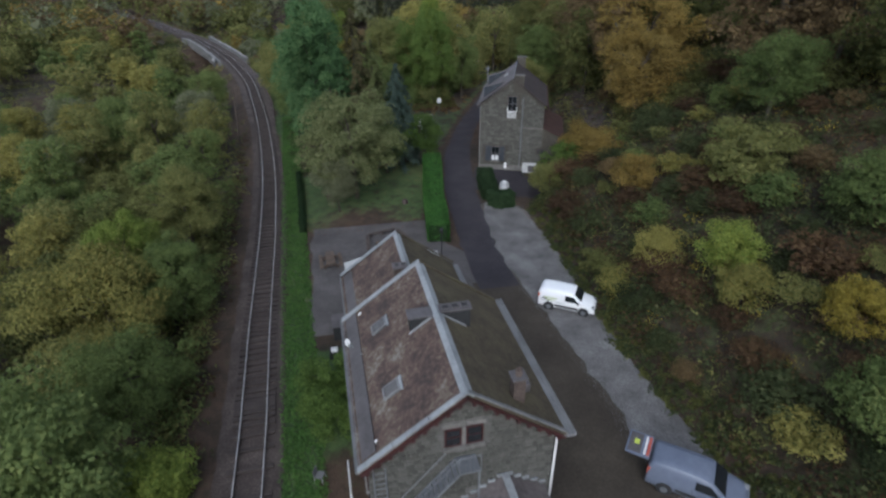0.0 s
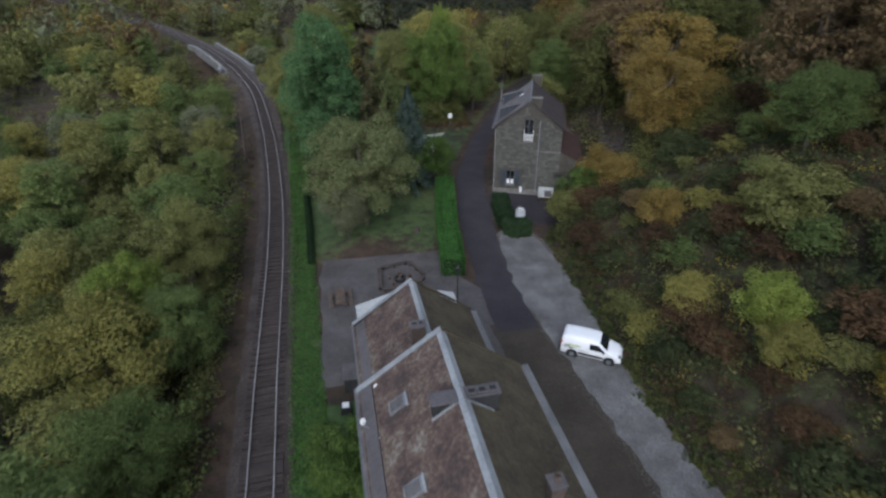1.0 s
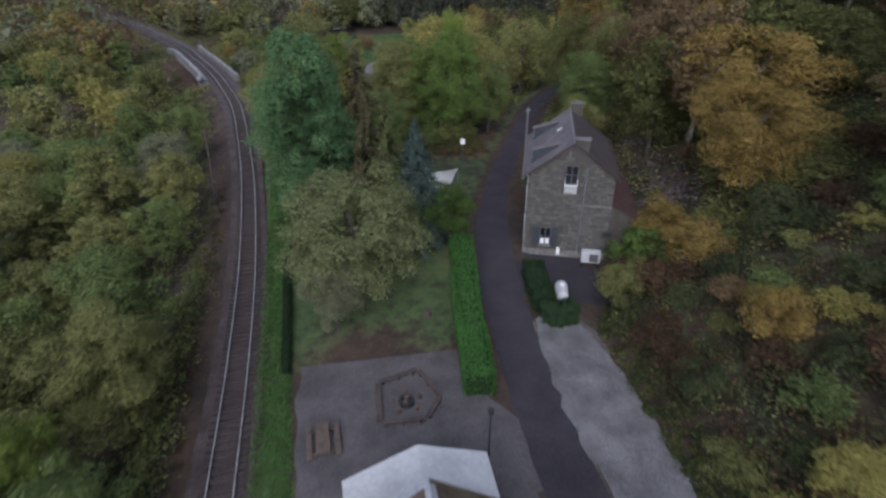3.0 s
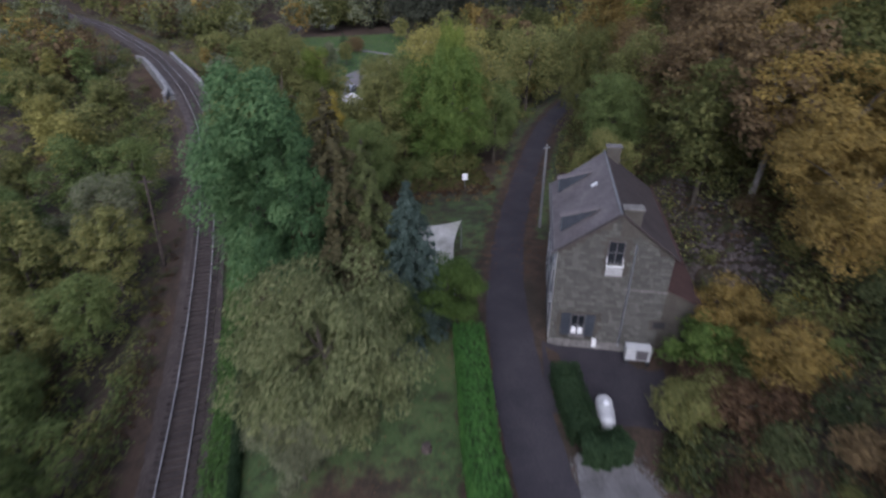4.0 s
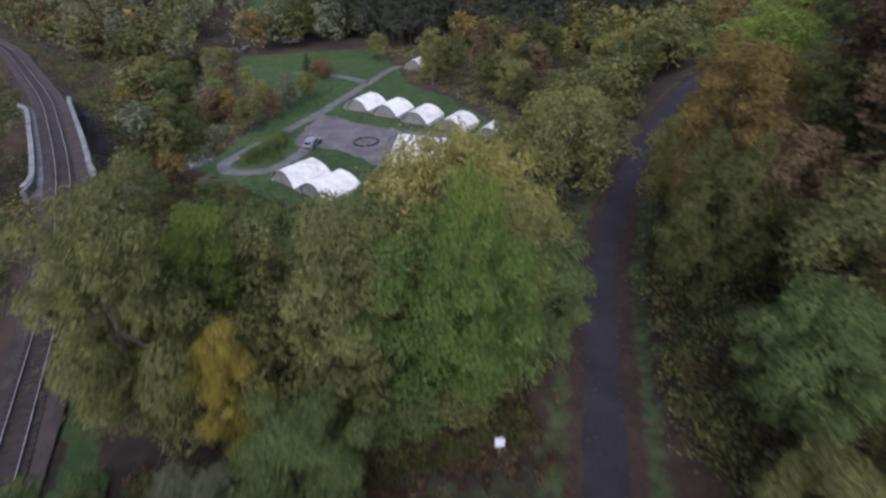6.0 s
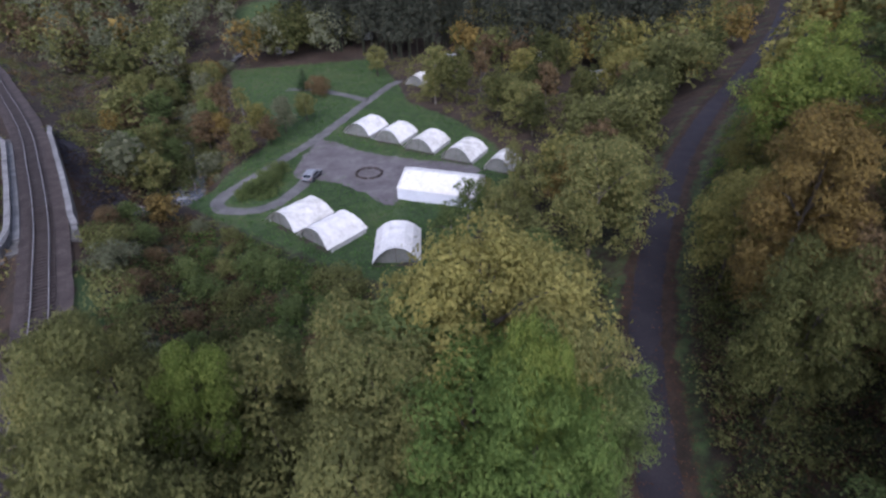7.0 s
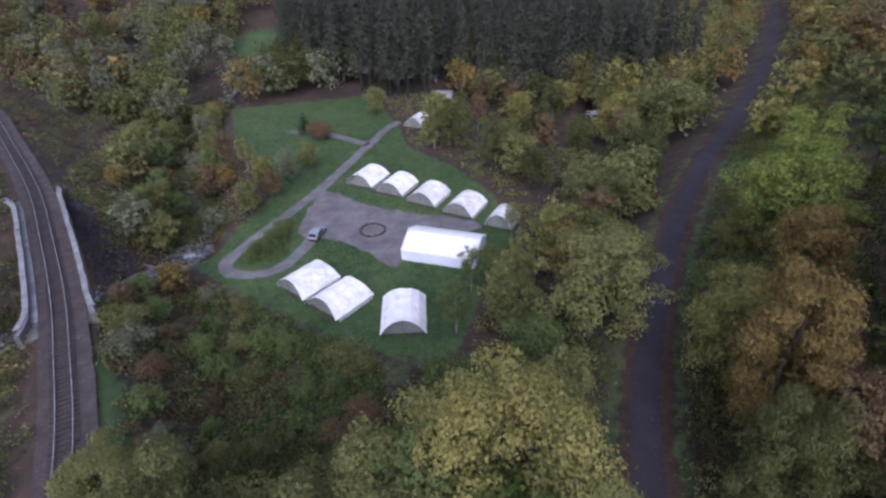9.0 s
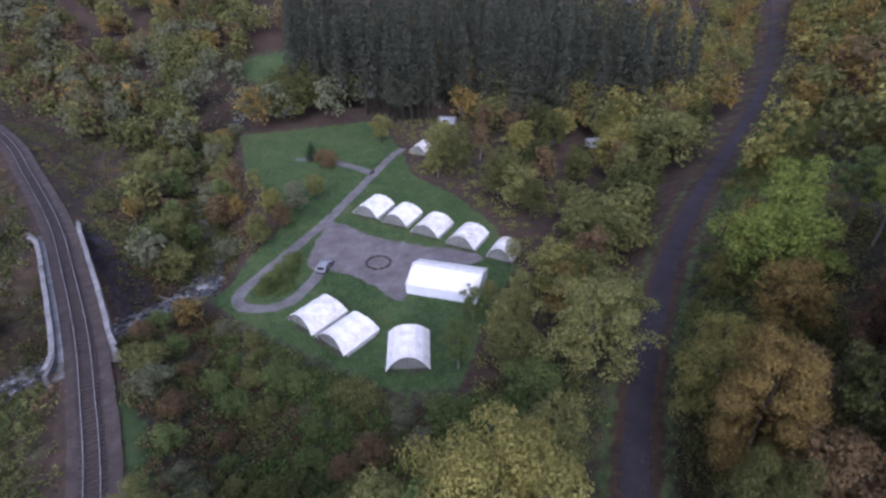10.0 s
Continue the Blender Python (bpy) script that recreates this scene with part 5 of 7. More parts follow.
# stack and shoulder are coloured black for the shadow below their slabs
chimney(station, 4.35, 5.75, 19.95, 20.45, 8.9, 10.2, 3, BLACK, "low stack with three square flues in its slab, shadow put into its colour")
side = part("chimney", box_bm(2.85, 20.0, 8.6, 4.1, 20.5, 10.12, 0.02), BLACK, station, "low shoulder of the chimney stack, shadow put into its colour")
part("cap", box_bm(2.75, 19.82, 10.12, 4.12, 20.6, 10.2, 0.02), LEAD_DARK, side, "weathered grey slab")
for sgn, nn in ((-1, LN), (1, RN)):        # flashing at the stack's foot
    xa, xb = RX + sgn * 0.15, RX + sgn * 1.35
    part("flashing", strip_bm((xa, 19.86, RZ - 0.15 * SL), (xb, 19.86, RZ - 1.35 * SL), 0.06, 0.04, 0.03, nn), LEAD, station, "pale flashing at the stack's foot")
slim = chimney(station, 6.4, 6.92, 15.5, 16.0, 7.9, 9.55, 0, BRICK_RED, "slim red brick chimney with a round pot")
part("pot", flue_bm(6.66, 15.75, 9.65, 0.15, 0.3), BRICK_RED, slim, "round clay pot")
for k in range(7):
    for q in (-1, 1):
        part("brick_band", box_bm(6.66 + q * 0.13 - 0.12, 15.485, 8.35 + 0.17 * k, 6.66 + q * 0.13 + 0.12, 15.5, 8.46 + 0.17 * k, 0.004), BRICK_RED, slim)
part("vent", box_bm(7.15, 16.3, 8.0, 7.5, 16.9, 8.45, 0.03), LEAD_DARK, station, "dull metal roof vent")
chimney(station, 3.2, 4.0, 28.0, 28.55, 6.2, 7.95, 2, BRICK, "brick chimney of the lower wing with two flues")
for yc in (17.4, 21.95):   # roof lights
    m = Matrix.Translation((1.58, yc, RZ - (RX - 1.58) * SL + 0.02)) @ pose(0, 0, 0, 0, -math.degrees(math.atan(SL)), 0)
    rl = part("roof_light", box_bm(-0.46, -0.38, 0.0, 0.46, 0.38, 0.09, 0.015), LEAD_MID, station, "grey framed roof light", m)
    part("pane", box_bm(-0.36, -0.29, 0.09, 0.36, 0.29, 0.105), ROOFPANE, rl, "dull pane")
    part("hood", box_bm(0.46, -0.42, 0.0, 0.58, 0.42, 0.07, 0.01), LEAD, rl)
dish = part("satellite_dish", poly_bm([[(0.15 * r0 * math.cos(a), 0.04 * r0 * r0, 0.18 * r0 * math.sin(a)) for a in np.linspace(0, 6.283, 17)[:-1]] for r0 in (1.0,)]), WHITE, station, "white satellite dish at the eaves",
            pose(-0.05, 22.0, 7.65, -25, 0, 30))
part("arm", rod_bm((0, 0, -0.1), (0, -0.42, -0.22), 0.02), STEEL, dish)
part("bracket", rod_bm((0, 0.02, 0), (0.05, 0.1, -0.55), 0.025), STEEL, dish)
for px, py in ((0.6, 15.4), (0.75, 24.1), (0.5, 20.9), (0.28, 18.3)):
    part("repair_patch", box_bm(-0.1, -0.045, 0, 0.1, 0.045, 0.02), WHITE, station, "pale loose scrap on the roof",
         Matrix.Translation((px, py, RZ - (RX - px) * SL + 0.02)) @ pose(0, 0, 0, 0, -math.degrees(math.atan(SL)), 25))
part("downpipe", rod_bm((8.28, 14.86, 0), (8.28, 14.86, EZ - 0.25), 0.055), WHITE, station, "white downpipe at the corner")
part("downpipe", rod_bm((0.08, 24.3, 0), (0.08, 24.3, EZ - 0.3), 0.05), WHITE, station, "white downpipe")
# outside stair on the gable
stair = part("stair", box_bm(3.75, 14.05, 6.4, 4.65, 14.93, 6.46, 0.01), STEEL, station, "galvanised outside stair and landing")
for k in range(13):
    part("tread", box_bm(3.75 - 0.2 * (k + 1), 14.1, 6.2 - 0.23 * k, 3.95 - 0.2 * (k + 1), 14.85, 6.23 - 0.23 * k), STEEL, stair)
for yy in (14.06, 14.86):
    part("string", rod_bm((3.75, yy, 6.4), (1.1, yy, 3.35), 0.04), STEEL, stair)
    part("handrail", rod_bm((3.75, yy, 7.3), (1.1, yy, 4.25), 0.022), STEEL, stair)
for k in range(6):
    part("baluster", rod_bm((3.75 - 0.52 * k, 14.06, 6.4 - 0.6 * k), (3.75 - 0.52 * k, 14.06, 7.3 - 0.6 * k), 0.016), STEEL, stair)
for x in (3.75, 4.2, 4.65):
    part("baluster", rod_bm((x, 14.06, 6.4), (x, 14.06, 7.35), 0.018), STEEL, stair)
part("handrail", rod_bm((3.75, 14.06, 7.35), (4.65, 14.06, 7.35), 0.022), STEEL, stair)
part("support", rod_bm((4.6, 14.1, -0.2), (4.6, 14.1, 6.4), 0.04), STEEL, stair)
lad = part("ladder", rod_bm((0.35, 14.84, 2.2), (0.35, 14.84, 6.7), 0.03), STEEL, station, "fixed steel ladder on the gable")
part("stile", rod_bm((0.85, 14.84, 2.2), (0.85, 14.84, 6.7), 0.03), STEEL, lad)
for k in range(14):
    part("rung", rod_bm((0.35, 14.84, 2.4 + 0.31 * k), (0.85, 14.84, 2.4 + 0.31 * k), 0.018), STEEL, lad)
# low annex before the gable
part("wall", prism_bm([(4.4, -0.6), (7.6, -0.6), (7.6, 3.75), (6.0, 4.75), (4.4, 3.75)], 9.0, 14.9), STONE, station, "low annex's stone wall")
roof_pair(station, 4.1, 6.0, 7.9, 0, 8.8, 14.85, 3.75, 4.9, (SLATE, SLATE), ("dark slate roof of the annex", "dark slate roof of the annex"), 0.12, 6, 6)
part("ridge_flashing", strip_bm((6.0, 8.75, 4.9), (6.0, 14.85, 4.9), 0.17, 0.04, 0.03), LEAD, station, "pale ridge sheet of the annex")
for k in range(10):
    x = 4.2 + 0.4 * k
    part("flashing_step", box_bm(x - 0.16, 14.78, 4.92 - abs(x - 6.0) * 0.605, x + 0.16, 14.86, 5.06 - abs(x - 6.0) * 0.605, 0.01), LEAD, station, "pale stepped flashing")
# west side windows and doors
for y, z0, z1 in ((16.5, 4.2, 5.6), (19.2, 4.2, 5.6), (22.0, 4.2, 5.6), (16.5, 0.9, 2.5), (19.2, 0.9, 2.5), (22.0, 0.9, 2.5), (26.5, 0.9, 2.4), (29.5, 0.9, 2.4), (32.0, 0.9, 2.4)):
    xw = 0.14 if y < 24.5 else 0.29
    w = part("window", box_bm(xw - 0.02, y - 0.5, z0, xw, y + 0.5, z1), GLASS, station, "dark window in a dark red frame")
    part("window_frame", box_bm(xw - 0.06, y - 0.58, z0 - 0.08, xw - 0.001, y - 0.5, z1 + 0.08), REDWOOD, w)
    part("window_frame", box_bm(xw - 0.06, y + 0.5, z0 - 0.08, xw - 0.001, y + 0.58, z1 + 0.08), REDWOOD, w)
    part("window_sill", box_bm(xw - 0.14, y - 0.65, z0 - 0.2, xw - 0.002, y + 0.65, z0 - 0.085, 0.01), CONCRETE, w)

# west terrace
chair = thing("garden_chair", pose(-2.35, 20.4, hz(-2.35, 20.4), 0, 0, 70), "dull grey plastic garden chair on the west terrace", "chair")
part("seat", box_bm(-0.24, -0.24, 0.4, 0.24, 0.24, 0.44, 0.02), LEAD_MID, chair)
part("backrest", box_bm(-0.24, 0.2, 0.44, 0.24, 0.25, 0.88, 0.02), LEAD_MID, chair)
for sx in (-1, 1):
    for sy in (-1, 1):
        part("leg", rod_bm((sx * 0.2, sy * 0.2, 0.4), (sx * 0.24, sy * 0.24, 0), 0.022), WHITE_AGED, chair)
frame_w = thing("handrail", Matrix(), "white tubular handrail at the station's corner", "handrail")
for y in (17.6, 18.6, 19.6):
    part("post", rod_bm((-0.75, y, -0.15), (-0.75, y, 1.95), 0.03), WHITE, frame_w)
for z in (1.05, 1.5, 1.95):
    part("rail", rod_bm((-0.75, 17.6, z), (-0.75, 19.6, z), 0.028), WHITE, frame_w)

# white sail behind the wing
def sail_bm(c, n=10, sag=0.5):
    """A four-cornered cloth with hollow edges that sags between its corners."""
    b = bmesh.new()
    c = [Vector(p) for p in c]
    mid = sum(c, Vector()) / 4
    g = []
    for j in range(n + 1):
        row = []
        for i in range(n + 1):
            u, v = i / n, j / n
            p = (c[0] * (1 - u) + c[1] * u) * (1 - v) + (c[3] * (1 - u) + c[2] * u) * v
            pull = 0.16 * (4 * u * (1 - u) * abs(2 * v - 1) ** 2 + 4 * v * (1 - v) * abs(2 * u - 1) ** 2)
            p = p + (mid - p) * pull
            p.z -= sag * 16 * u * (1 - u) * v * (1 - v) * 0.4
            row.append(b.verts.new(p))
        g.append(row)
    for j in range(n):
        for i in range(n):
            b.faces.new((g[j][i], g[j][i + 1], g[j + 1][i + 1], g[j + 1][i]))
    bmesh.ops.solidify(b, geom=b.faces[:], thickness=0.012)
    return b


canopy = thing("canopy", Matrix(), "white fabric canopy on posts behind the station's lower wing", "canopy")
part("cloth", poly_bm([[(0.45, 34.25, 3.0), (0.35, 38.3, 2.85), (4.5, 39.4, 3.25), (4.15, 34.25, 3.55)], [(4.15, 34.25, 3.55), (4.5, 39.4, 3.25), (8.1, 38.4, 2.9), (7.9, 34.25, 3.0)]]), CANVAS_GREY, canopy, "taut white cloth")
for x, y, z in ((0.4, 38.25, 2.85), (4.5, 39.35, 3.25), (8.05, 38.35, 2.9)):
    part("post", rod_bm((x, y, -0.1), (x, y, z), 0.05), STEEL, canopy)

# ---- the stone house up the lane ----
HM = pose(0, 0, 0, 0, 0, -21.8)
HM.translation = Vector((21.85, 59.95, 1.2))
house = thing("stone_house", HM, "tall narrow stone house with a grey slate roof beside the lane", "house")
house_wall = part("wall", prism_bm([(-3.75, -1), (3.75, -1), (3.75, 7.55), (0, 10.42), (-3.75, 7.55)], 0.12, 11.25), MORTAR_DARK, house, "weathered grey stone wall")
# right slope: the same slate darkened, with its shade put into the colour
roof_pair(house, -4.0, 0, 4.0, 0, 0, 11.4, 7.6, 10.65, (SLATE, SLATE_SHADED), ("grey-violet slate slope", "brownish slate slope, its shade put into a darker colour"), 0.13)
part("ridge_cap", strip_bm((-0.08, -0.05, 10.65), (-0.08, 11.45, 10.65), 0.06, 0.03, 0.04, (-0.3, 0, 1)), LEAD_MID, house, "pale ridge capping")
part("verge", strip_bm((-0.05, -0.02, 10.66), (-4.0, -0.02, 7.62), 0.09, 0.01, 0.08, (-0.76, 0, 1)), SLATE_SHADED, house)
part("verge", strip_bm((0.05, -0.02, 10.66), (4.0, -0.02, 7.62), 0.09, 0.01, 0.08, (0.76, 0, 1)), SLATE_SHADED, house)
part("gutter", box_bm(-4.2, -0.1, 7.42, -4.02, 11.5, 7.6, 0.03), LEAD_DARK, house, "grey gutter")
part("gutter", box_bm(4.02, -0.1, 7.42, 4.2, 11.5, 7.6, 0.03), RUSTY, house, "brown gutter")
part("downpipe", rod_bm((1.2, 0.02, 0), (1.2, 0.02, 8.5), 0.05), STEEL, house, "grey downpipe on the gable")
chimney(house, 0.05, 1.2, 0.02, 0.62, 9.0, 10.95, 0, MORTAR_DARK, "broad stone chimney on the near gable")
chimney(house, 0.0, 1.1, 10.55, 11.2, 9.4, 11.2, 0, MORTAR_DARK, "broad stone chimney on the far gable")
for y0 in (2.2, 8.7):     # shed dormers
    y1 = y0 + 0.7
    pts = [(-3.55, 7.93), (-3.55, 9.08), (-1.25, 9.76)]
    # near-black cheeks: their deep shadow is painted in with the shutter colour
    d = part("dormer", poly_bm([[(x, y0, z) for x, z in pts], [(x, y1, z) for x, z in pts][::-1], [(-3.55, y0, 7.93), (-3.55, y1, 7.93), (-3.55, y1, 9.08), (-3.55, y0, 9.08)],
                                [(-3.55, y0, 7.93), (-1.25, y0, 9.72), (-1.25, y1, 9.72), (-3.55, y1, 7.93)]]), SHUTTER, house, "low wedge dormer, deep shadow put into its cheek colour")
    part("roof", slab_bm([(-3.7, y0 - 0.03, 9.06), (-1.15, y0 - 0.03, 9.83), (-1.15, y1 + 0.03, 9.83), (-3.7, y1 + 0.03, 9.06)][::-1], 0.05), SLATE, d)
    part("pane", box_bm(-3.58, y0 + 0.12, 8.02, -3.555, y1 - 0.12, 8.95), PALEGLASS, d)
m = Matrix.Translation((-1.15, 6.4, 10.65 - 1.15 * 0.7625 + 0.03)) @ pose(0, 0, 0, 0, -37.3, 0)
rl = part("roof_light", box_bm(-0.28, -0.2, -0.02, 0.28, 0.2, 0.06, 0.01), LEAD, house, "small pale roof light", m)
part("pane", box_bm(-0.23, -0.15, 0.06, 0.23, 0.15, 0.07), WHITE, rl)
w = window_on(house, -2.25, -1.38, 0.8, 2.5, 0.06, LEAD_DARK, "ground-floor window between open dark shutters", 1)
for x0, x1 in ((-2.98, -2.34), (-1.29, -0.65)):
    sh = part("shutter", box_bm(x0, -0.02, 0.72, x1, 0.07, 2.6, 0.01), SHUTTER, house, "open dark wooden shutter")
    for k in range(3):
        xx = x0 + (x1 - x0) * (k + 0.5) / 3
        part("batten", box_bm(xx - 0.02, -0.035, 0.78, xx + 0.02, -0.02, 2.54), SHUTTER, sh)
for x in (-2.04, -1.59):
    part("curtain", box_bm(x - 0.16, 0.02, 0.86, x + 0.16, 0.045, 1.42, 0.005), WHITE, w, "short white curtain behind the pane")
w2 = window_on(house, -0.5, 0.45, 7.0, 8.6, 0.06, LEAD_DARK, "attic window with a white balustrade", 1, False)
part("balcony_floor", box_bm(-0.55, -0.3, 6.1, 0.5, 0.1, 6.2, 0.02), STONE, w2, "narrow stone balcony slab")
for k in range(9):
    x = -0.51 + 0.121 * k
    part("baluster", box_bm(x - 0.042, -0.3, 6.2, x + 0.042, -0.27, 6.92), WHITE_AGED, w2)
part("rail", box_bm(-0.58, -0.32, 6.92, 0.53, -0.25, 6.98, 0.01), WHITE, w2, "white handrail")
for x in (-0.555, 0.505):
    part("rail", rod_bm((x, -0.28, 6.95), (x, 0.08, 7.5), 0.025), WHITE, w2)
part("string_course", box_bm(0.95, 0.03, 4.9, 3.78, 0.119, 5.0, 0.01), STONE, house, "thin grey string course")
part("plinth", box_bm(-3.82, 0.0, -0.4, 3.78, 0.118, 0.22, 0.02), STONE, house, "pale stone plinth along the gable's foot")
# flat panel, painted dark for the shade inside the opening
part("vent", box_bm(3.3, 0.05, 1.9, 4.1, 0.125, 2.4), DARK, house, "flat dark panel for the shade in a low opening")
for z0, z1 in ((0.8, 2.6), (3.7, 5.4)):      # lane side
    for k, yc in enumerate((1.9, 5.6, 9.2)):
        if z0 < 1 and k == 1:
            part("door", box_bm(-3.83, yc - 0.5, -0.1, -3.78, yc + 0.5, 2.1, 0.01), SHUTTER, house, "dark wooden front door")
            continue
        ww = part("window", box_bm(-3.8, yc - 0.45, z0, -3.785, yc + 0.45, z1), GLASS, house, "dark window on the lane side")
        part("window_frame", box_bm(-3.84, yc - 0.53, z0 - 0.08, -3.79, yc - 0.45, z1 + 0.08), WHITE, ww)
        part("window_frame", box_bm(-3.84, yc + 0.45, z0 - 0.08, -3.79, yc + 0.53, z1 + 0.08), WHITE, ww)
        for q in (-1, 1):
            part("shutter", box_bm(-3.86, yc + q * 0.78 - 0.2, z0, -3.80, yc + q * 0.78 + 0.2, z1, 0.01), SHUTTER, ww)
part("lime_coat", box_bm(-3.782, 0.14, -0.5, -3.752, 11.2, 7.4), WHITE_AGED, house, "aged white lime coat on the lane side")
annex = part("annex", prism_bm([(3.78, -1), (6.2, -1), (6.2, 3.6), (3.78, 4.7)], 0.9, 10.4), MORTAR_DARK, house, "low lean-to behind the house")
part("roof", slab_bm([(3.76, 0.7, 4.85), (6.45, 0.7, 3.6), (6.45, 10.6, 3.6), (3.76, 10.6, 4.85)], 0.1), RUSTY, annex, "rusty brown sheet roof")

heat_pump = thing("heat_pump", HM @ pose(2.45, -0.75, -0.3, 0, 0, 0), "white heat pump box at the foot of the gable", "heat pump")
part("casing", box_bm(-0.85, -0.35, 0.08, 0.85, 0.4, 1.12, 0.04), WHITE_AGED, heat_pump)
part("grille", box_bm(-0.15, -0.375, 0.2, 0.65, -0.35, 1.0, 0.01), LEAD_DARK, heat_pump)
for x in (-0.75, 0.75):
    part("foot", box_bm(x - 0.1, -0.38, -0.3, x + 0.1, 0.4, 0.08), BLACK, heat_pump)
meter = thing("meter_box", HM @ pose(-0.5, -0.05, 0.1, 0, 0, 0), "small white meter box on the house wall", "meter box")
part("casing", box_bm(-0.14, -0.12, -0.2, 0.14, 0.16, 0.42, 0.02), WHITE, meter)

# ---- things round the station and the lane ----
def hedge(pts, width, tall, theme, label, seed, leaves):
    """A clipped hedge along a line: a dark core for inner shade in a skin of small leaves."""
    rng = np.random.default_rng(seed)
    line = fine_line(np.array(pts, float), 0.5)
    d = np.gradient(line, axis=0)
    d /= np.linalg.norm(d, axis=1)[:, None]
    nn = np.stack([d[:, 1], -d[:, 0]], 1)
    ob = thing("hedge", Matrix(), label, "hedge")
    zz = height(line[:, 0], line[:, 1])
    prof = [(-0.4, -0.2), (-0.44, tall * 0.8), (-0.3, tall - 0.12), (0.3, tall - 0.12), (0.44, tall * 0.8), (0.4, -0.2)]
    verts = [(p[0] + q[0] * u * width, p[1] + q[1] * u * width, z + v) for p, q, z in zip(line, nn, zz) for u, v in prof]
    k = len(prof)
    faces = [(i * k + j, i * k + (j + 1) % k, (i + 1) * k + (j + 1) % k, (i + 1) * k + j) for i in range(len(line) - 1) for j in range(k)]
    faces += [tuple(range(k))[::-1], tuple((len(line) - 1) * k + j for j in range(k))]
    # the core's dark colour stands in for shade between the leaves
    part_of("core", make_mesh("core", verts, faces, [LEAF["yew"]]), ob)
    i = rng.integers(0, len(line), leaves)
    face = rng.random(leaves)
    u = np.where(face < 0.3, -0.5, np.where(face < 0.6, 0.5, rng.uniform(-0.5, 0.5, leaves)))
    v = np.where(face < 0.6, rng.uniform(0, tall, leaves), tall)
    ends = rng.random(leaves) < 0.05
    i = np.where(ends, rng.choice([0, len(line) - 1], leaves), i)
    u = np.where(ends, rng.uniform(-0.5, 0.5, leaves), u)
    v = np.where(ends, rng.uniform(0, tall, leaves), v)
    c = np.stack([line[i, 0] + nn[i, 0] * u * width, line[i, 1] + nn[i, 1] * u * width, zz[i] + v], 1)
    c += rng.normal(size=c.shape) * 0.07 + d[i].repeat(1, 0)[:, [0, 1, 1]] * np.array([1, 1, 0]) * rng.uniform(-0.25, 0.25, (leaves, 1))
    nrm = np.stack([nn[i, 0] * u * 2, nn[i, 1] * u * 2, np.where(v > tall * 0.95, 1.2, 0.3)], 1) + rng.normal(size=c.shape) * 0.5
    part_of("foliage", leaf_mesh("foliage", leaf_tris(c, nrm, 0.1, rng), LEAF[theme]), ob)
    return ob


hedge([(9.7, 45.4), (10.3, 49), (11.0, 54), (11.9, 58.5), (12.6, 62.5)], 2.0, 2.0, "hedge", "thick clipped green hedge between lane and lawn", 71, 15000)
hedge([(18.0, 57.6), (17.5, 55.0), (17.3, 52.9)], 1.7, 1.8, "yew", "dark clipped hedge screening the gas tank", 72, 5000)
hedge([(16.9, 52.0), (18.0, 51.7), (19.2, 51.8)], 1.4, 1.7, "yew", "dark clipped hedge screening the gas tank", 73, 5000)
hedge([(-3.2, 50.5), (-3.4, 58), (-3.7, 66)], 0.45, 0.6, "yew", "low dark hedge between lawn and railway", 74, 7000)
tank = thing("gas_tank", pose(19.3, 54.2, hz(19.3, 54.2), 0, 0, -20), "white domed gas tank on feet behind the dark hedge", "gas tank")
tb = bmesh.new()
bmesh.ops.create_uvsphere(tb, u_segments=20, v_segments=14, radius=0.55)
for v in tb.verts:
    v.co.z += 0.75 if v.co.z > 0.01 else -0.75 if v.co.z < -0.01 else 0
bmesh.ops.rotate(tb, verts=tb.verts, cent=(0, 0, 0), matrix=Matrix.Rotation(math.pi / 2, 3, "X"))
bmesh.ops.translate(tb, verts=tb.verts, vec=(0, 0, 1.0))
part("vessel", tb, WHITE_AGED, tank)
part("dome", rod_bm((0, 0.2, 1.5), (0, 0.2, 1.68), 0.2, 0.17, 14), WHITE, tank)
for yy in (-0.7, 0.7):
    part("foot", box_bm(-0.4, yy - 0.08, -0.2, 0.4, yy + 0.08, 0.62, 0.02), CONCRETE, tank)

pit = thing("bench_ring", Matrix(), "five-sided ring of dark wooden benches on the terrace", "benches")
ring = [(3.0, 47.7), (6.0, 48.4), (7.05, 45.6), (5.8, 43.8), (2.8, 44.1)]
for (ax, ay), (bx, by) in zip(ring, ring[1:] + ring[:1]):
    L, a = math.hypot(bx - ax, by - ay), math.atan2(by - ay, bx - ax)
    bt = part("bench", box_bm(0.12, -0.18, 0.36, L - 0.12, 0.18, 0.43, 0.015), WOOD_DARK, pit, "dark plank bench", pose(ax, ay, hz(ax, ay), 0, 0, math.degrees(a)))
    for x in (0.4, L / 2, L - 0.4):
        part("leg", box_bm(x - 0.05, -0.14, -0.02, x + 0.05, 0.14, 0.36), WOOD_DARK, bt)
fire = thing("fire_bowl", pose(4.75, 45.7, hz(4.75, 45.7)), "round dark fire bowl with charred logs", "fire bowl")
part("bowl", flue_bm(0, 0, 0.05, 0.55, 0.32), BLACK, fire)
for k in range(4):
    part("log", rod_bm((-0.3 + 0.1 * k, -0.3, 0.3), (0.2 - 0.1 * k, 0.3, 0.42), 0.06), WOOD, fire)
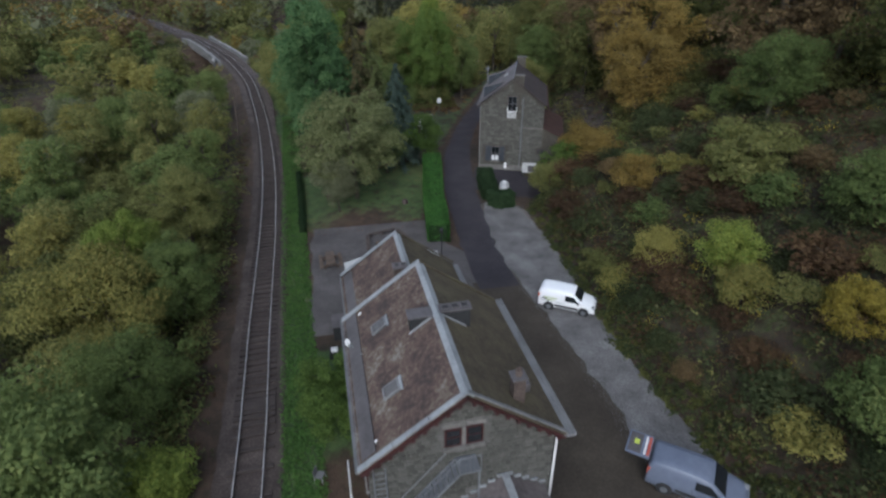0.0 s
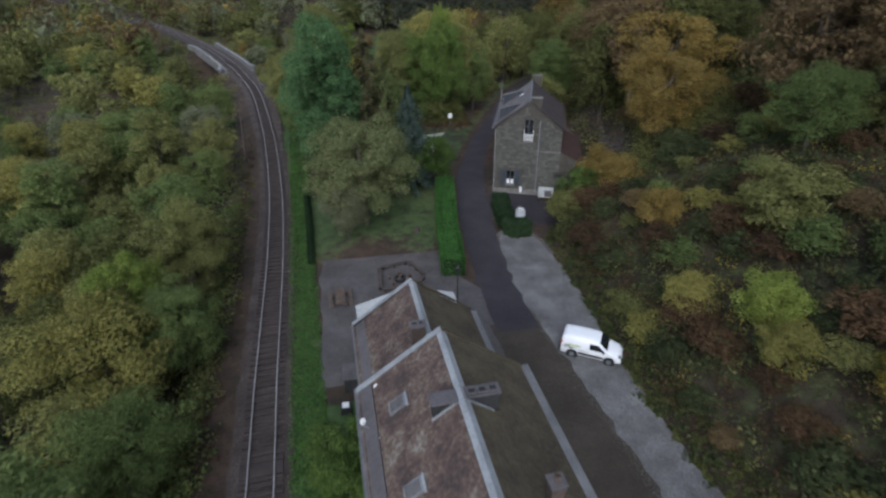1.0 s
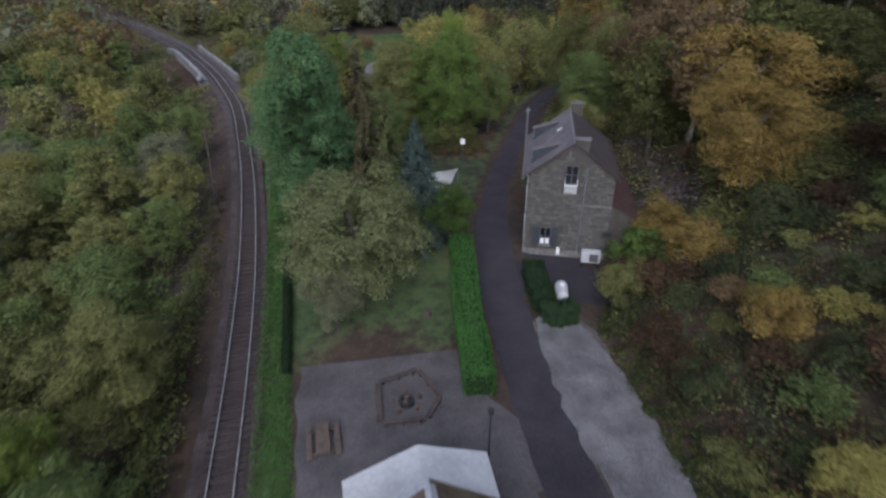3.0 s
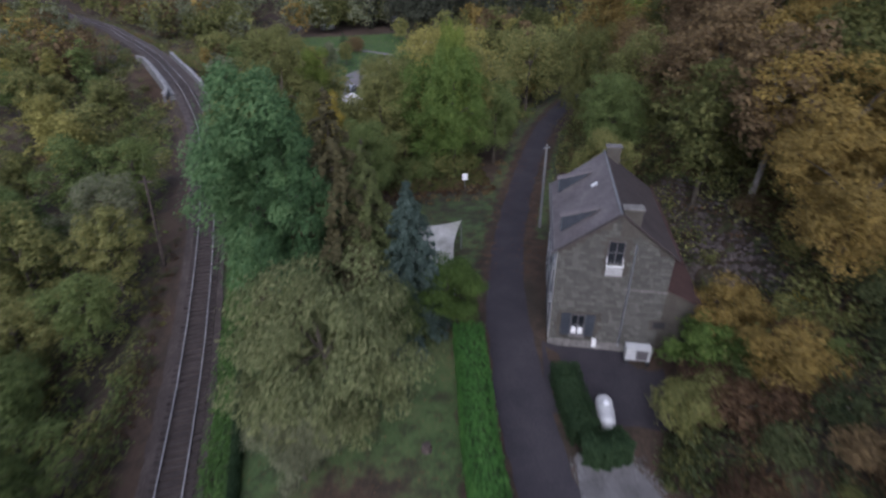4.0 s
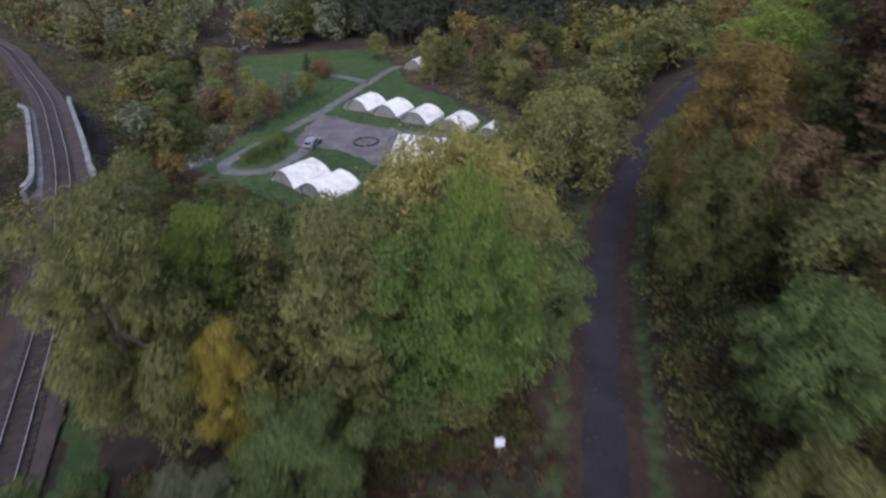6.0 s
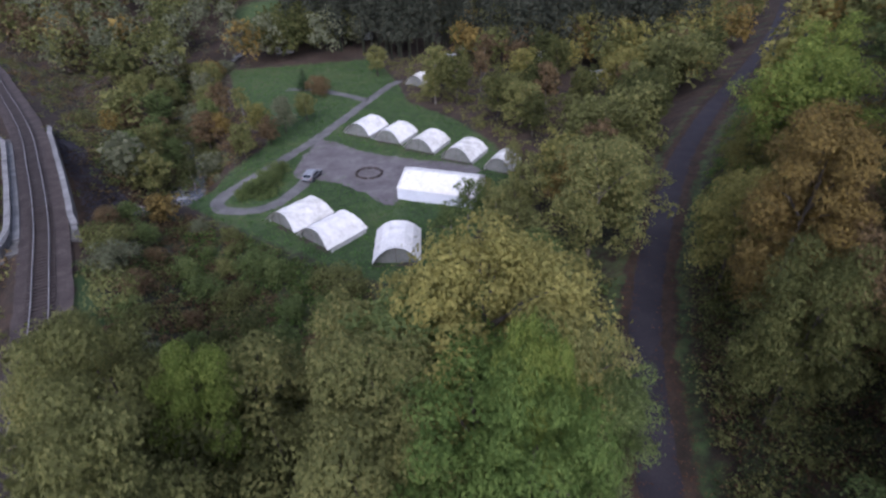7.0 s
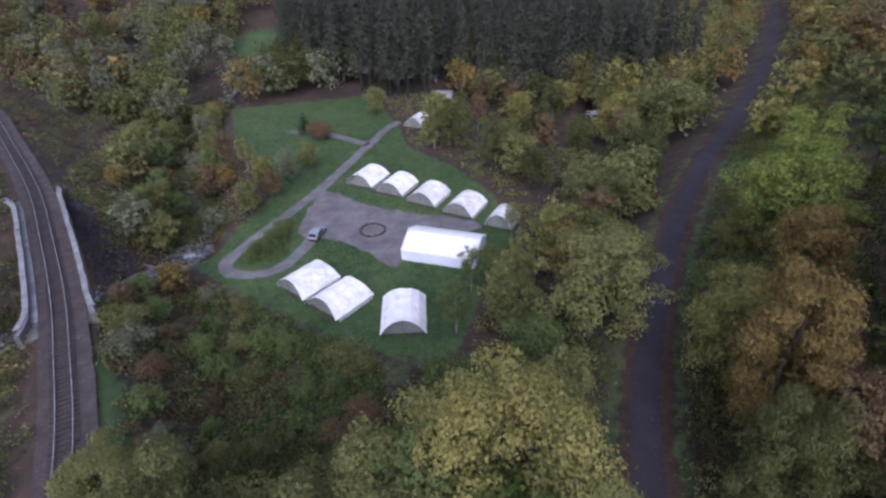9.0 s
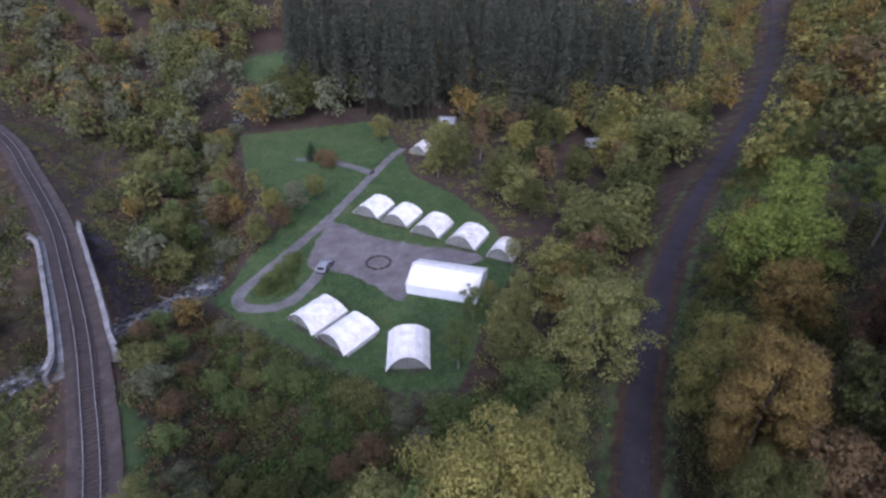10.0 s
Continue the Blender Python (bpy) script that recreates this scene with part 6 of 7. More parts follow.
for k in range(5):
    a = k * 1.2566 + 0.3
    st = thing("stool", pose(4.75 + 1.0 * math.cos(a), 45.7 + 0.9 * math.sin(a), hz(4.75, 45.7)), "short sawn log stool by the fire bowl", "stool", "stools round the fire bowl")
    part("seat", rod_bm((0, 0, -0.02), (0, 0, 0.4), 0.17, 0.16, 10), WOOD, st)

table = thing("picnic_table", pose(-0.75, 43.35, hz(-0.75, 43.3), 0, 0, 2), "brown wooden picnic table with two benches on gravel", "picnic table")
for k in range(5):
    part("board", box_bm(-0.4 + 0.16 * k, -1.2, 0.72, -0.26 + 0.16 * k, 1.2, 0.76, 0.008), WOOD, table)
for sx in (-1, 1):
    for k in range(2):
        xx = sx * (0.78 + 0.16 * k)
        part("bench_board", box_bm(xx - 0.07, -1.25, 0.42, xx + 0.07, 1.25, 0.46, 0.008), WOOD, table)
for yy in (-0.8, 0.8):
    part("beam", box_bm(-0.98, yy - 0.04, 0.36, 0.98, yy + 0.04, 0.42), WOOD, table)
    for sx in (-1, 1):
        part("leg", rod_bm((sx * 0.3, yy, 0.72), (sx * 0.62, yy, -0.02), 0.05), WOOD, table)
lamp = thing("street_lamp", pose(8.9, 40.4, hz(8.9, 40.4)), "thin dark lamp post beside the terrace", "street lamp")
part("pole", rod_bm((0, 0, -0.1), (0, 0, 3.6), 0.06, 0.045), BLACK, lamp)
part("head", box_bm(-0.14, -0.14, 3.6, 0.14, 0.14, 3.95, 0.04), BLACK, lamp)
part("roof", rod_bm((0, 0, 3.95), (0, 0, 4.12), 0.2, 0.03, 8), BLACK, lamp)
cab = thing("cabinet", pose(-0.55, 33.0, hz(-0.5, 33)), "dark grey outdoor cabinet against the station's wing", "cabinet")
part("body", box_bm(-0.45, -0.8, 0, 0.45, 0.8, 1.15, 0.03), BLACK, cab)
part("lid", box_bm(-0.5, -0.85, 1.15, 0.5, 0.85, 1.22, 0.02), LEAD_DARK, cab)
binn = thing("planter", pose(-1.05, 30.6, hz(-1, 30.6)), "dark planter box with a white tray", "planter")
part("box", box_bm(-0.35, -0.4, 0, 0.35, 0.4, 0.5, 0.02), BLACK, binn)
part("tray", box_bm(-0.22, -0.25, 0.5, 0.24, 0.22, 0.56, 0.02), WHITE, binn)
logb = thing("log_bench", pose(-0.1, 57.4, hz(-0.1, 57.4), 0, 0, 25), "weathered split-log bench on the lawn", "bench")
part("seat", box_bm(-0.25, -0.9, 0.36, 0.25, 0.9, 0.46, 0.03), WOOD, logb)
for yy in (-0.6, 0.6):
    part("leg", rod_bm((0, yy, -0.05), (0, yy, 0.36), 0.13, 0.12, 9), WOOD, logb)
stump = thing("tree_stump", pose(7.9, 54.7, hz(7.9, 54.7)), "dark sawn tree stump on the lawn", "stump")
part("wood", rod_bm((0, 0, -0.1), (0, 0, 0.45), 0.36, 0.28, 12), WOOD_DARK, stump)

sign = thing("sign", pose(19.45, 89.3, hz(19.45, 89.3), 0, 0, -12), "white notice board on a slim post at the lawn's end", "sign")
part("post", rod_bm((0, 0, -0.2), (0, 0, 1.5), 0.04), STEEL, sign)
part("board", box_bm(-0.3, -0.06, 1.15, 0.3, -0.035, 1.95, 0.01), WHITE, sign)
pole = thing("power_pole", pose(24.4, 78.2, hz(24.4, 78.2)), "pale concrete power pole beside the lane", "pole")
part("shaft", rod_bm((0, 0, -0.5), (0, 0, 8.9), 0.15, 0.09, 10), LEAD_MID, pole)
part("bracket", box_bm(-0.35, -0.05, 8.5, 0.35, 0.05, 8.6, 0.01), STEEL, pole)
tele = thing("telegraph_pole", pose(-12.3, 81.5, hz(-12.3, 81.5), 0, 4, 0), "old dark wooden telegraph pole by the railway", "pole")
part("shaft", rod_bm((0, 0, -0.5), (0, 0, 9.2), 0.15, 0.1, 8), WOOD_DARK, tele)
part("crossarm", box_bm(-0.6, -0.05, 8.6, 0.6, 0.05, 8.72, 0.01), WOOD_DARK, tele)
shade = thing("shade_sail", Matrix(), "large white shade sail stretched between posts on the upper lawn", "shade sail")
SC = [(10.45, 77.9, 3.45), (15.6, 76.2, 3.95), (13.1, 68.6, 3.6), (9.4, 69.6, 3.3)]
part("cloth", sail_bm(SC, 14, 0.5), CANVAS, shade, "taut white cloth with hollow edges")
for p in SC:
    part("post", rod_bm((p[0], p[1], 0.5), (p[0], p[1], p[2] + 0.1), 0.05), STEEL, shade)

# ---- bridge over the river ----
bridge = thing("railway_bridge", Matrix(), "old railway bridge with pale stone parapets over the river", "bridge", kind="structure")
bl = rail_line[(rail_line[:, 1] > 139.6) & (rail_line[:, 1] < 181)][::3]


def along_bm(line, off0, off1, zlo, zhi, wob=0.0, flare=0.0):
    """A bar along a line between two offsets; flare bends its ends outwards."""
    d = np.gradient(line, axis=0)
    d /= np.linalg.norm(d, axis=1)[:, None]
    nn = np.stack([d[:, 1], -d[:, 0]], 1)
    run = np.concatenate([[0], np.cumsum(np.linalg.norm(np.diff(line, axis=0), axis=1))])
    end = np.minimum(run, run[-1] - run)
    rows = []
    for i, (p, q) in enumerate(zip(line, nn)):
        z = float(rail_z(p[1]))
        j = wob * noise.noise((i * 0.9, off0, 0))
        f = flare * max(0.0, 1 - end[i] / 4.0) ** 2
        rows.append([(p[0] + q[0] * (o + j * 0.6 + f), p[1] + q[1] * (o + j * 0.6 + f), z + h + (j if h > 0 else 0)) for o, h in ((off0, zlo), (off1, zlo), (off1, zhi), (off0, zhi))])
    faces = [rows[0][::-1], rows[-1]]
    for a, b in zip(rows[:-1], rows[1:]):
        faces += [[a[k], a[(k + 1) % 4], b[(k + 1) % 4], b[k]] for k in range(4)]
    return poly_bm(faces)


part("deck", along_bm(bl, -3.5, 3.5, -1.3, -0.3), STONE, bridge, "stone bridge deck")
part("walkway", along_bm(bl[2:-2], -2.9, -2.2, -0.3, 0.02, 0.1), CONCRETE, bridge, "pale worn walkway beside the track")
for o, f in ((-3.4, -0.9), (2.9, 0.4)):
    par = part("parapet", along_bm(bl, o, o + 0.5, -1.2, 0.7, 0.2, f), PARAPET, bridge, "grey weathered rubble parapet")
    part("coping", along_bm(bl[1:-1], o - 0.07, o + 0.57, 0.72, 0.84, 0.24, f), CONCRETE, par, "pale uneven coping stones")
for yy in (142.5, 178.5):
    k = int(np.argmin(np.abs(rail_line[:, 1] - yy)))
    q = rail_line[k + 1] - rail_line[k]
    part("abutment", box_bm(-3.5, -2.2, -11, 3.5, 2.2, float(rail_z(yy)) - 0.9, 0.1), STONE, bridge, "stone abutment", pose(rail_line[k][0], rail_line[k][1], 0, 0, 0, math.degrees(math.atan2(q[1], q[0])) - 90))
fallen = thing("fallen_trunk", Matrix(), "pale fallen tree trunk lying across the river bank", "log")
part("wood", rod_bm((-17.8, 168.9, hz(-17.8, 168.9) + 0.25), (-12.9, 164.6, -8.45), 0.2, 0.13, 9), BARK_PALE, fallen)
rocks = np.random.default_rng(81)
for k in range(9):
    rb = bmesh.new()
    bmesh.ops.create_icosphere(rb, subdivisions=2, radius=1)
    for v in rb.verts:
        v.co *= 1 + 0.3 * noise.noise(v.co * 1.4 + Vector((k, 0, 0)))
    x, y = -21 + 1.1 * k + rocks.uniform(-1.5, 1.5), 160.8 + 0.9 * k + rocks.uniform(-2.5, 2.5)
    s = rocks.uniform(0.4, 1.0)
    r = thing("boulder", Matrix.LocRotScale((x, y, -8.9), Euler((0, 0, k)), (s * 1.3, s, s * 0.6)), "pale grey boulder in the river shallows", "boulder", "boulders in the river")
    part("stone", rb, STONE, r)

def pebbles(name, x, y, z, size, rng, mat, label, category):
    """Many loose stones: flat little pyramids lying about."""
    n = len(x)
    a = rng.uniform(0, 6.283, n)
    s = size * rng.uniform(0.5, 1.5, n)
    ring = [np.stack([x + s * k * np.cos(a + q), y + s * np.sin(a + q), z - 0.03], 1) for q, k in ((0, 1.3), (1.57, 1.0), (3.14, 1.2), (4.71, 1.1))]
    top = np.stack([x + 0.3 * s * np.cos(a * 3), y + 0.3 * s * np.sin(a * 3), z + 0.55 * s], 1)
    verts = np.concatenate(ring + [top])
    k = np.arange(n)
    faces = np.concatenate([np.stack([k + n * p, k + n * ((p + 1) % 4), k + 4 * n], 1) for p in range(4)])
    tagged(new(name, make_mesh(name, verts.tolist(), faces.tolist(), [mat])), label, category, kind="stuff")


peb = np.random.default_rng(82)
y = peb.uniform(4, 52, 9000)
edge = np.where(peb.random(9000) < 0.5, -1, 1)
x = np.interp(y, grav_y, grav_line[:, 0]) + edge * (np.interp(y, grav_y, grav_half) + peb.normal(size=9000) * 0.3)
pebbles("gravel_stones", x, y, height(x, y) + 0.05, 0.045, peb, GRAVEL, "loose grey gravel along the strip's edges", "gravel")
x, y = peb.uniform(-40, -5, 2600), peb.uniform(146, 182, 2600)
ok = np.abs(line_dist(x, y, RIVER) + 1.2 * np.sin(y * 0.7)) < 4.2 * peb.random(2600) ** 0.5
x, y = x[ok], y[ok]
pebbles("river_stones", x, y, np.maximum(height(x, y), -8.75), 0.3, peb, STONE, "grey stones and rubble in the river shallows", "stones")

x, y = peb.uniform(29, 42, 9000), peb.uniform(57, 77, 9000)
ok = (line_dist(x, y, TOE) > 0.4) & (line_dist(x, y, TOE) < 6.8) & (peb.random(9000) < 0.2)
x, y = x[ok], y[ok]
pebbles("bank_rocks", x, y, height(x, y) + 0.02, 0.25, peb, ROCK, "grey broken rock on the bare bank behind the house", "rocks")

x, y = peb.uniform(-31, -17, 5200), peb.uniform(163, 184, 5200)
ok = (line_dist(x, y, RAILWAY) > 3.8) & (line_dist(x, y, RAILWAY) < 12 - 0.3 * (y - 163)) & (np.abs(line_dist(x, y, RIVER)) > 3.0)
x, y = x[ok], y[ok]
pebbles("scree", x, y, height(x, y) + 0.03, 0.22, peb, SCREE, "dark slate scree on the river bank beside the bridge", "scree")

# ---- tents ----
TENT = None


def tent(x, y, turn, w, d):
    global TENT
    m = Matrix.LocRotScale((x, y, hz(x, y) - 0.03), Euler((0, 0, radians(turn))), (w / 6.2, d / 6.5, 1))
    if TENT is not None:
        return copy_thing(TENT, m)
    ob = thing("tent", Matrix(), "white barrel-roofed canvas tent pitched on grass", "tent", "tents of the camp")
    w, d, n, rows = 6.2, 6.5, 18, 24
    hoops = (0.0, 0.33, 0.67, 1.0)

    def arch(a, lift=0.0):
        """The canvas runs in six nearly flat strips over the hoops."""
        e = a * 6
        lo = min(5, int(e))
        za, zb = (1 - abs(2 * q / 6 - 1) ** 2.3 for q in (lo, lo + 1))
        return (a - 0.5) * w, 0.72 + lift + 1.9 * (za + (zb - za) * (e - lo))
    verts, faces = [], []
    for j in range(rows + 1):
        v = j / rows
        slack = min(abs(v - h) for h in hoops) * 3        # 0 on a hoop, about a half between two
        for i in range(n + 1):
            u = 2 * i / n - 1
            xx, zz = arch(i / n)
            zz -= 0.34 * slack * (1 - 0.55 * abs(u)) - 0.05 * noise.noise((xx * 1.1, v * 9, 2))
            zz += 0.16 * slack * abs(u) ** 6
            hem = 0.6 * (1 - abs(u) ** 1.6)               # hollow hems, corners drawn out
            yy = -0.55 + hem + (d + 0.9 - 2 * hem) * v
            verts.append((xx * (1 - 0.035 * slack * abs(u) ** 4), yy, zz - 0.22 * max(0, v - 0.8)))
    for j in range(rows):
        for i in range(n):
            k = j * (n + 1) + i
            faces.append((k, k + 1, k + n + 2, k + n + 1))
    me = make_mesh("roof", verts, faces, [CANVAS])
    b = bmesh.new()
    b.from_mesh(me)
    bmesh.ops.solidify(b, geom=b.faces[:], thickness=0.02)
    b.to_mesh(me)
    b.free()
    part_of("roof", me, ob, "taut white canvas roof with hollow hems")
    for xx in (-w / 2 + 0.05, w / 2 - 0.05):
        part("side_wall", box_bm(xx - 0.015, 0.1, 0, xx + 0.015, d, 0.76), CANVAS_GREY, ob, "grey-white side wall")
    outline = [arch(i / n, -0.06) for i in range(n + 1)]
    # front wall and flap colour carries the shade under the canvas arch
    part("front_wall", prism_bm([(-w / 2 + 0.1, 0.0)] + [(x * 0.97, z) for x, z in outline] + [(w / 2 - 0.1, 0.0)], 0.45, 0.48), TENT_DARK, ob, "grey-green front wall with the arch's shade in its colour")
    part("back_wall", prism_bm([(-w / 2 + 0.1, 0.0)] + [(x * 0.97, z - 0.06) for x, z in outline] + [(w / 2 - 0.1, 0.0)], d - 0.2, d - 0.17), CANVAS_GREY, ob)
    part("door_flap", box_bm(-0.55, 0.42, 0.02, 0.55, 0.449, 1.85, 0.005), TENT_DARK, ob, "door flap")
    for xx in (-w / 2 + 0.08, 0, w / 2 - 0.08):
        part("pole", rod_bm((xx, -0.25, 0), (xx, -0.25, arch((xx / w) + 0.5)[1] - 0.05), 0.03), WOOD, ob)
    part("platform", box_bm(-w / 2 + 0.05, -0.3, -0.1, w / 2 - 0.05, d, 0.04), WOOD_DARK, ob, "dark wooden floor deck")
    TENT = ob
    FIRST.append((ob, m))
    return ob


for x, y, turn, w, d in ((21.5, 181.3, -42, 6.3, 6.6), (26.5, 175.8, -42, 6.2, 6.4), (31.3, 169.7, -43, 6.3, 6.4), (36.6, 163.4, -44, 6.2, 6.4),
                         (6.2, 148.3, -54, 6.5, 6.6), (10.2, 142.4, -54, 6.5, 6.6), (19.9, 134.6, -14, 6.2, 7.4), (41.9, 157.0, -42, 5.0, 5.0), (40.2, 211.5, -40, 5.4, 5.6)):
    tent(x, y, turn, w, d)
marquee = thing("marquee", pose(28.75, 149.2, hz(28, 150) - 0.05, 0, 0, -32.7), "large white marquee with straight walls and a ridged roof", "marquee")
for n, b in (("wall", (-6, 0, 0, 6, 0.05, 2.0)), ("wall", (-6, 7.95, 0, 6, 8, 2.0))):
    part(n, box_bm(*b), CANVAS_WALL, marquee, "white side wall with a pale blue hem")
for x0 in (-6, 5.95):
    part("end_wall", poly_bm([[(x0 + q, 0.06, 0), (x0 + q, 7.94, 0), (x0 + q, 7.94, 2.0), (x0 + q, 4, 3.6), (x0 + q, 0.06, 2.0)] for q in (0, 0.05)]), CANVAS_WALL, marquee)


def cloth_slope(x0, x1, ya, za, yb, zb, n=24):
    verts, faces = [], []
    for i in range(n + 1):
        for j in range(7):
            u, v = i / n, j / 6
            sagz = 0.12 * abs(math.sin(u * math.pi * 4)) * math.sin(v * math.pi)
            verts.append((x0 + (x1 - x0) * u, ya + (yb - ya) * v, za + (zb - za) * v - 0.1 + sagz))
    for i in range(n):
        for j in range(6):
            k = i * 7 + j
            faces.append((k, k + 7, k + 8, k + 1))
    me = make_mesh("roof", verts, faces, [CANVAS], True)
    b = bmesh.new()
    b.from_mesh(me)
    bmesh.ops.recalc_face_normals(b, faces=b.faces)
    bmesh.ops.solidify(b, geom=b.faces[:], thickness=0.03)
    b.to_mesh(me)
    b.free()
    return me


part_of("roof", cloth_slope(-6.1, 6.1, -0.12, 2.05, 4.0, 3.85), marquee, "white roof cloth in four bays")
part_of("roof", cloth_slope(-6.1, 6.1, 8.12, 2.05, 4.0, 3.85), marquee, "white roof cloth in four bays")
camp_fire = thing("fire_ring", pose(20.9, 163.0, hz(20.9, 163.0)), "ring of dark log seats round a stone fire place", "fire ring")
for k in range(11):
    a = k * 0.5712
    part("seat_log", rod_bm((2.2 * math.cos(a), 2.2 * math.sin(a), 0.2), (2.2 * math.cos(a + 0.46), 2.2 * math.sin(a + 0.46), 0.2), 0.24, 0.22, 8), WOOD_DARK, camp_fire)
for k in range(9):
    a = k * 0.698
    part("hearth_stone", box_bm(-0.2, -0.15, -0.02, 0.2, 0.15, 0.25, 0.05), STONE, camp_fire, "", pose(0.75 * math.cos(a), 0.75 * math.sin(a), 0, 0, 0, math.degrees(a) + 90))
part("ashes", rod_bm((0, 0, 0), (0, 0, 0.1), 0.6, 0.5, 12), BLACK, camp_fire)
for x, y, a in ((36.5, 268.5, -25), (54.5, 232, -30), (63.5, 241, 10), (81, 225.5, 40), (74.5, 206.6, 15), (86.6, 201.4, -10), (98.5, 216, 20), (10, 258, 5)):
    c = thing("caravan", pose(x, y, hz(x, y), 0, 0, a), "pale caravan half hidden among the spruces", "caravan", "caravans in the spruce stand")
    part("body", box_bm(-2.6, -1.1, 0.45, 2.6, 1.1, 2.5, 0.3), LEAD, c)
    part("window", box_bm(-1.2, -1.12, 1.4, 0.4, -1.095, 2.0, 0.01), GLASS, c)
    for sx in (-0.1, 0.5):
        part("wheel", rod_bm((sx, -1.1, 0.3), (sx, 1.1, 0.3), 0.32, 0.32, 14), BLACK, c)
    part("skirt", box_bm(-2.3, -1.0, -0.3, -1.6, 1.0, 0.45), BLACK, c)

# ---- vehicles ----
def vehicle(name, m, length, wide, tall, paint, label, category, van=True):
    """A van or car standing along x with its nose at +x, lofted from cross-sections."""
    k, t, hw = length / 4.4, tall / 1.82, wide / 2
    ob = thing(name, m, label, category)
    xs = [-2.2, -2.14, -2.0, -1.6, -1.0, -0.4, 0.15, 0.5, 0.85, 1.2, 1.5, 1.85, 2.08, 2.18]
    tops = [1.5, 1.68, 1.78, 1.83, 1.84, 1.83, 1.8, 1.72, 1.45, 1.15, 1.06, 0.97, 0.84, 0.66] if van else [0.95, 1.1, 1.2, 1.5, 1.74, 1.82, 1.8, 1.7, 1.42, 1.14, 1.04, 0.96, 0.84, 0.66]

    def top(x):
        return float(np.interp(x / k, xs, tops)) * t

    def half(x, z):
        """Half width at a height: full to the belt, leaning in above it, drawn in at nose and tail."""
        belt, zt = 1.02 * t, top(x)
        lean = 0.0 if z < belt else 0.13 * (z - belt) / (0.8 * t)
        ends = 0.14 * max(0, (x / k - 1.3) / 0.9) ** 2 + 0.05 * max(0, (-x / k - 1.9) / 0.3) ** 2
        under = 0.05 * max(0, (0.5 * t - z) / (0.2 * t))
        return hw * (1 - lean - ends - under)
    rings = []
    for x0 in xs:
        x = x0 * k
        zt = top(x)
        zs = [0.3 * t, 0.42 * t, 0.6 * t] + [min(zt - 0.07, q * t) + 0.0005 * n for n, q in enumerate((0.85, 1.02, 1.4, 1.72))]
        side = [(half(x, z), z) for z in zs] + [(half(x, zt) - 0.09, zt - 0.01), (half(x, zt) * 0.45, zt + 0.015)]
        rings.append([(x, -y, z) for y, z in side] + [(x, y, z) for y, z in side[::-1]])
    n = len(rings[0])
    faces = [[a[i], a[i + 1], b[i + 1], b[i]] for a, b in zip(rings[:-1], rings[1:]) for i in range(n - 1)]
    faces += [[a[0], b[0], b[-1], a[-1]] for a, b in zip(rings[:-1], rings[1:])] + [rings[0], rings[-1][::-1]]
    body = part("body", poly_bm(faces), paint, ob)
    body.data.polygons.foreach_set("use_smooth", [True] * len(body.data.polygons))

    def glass(pts, lab):
        part("window", poly_bm([pts]), GLASS, ob, lab)
    xa, xb = 0.56 * k, 1.14 * k          # windscreen
    za, zb = top(xa) + 0.03, top(xb) + 0.03
    glass([(xa, -half(xa, za) * 0.88, za), (xb, -half(xb, zb) * 0.92, zb), (xb, half(xb, zb) * 0.92, zb), (xa, half(xa, za) * 0.88, za)], "dark windscreen")
    z0, z1 = 1.06 * t, 1.55 * t

    def side_glass(x0, x1, u0, u1, s):
        glass([(x0, s * (half(x0, z0) + 0.015), z0), (x1, s * (half(x1, z0) + 0.015), z0), (u1, s * (half(u1, z1) + 0.015), z1), (u0, s * (half(u0, z1) + 0.015), z1)], "dark side window")
    for s in (-1, 1):
        side_glass(-0.12 * k, 0.98 * k, -0.12 * k, 0.5 * k, s)
        if not van:
            side_glass(-1.6 * k, -0.2 * k, -1.1 * k, -0.2 * k, s)
        part("side_moulding", box_bm(-0.88 * k, s * hw - 0.03, 0.46 * t, 0.9 * k, s * hw + 0.035, 0.64 * t, 0.012), BLACK, ob, "black side moulding")
        part("door_seam", box_bm(-0.2 * k, s * (half(-0.2 * k, 0.9 * t)) - 0.01, 0.66 * t, -0.18 * k, s * half(-0.2 * k, 0.9 * t) + 0.006, 1.0 * t), BLACK, ob)
        part("mirror", box_bm(0.82 * k, s * (hw + 0.1) - 0.1, 1.05 * t, 0.98 * k, s * (hw + 0.1) + 0.1, 1.22 * t, 0.03), BLACK if van else paint, ob)
        part("headlight", box_bm(1.88 * k, s * hw * 0.72 - 0.15, 0.72 * t, 2.13 * k, s * hw * 0.72 + 0.12, 0.92 * t, 0.03), PALEGLASS, ob, "clear headlight")
        part("tail_light", box_bm(-2.23 * k, s * hw * 0.86 - 0.08, 0.95 * t, -2.1 * k, s * hw * 0.86 + 0.07, 1.4 * t if van else 1.1 * t, 0.02), TAIL, ob, "red tail light")
        for xw in (-1.33 * k, 1.36 * k):
            part("wheel_arch", rod_bm((xw, s * (hw - 0.25), 0.36), (xw, s * (hw + 0.012), 0.36), 0.42, 0.42, 22), BLACK, ob, "black wheel arch")
            wh = part("wheel", rod_bm((xw, s * (hw - 0.2), 0.33), (xw, s * (hw + 0.03), 0.33), 0.34, 0.33, 20), BLACK, ob, "black tyre")
            part("rim", rod_bm((xw, s * (hw + 0.025), 0.33), (xw, s * (hw + 0.045), 0.33), 0.2, 0.19, 12), STEEL, wh)
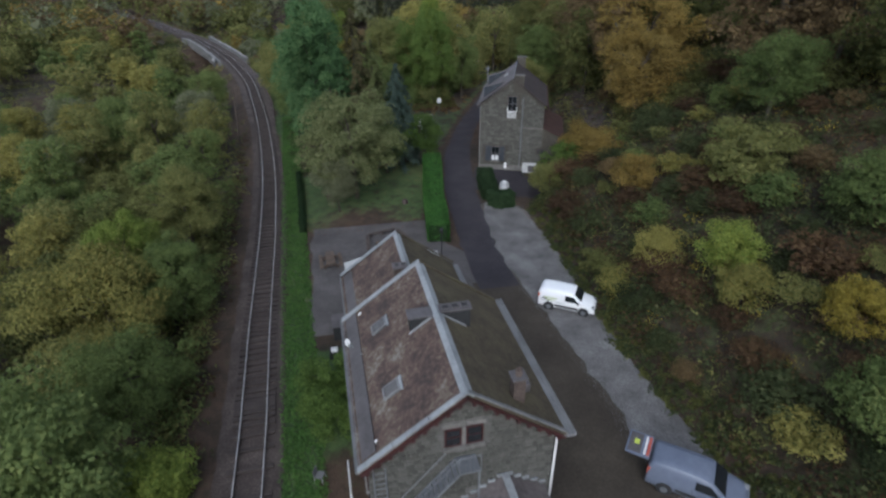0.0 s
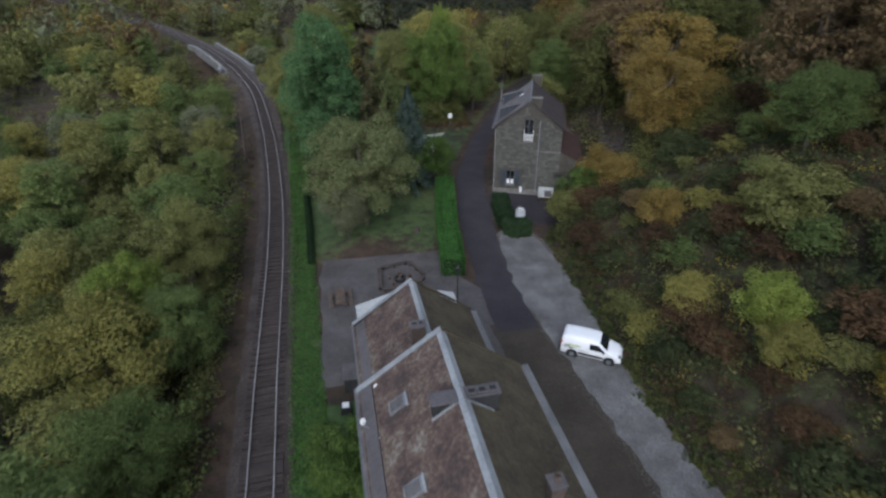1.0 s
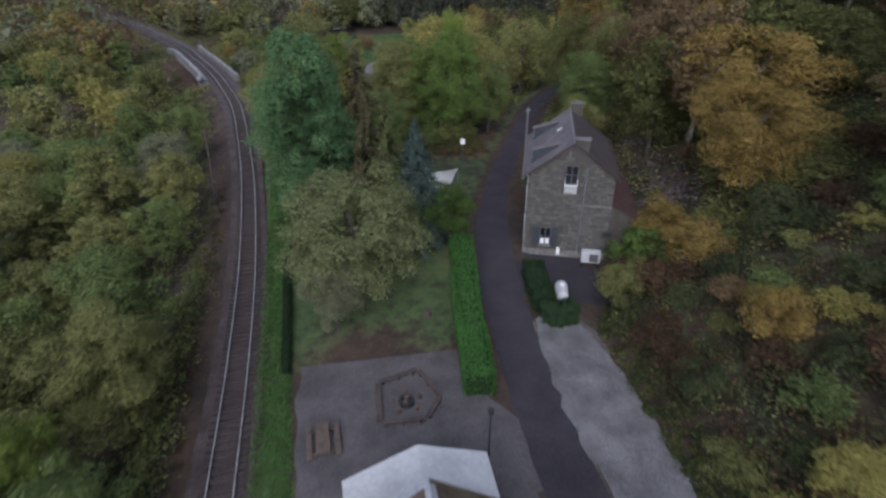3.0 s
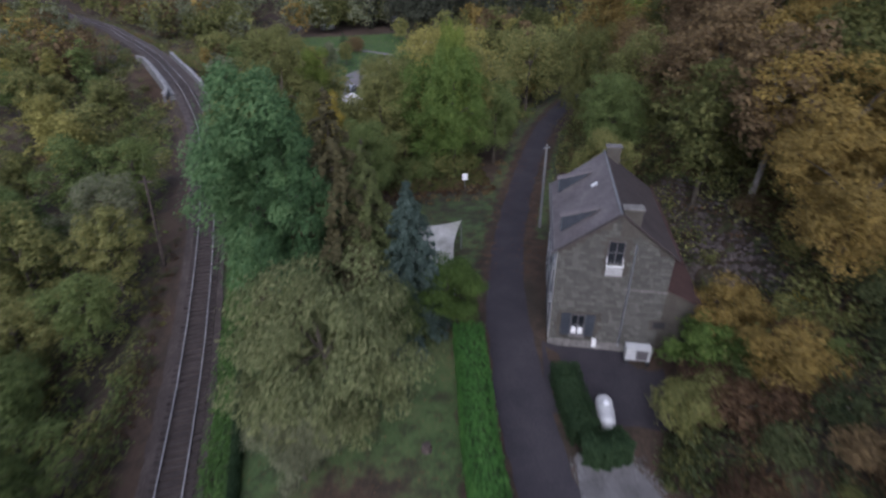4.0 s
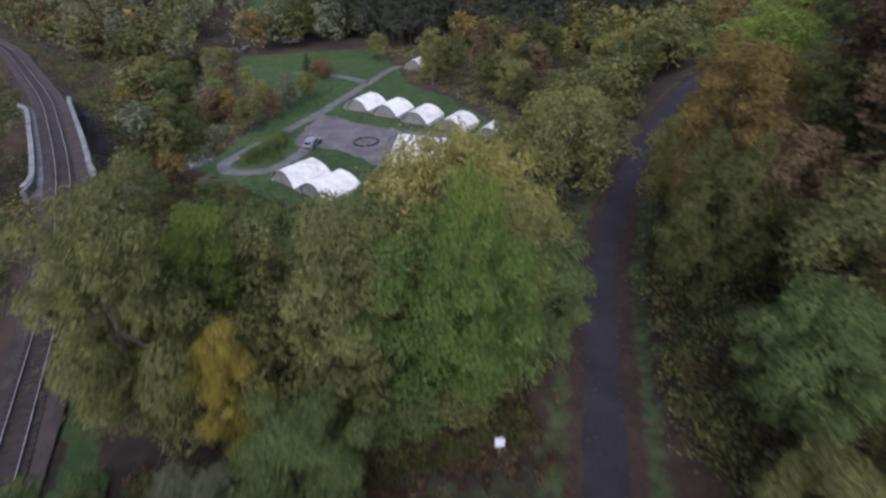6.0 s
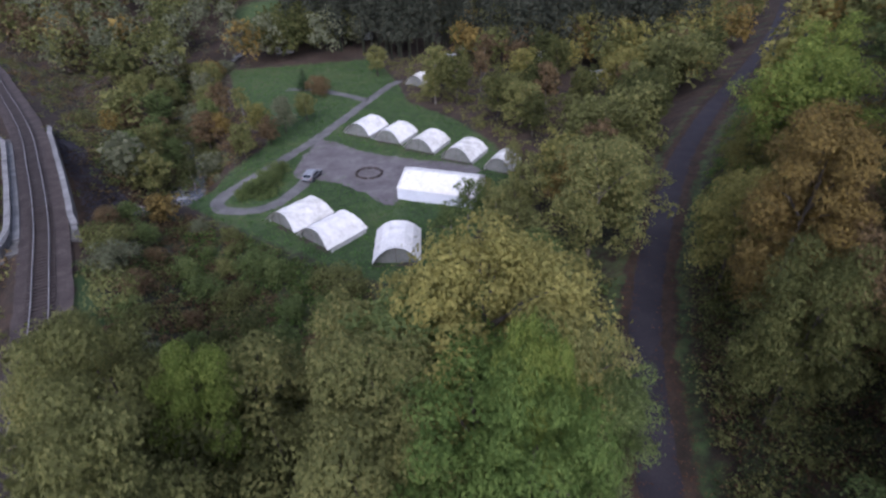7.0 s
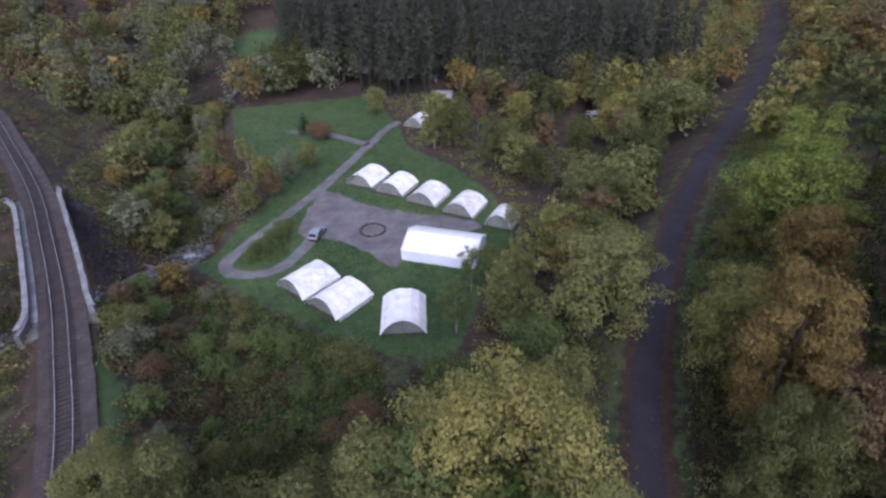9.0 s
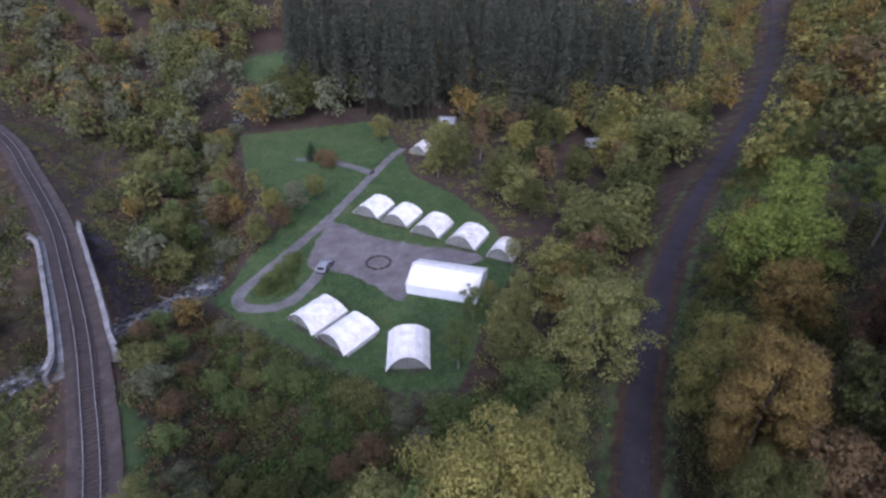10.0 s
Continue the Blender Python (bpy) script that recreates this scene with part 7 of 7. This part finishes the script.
    if not van:
        glass([(-2.12 * k, -hw * 0.72, top(-2.12 * k) + 0.03), (-1.62 * k, -hw * 0.72, top(-1.62 * k) + 0.03), (-1.62 * k, hw * 0.72, top(-1.62 * k) + 0.03), (-2.12 * k, hw * 0.72, top(-2.12 * k) + 0.03)], "dark rear window")
    part("bumper", box_bm(2.0 * k, -hw * 0.8, 0.32 * t, 2.24 * k, hw * 0.8, 0.56 * t, 0.05), BLACK if van else paint, ob, "dark front bumper" if van else "front bumper")
    part("bumper", box_bm(-2.28 * k, -hw * 0.88, 0.34 * t, -2.1 * k, hw * 0.88, 0.6 * t, 0.04), BLACK, ob, "dark rear bumper")
    part("number_plate", box_bm(2.235 * k, -0.26, 0.42 * t, 2.25 * k, 0.26, 0.52 * t), WHITE, ob)
    return ob


van = vehicle("van", pose(17.4, 32.5, hz(17.4, 32.5) + 0.05, 0, 0, -34), 4.4, 1.8, 1.82, CARWHITE, "white delivery van with green and grey bars on its side", "van")
for s in (-1, 1):
    for x0, x1, z0, z1, mat in ((-1.95, -1.5, 1.02, 1.08, SHUTTER), (-1.75, -0.75, 1.1, 1.2, GRAPHIC_GREEN), (-1.6, -0.95, 0.92, 1.0, GRAPHIC_GREEN), (-2.0, -1.3, 0.86, 0.91, SHUTTER), (-0.9, -0.35, 0.8, 0.86, GRAPHIC_GREY)):
        part("graphic_bar", box_bm(x0, s * 0.9 - 0.012, z0, x1, s * 0.9 + 0.012, z1), mat, van, "painted graphic bar")
van2 = vehicle("van", pose(17.0, 15.35, hz(17, 15.3) + 0.05, 0, 0, -41), 4.9, 1.95, 1.9, CARGREY, "grey-blue panel van with its tailgate raised", "van")
gate = part("tailgate", box_bm(-3.75, -0.82, 1.84, -2.5, 0.82, 1.92, 0.03), CARGREY, van2, "raised tailgate")
part("pane", box_bm(-3.65, -0.7, 1.925, -3.0, 0.7, 1.935), LEAD_DARK, gate, "dull tailgate pane")
part("strip", box_bm(-2.85, -0.66, 1.925, -2.75, 0.66, 1.945, 0.005), WHITE, gate, "white strip")
part("strip", box_bm(-2.7, -0.66, 1.925, -2.56, 0.66, 1.945, 0.005), TAIL, gate, "red strip")
part("patch", box_bm(-3.4, -0.1, 1.937, -3.15, 0.25, 1.945), GRAPHIC_LIME, gate, "yellow-green patch")
vehicle("car", pose(11.5, 164.2, hz(11.5, 164.2) + 0.06, 0, 0, 60), 4.3, 1.78, 1.5, CARDARK, "silver-grey parked estate car on the gravel loop", "car", False)

# fallen leaves on the bank and the lawns
lit2 = np.random.default_rng(92)
x, y = lit2.uniform(-6, 46, 60000), lit2.uniform(6, 112, 60000)
dt2, dn2 = line_dist(x, y, TOE), line_dist(x, y, ROAD)
ok = ((dt2 > -0.6) & (dt2 < 26)) | ((x > -3) & (x < 16) & (y > 49) & (y < 95) & (dn2 < -2) & (lit2.random(60000) < 0.6)) | ((x > 16.5) & (dt2 < 0) & (y < 53) & (lit2.random(60000) < np.clip(0.5 + dt2 * 0.25, 0.03, 1)))
x, y = x[ok], y[ok]
c = np.stack([x, y, height(x, y) + 0.1], 1)
ob = new("fallen_leaves", leaf_mesh("fallen_leaves", leaf_tris(c, np.array([0, 0, 1.0]) + lit2.normal(size=(len(x), 3)) * 0.3, 0.062, lit2), LITTER))
tagged(ob, "russet fallen leaves strewn over bank and lawn", "fallen leaves", kind="stuff")

# fallen leaves along the lane
lit = np.random.default_rng(91)
pts = road_line[(road_line[:, 1] > 70) & (road_line[:, 1] < 190)]
i = lit.integers(0, len(pts) - 1, 9000)
dd = pts[i + 1] - pts[i]
dd /= np.linalg.norm(dd, axis=1)[:, None]
off = np.where(lit.random(9000) < 0.5, -1, 1) * np.abs(2.1 + lit.normal(size=9000) * 0.85)
xy = pts[i] + np.stack([dd[:, 1], -dd[:, 0]], 1) * off[:, None] + lit.normal(size=(9000, 2)) * 0.2
c = np.stack([xy[:, 0], xy[:, 1], height(xy[:, 0], xy[:, 1]) + 0.11], 1)
ob = new("fallen_leaves", leaf_mesh("fallen_leaves", leaf_tris(c, np.array([0, 0, 1.0]) + lit.normal(size=(9000, 3)) * 0.25, 0.085, lit), LITTER))
tagged(ob, "russet fallen leaves along the lane's edges", "fallen leaves", kind="stuff")


# ---- single stones of the two gables ----
STONE_ME = []
for k in range(6):
    b = box_bm(-0.5, -0.5, -0.5, 0.5, 0.5, 0.5)
    for v in b.verts:
        v.co += Vector((noise.noise(v.co * 3 + Vector((k, 1, 0))), 0, noise.noise(v.co * 3 + Vector((k, 5, 2))))) * 0.22
        if v.co.y < 0:
            v.co.x *= 0.93
            v.co.z *= 0.9
    me = bpy.data.meshes.new("stone")
    b.to_mesh(me)
    b.free()
    me.materials.append(STONE_PIECE)
    STONE_ME.append(me)


def stone_face(parent, x0, x1, z0, top, y, course, width, holes, seed, most):
    """Rubble stones in uneven courses on a wall that faces -y: single ones first, the upper rest joined."""
    rng, z, made = np.random.default_rng(seed), z0, 0
    verts, faces = [], []
    while z < 11:
        h = course * rng.uniform(0.75, 1.25)
        zt = z + h / 2
        x = x0
        while x < x1 - 0.08:
            w = min(width * rng.uniform(0.5, 1.5), x1 - x)
            xm = x + w / 2
            x += w
            if zt + h * 0.4 > min(top(xm - w / 2), top(xm + w / 2)) or any(a - w / 2 < xm < b + w / 2 and c - h / 2 < zt < d + h / 2 for a, b, c, d in holes):
                continue
            me = STONE_ME[rng.integers(0, 6)]
            m = Matrix.LocRotScale((xm, y, zt), Euler((0, radians(rng.uniform(-4, 4)), 0)), (w - 0.014, 0.07 + rng.uniform(0, 0.035), (h - 0.014) * rng.uniform(0.86, 1.06)))
            made += 1
            if made <= most:
                part_of("stone", me, parent, m=m)
            else:
                k = len(verts)
                verts += [tuple(m @ v.co) for v in me.vertices]
                faces += [tuple(k + i for i in p.vertices) for p in me.polygons]
        z += h
    if verts:
        tagged(part_of("rubble", make_mesh("rubble", verts, faces, [STONE_PIECE]), parent), kind="stuff")


stone_face(wall_main, 0.17, 8.18, 3.9, lambda x: RZ - 0.32 - abs(x - RX) * SL, 14.94, 0.19, 0.29, [(3.1, 5.15, 6.95, 8.5), (4.3, 7.7, 0, 4.2)], 101, 290)
stone_face(house_wall, -3.73, 3.73, -0.2, lambda x: 10.38 - abs(x) * 0.765, 0.115, 0.26, 0.4, [(-3.05, -0.6, 0.5, 2.7), (-0.62, 0.7, 6.1, 8.75), (3.2, 3.8, 1.8, 2.5)], 102, 290)

# the first of each kind takes its own size last
for _ob, _m in FIRST:
    _ob.matrix_basis = _m
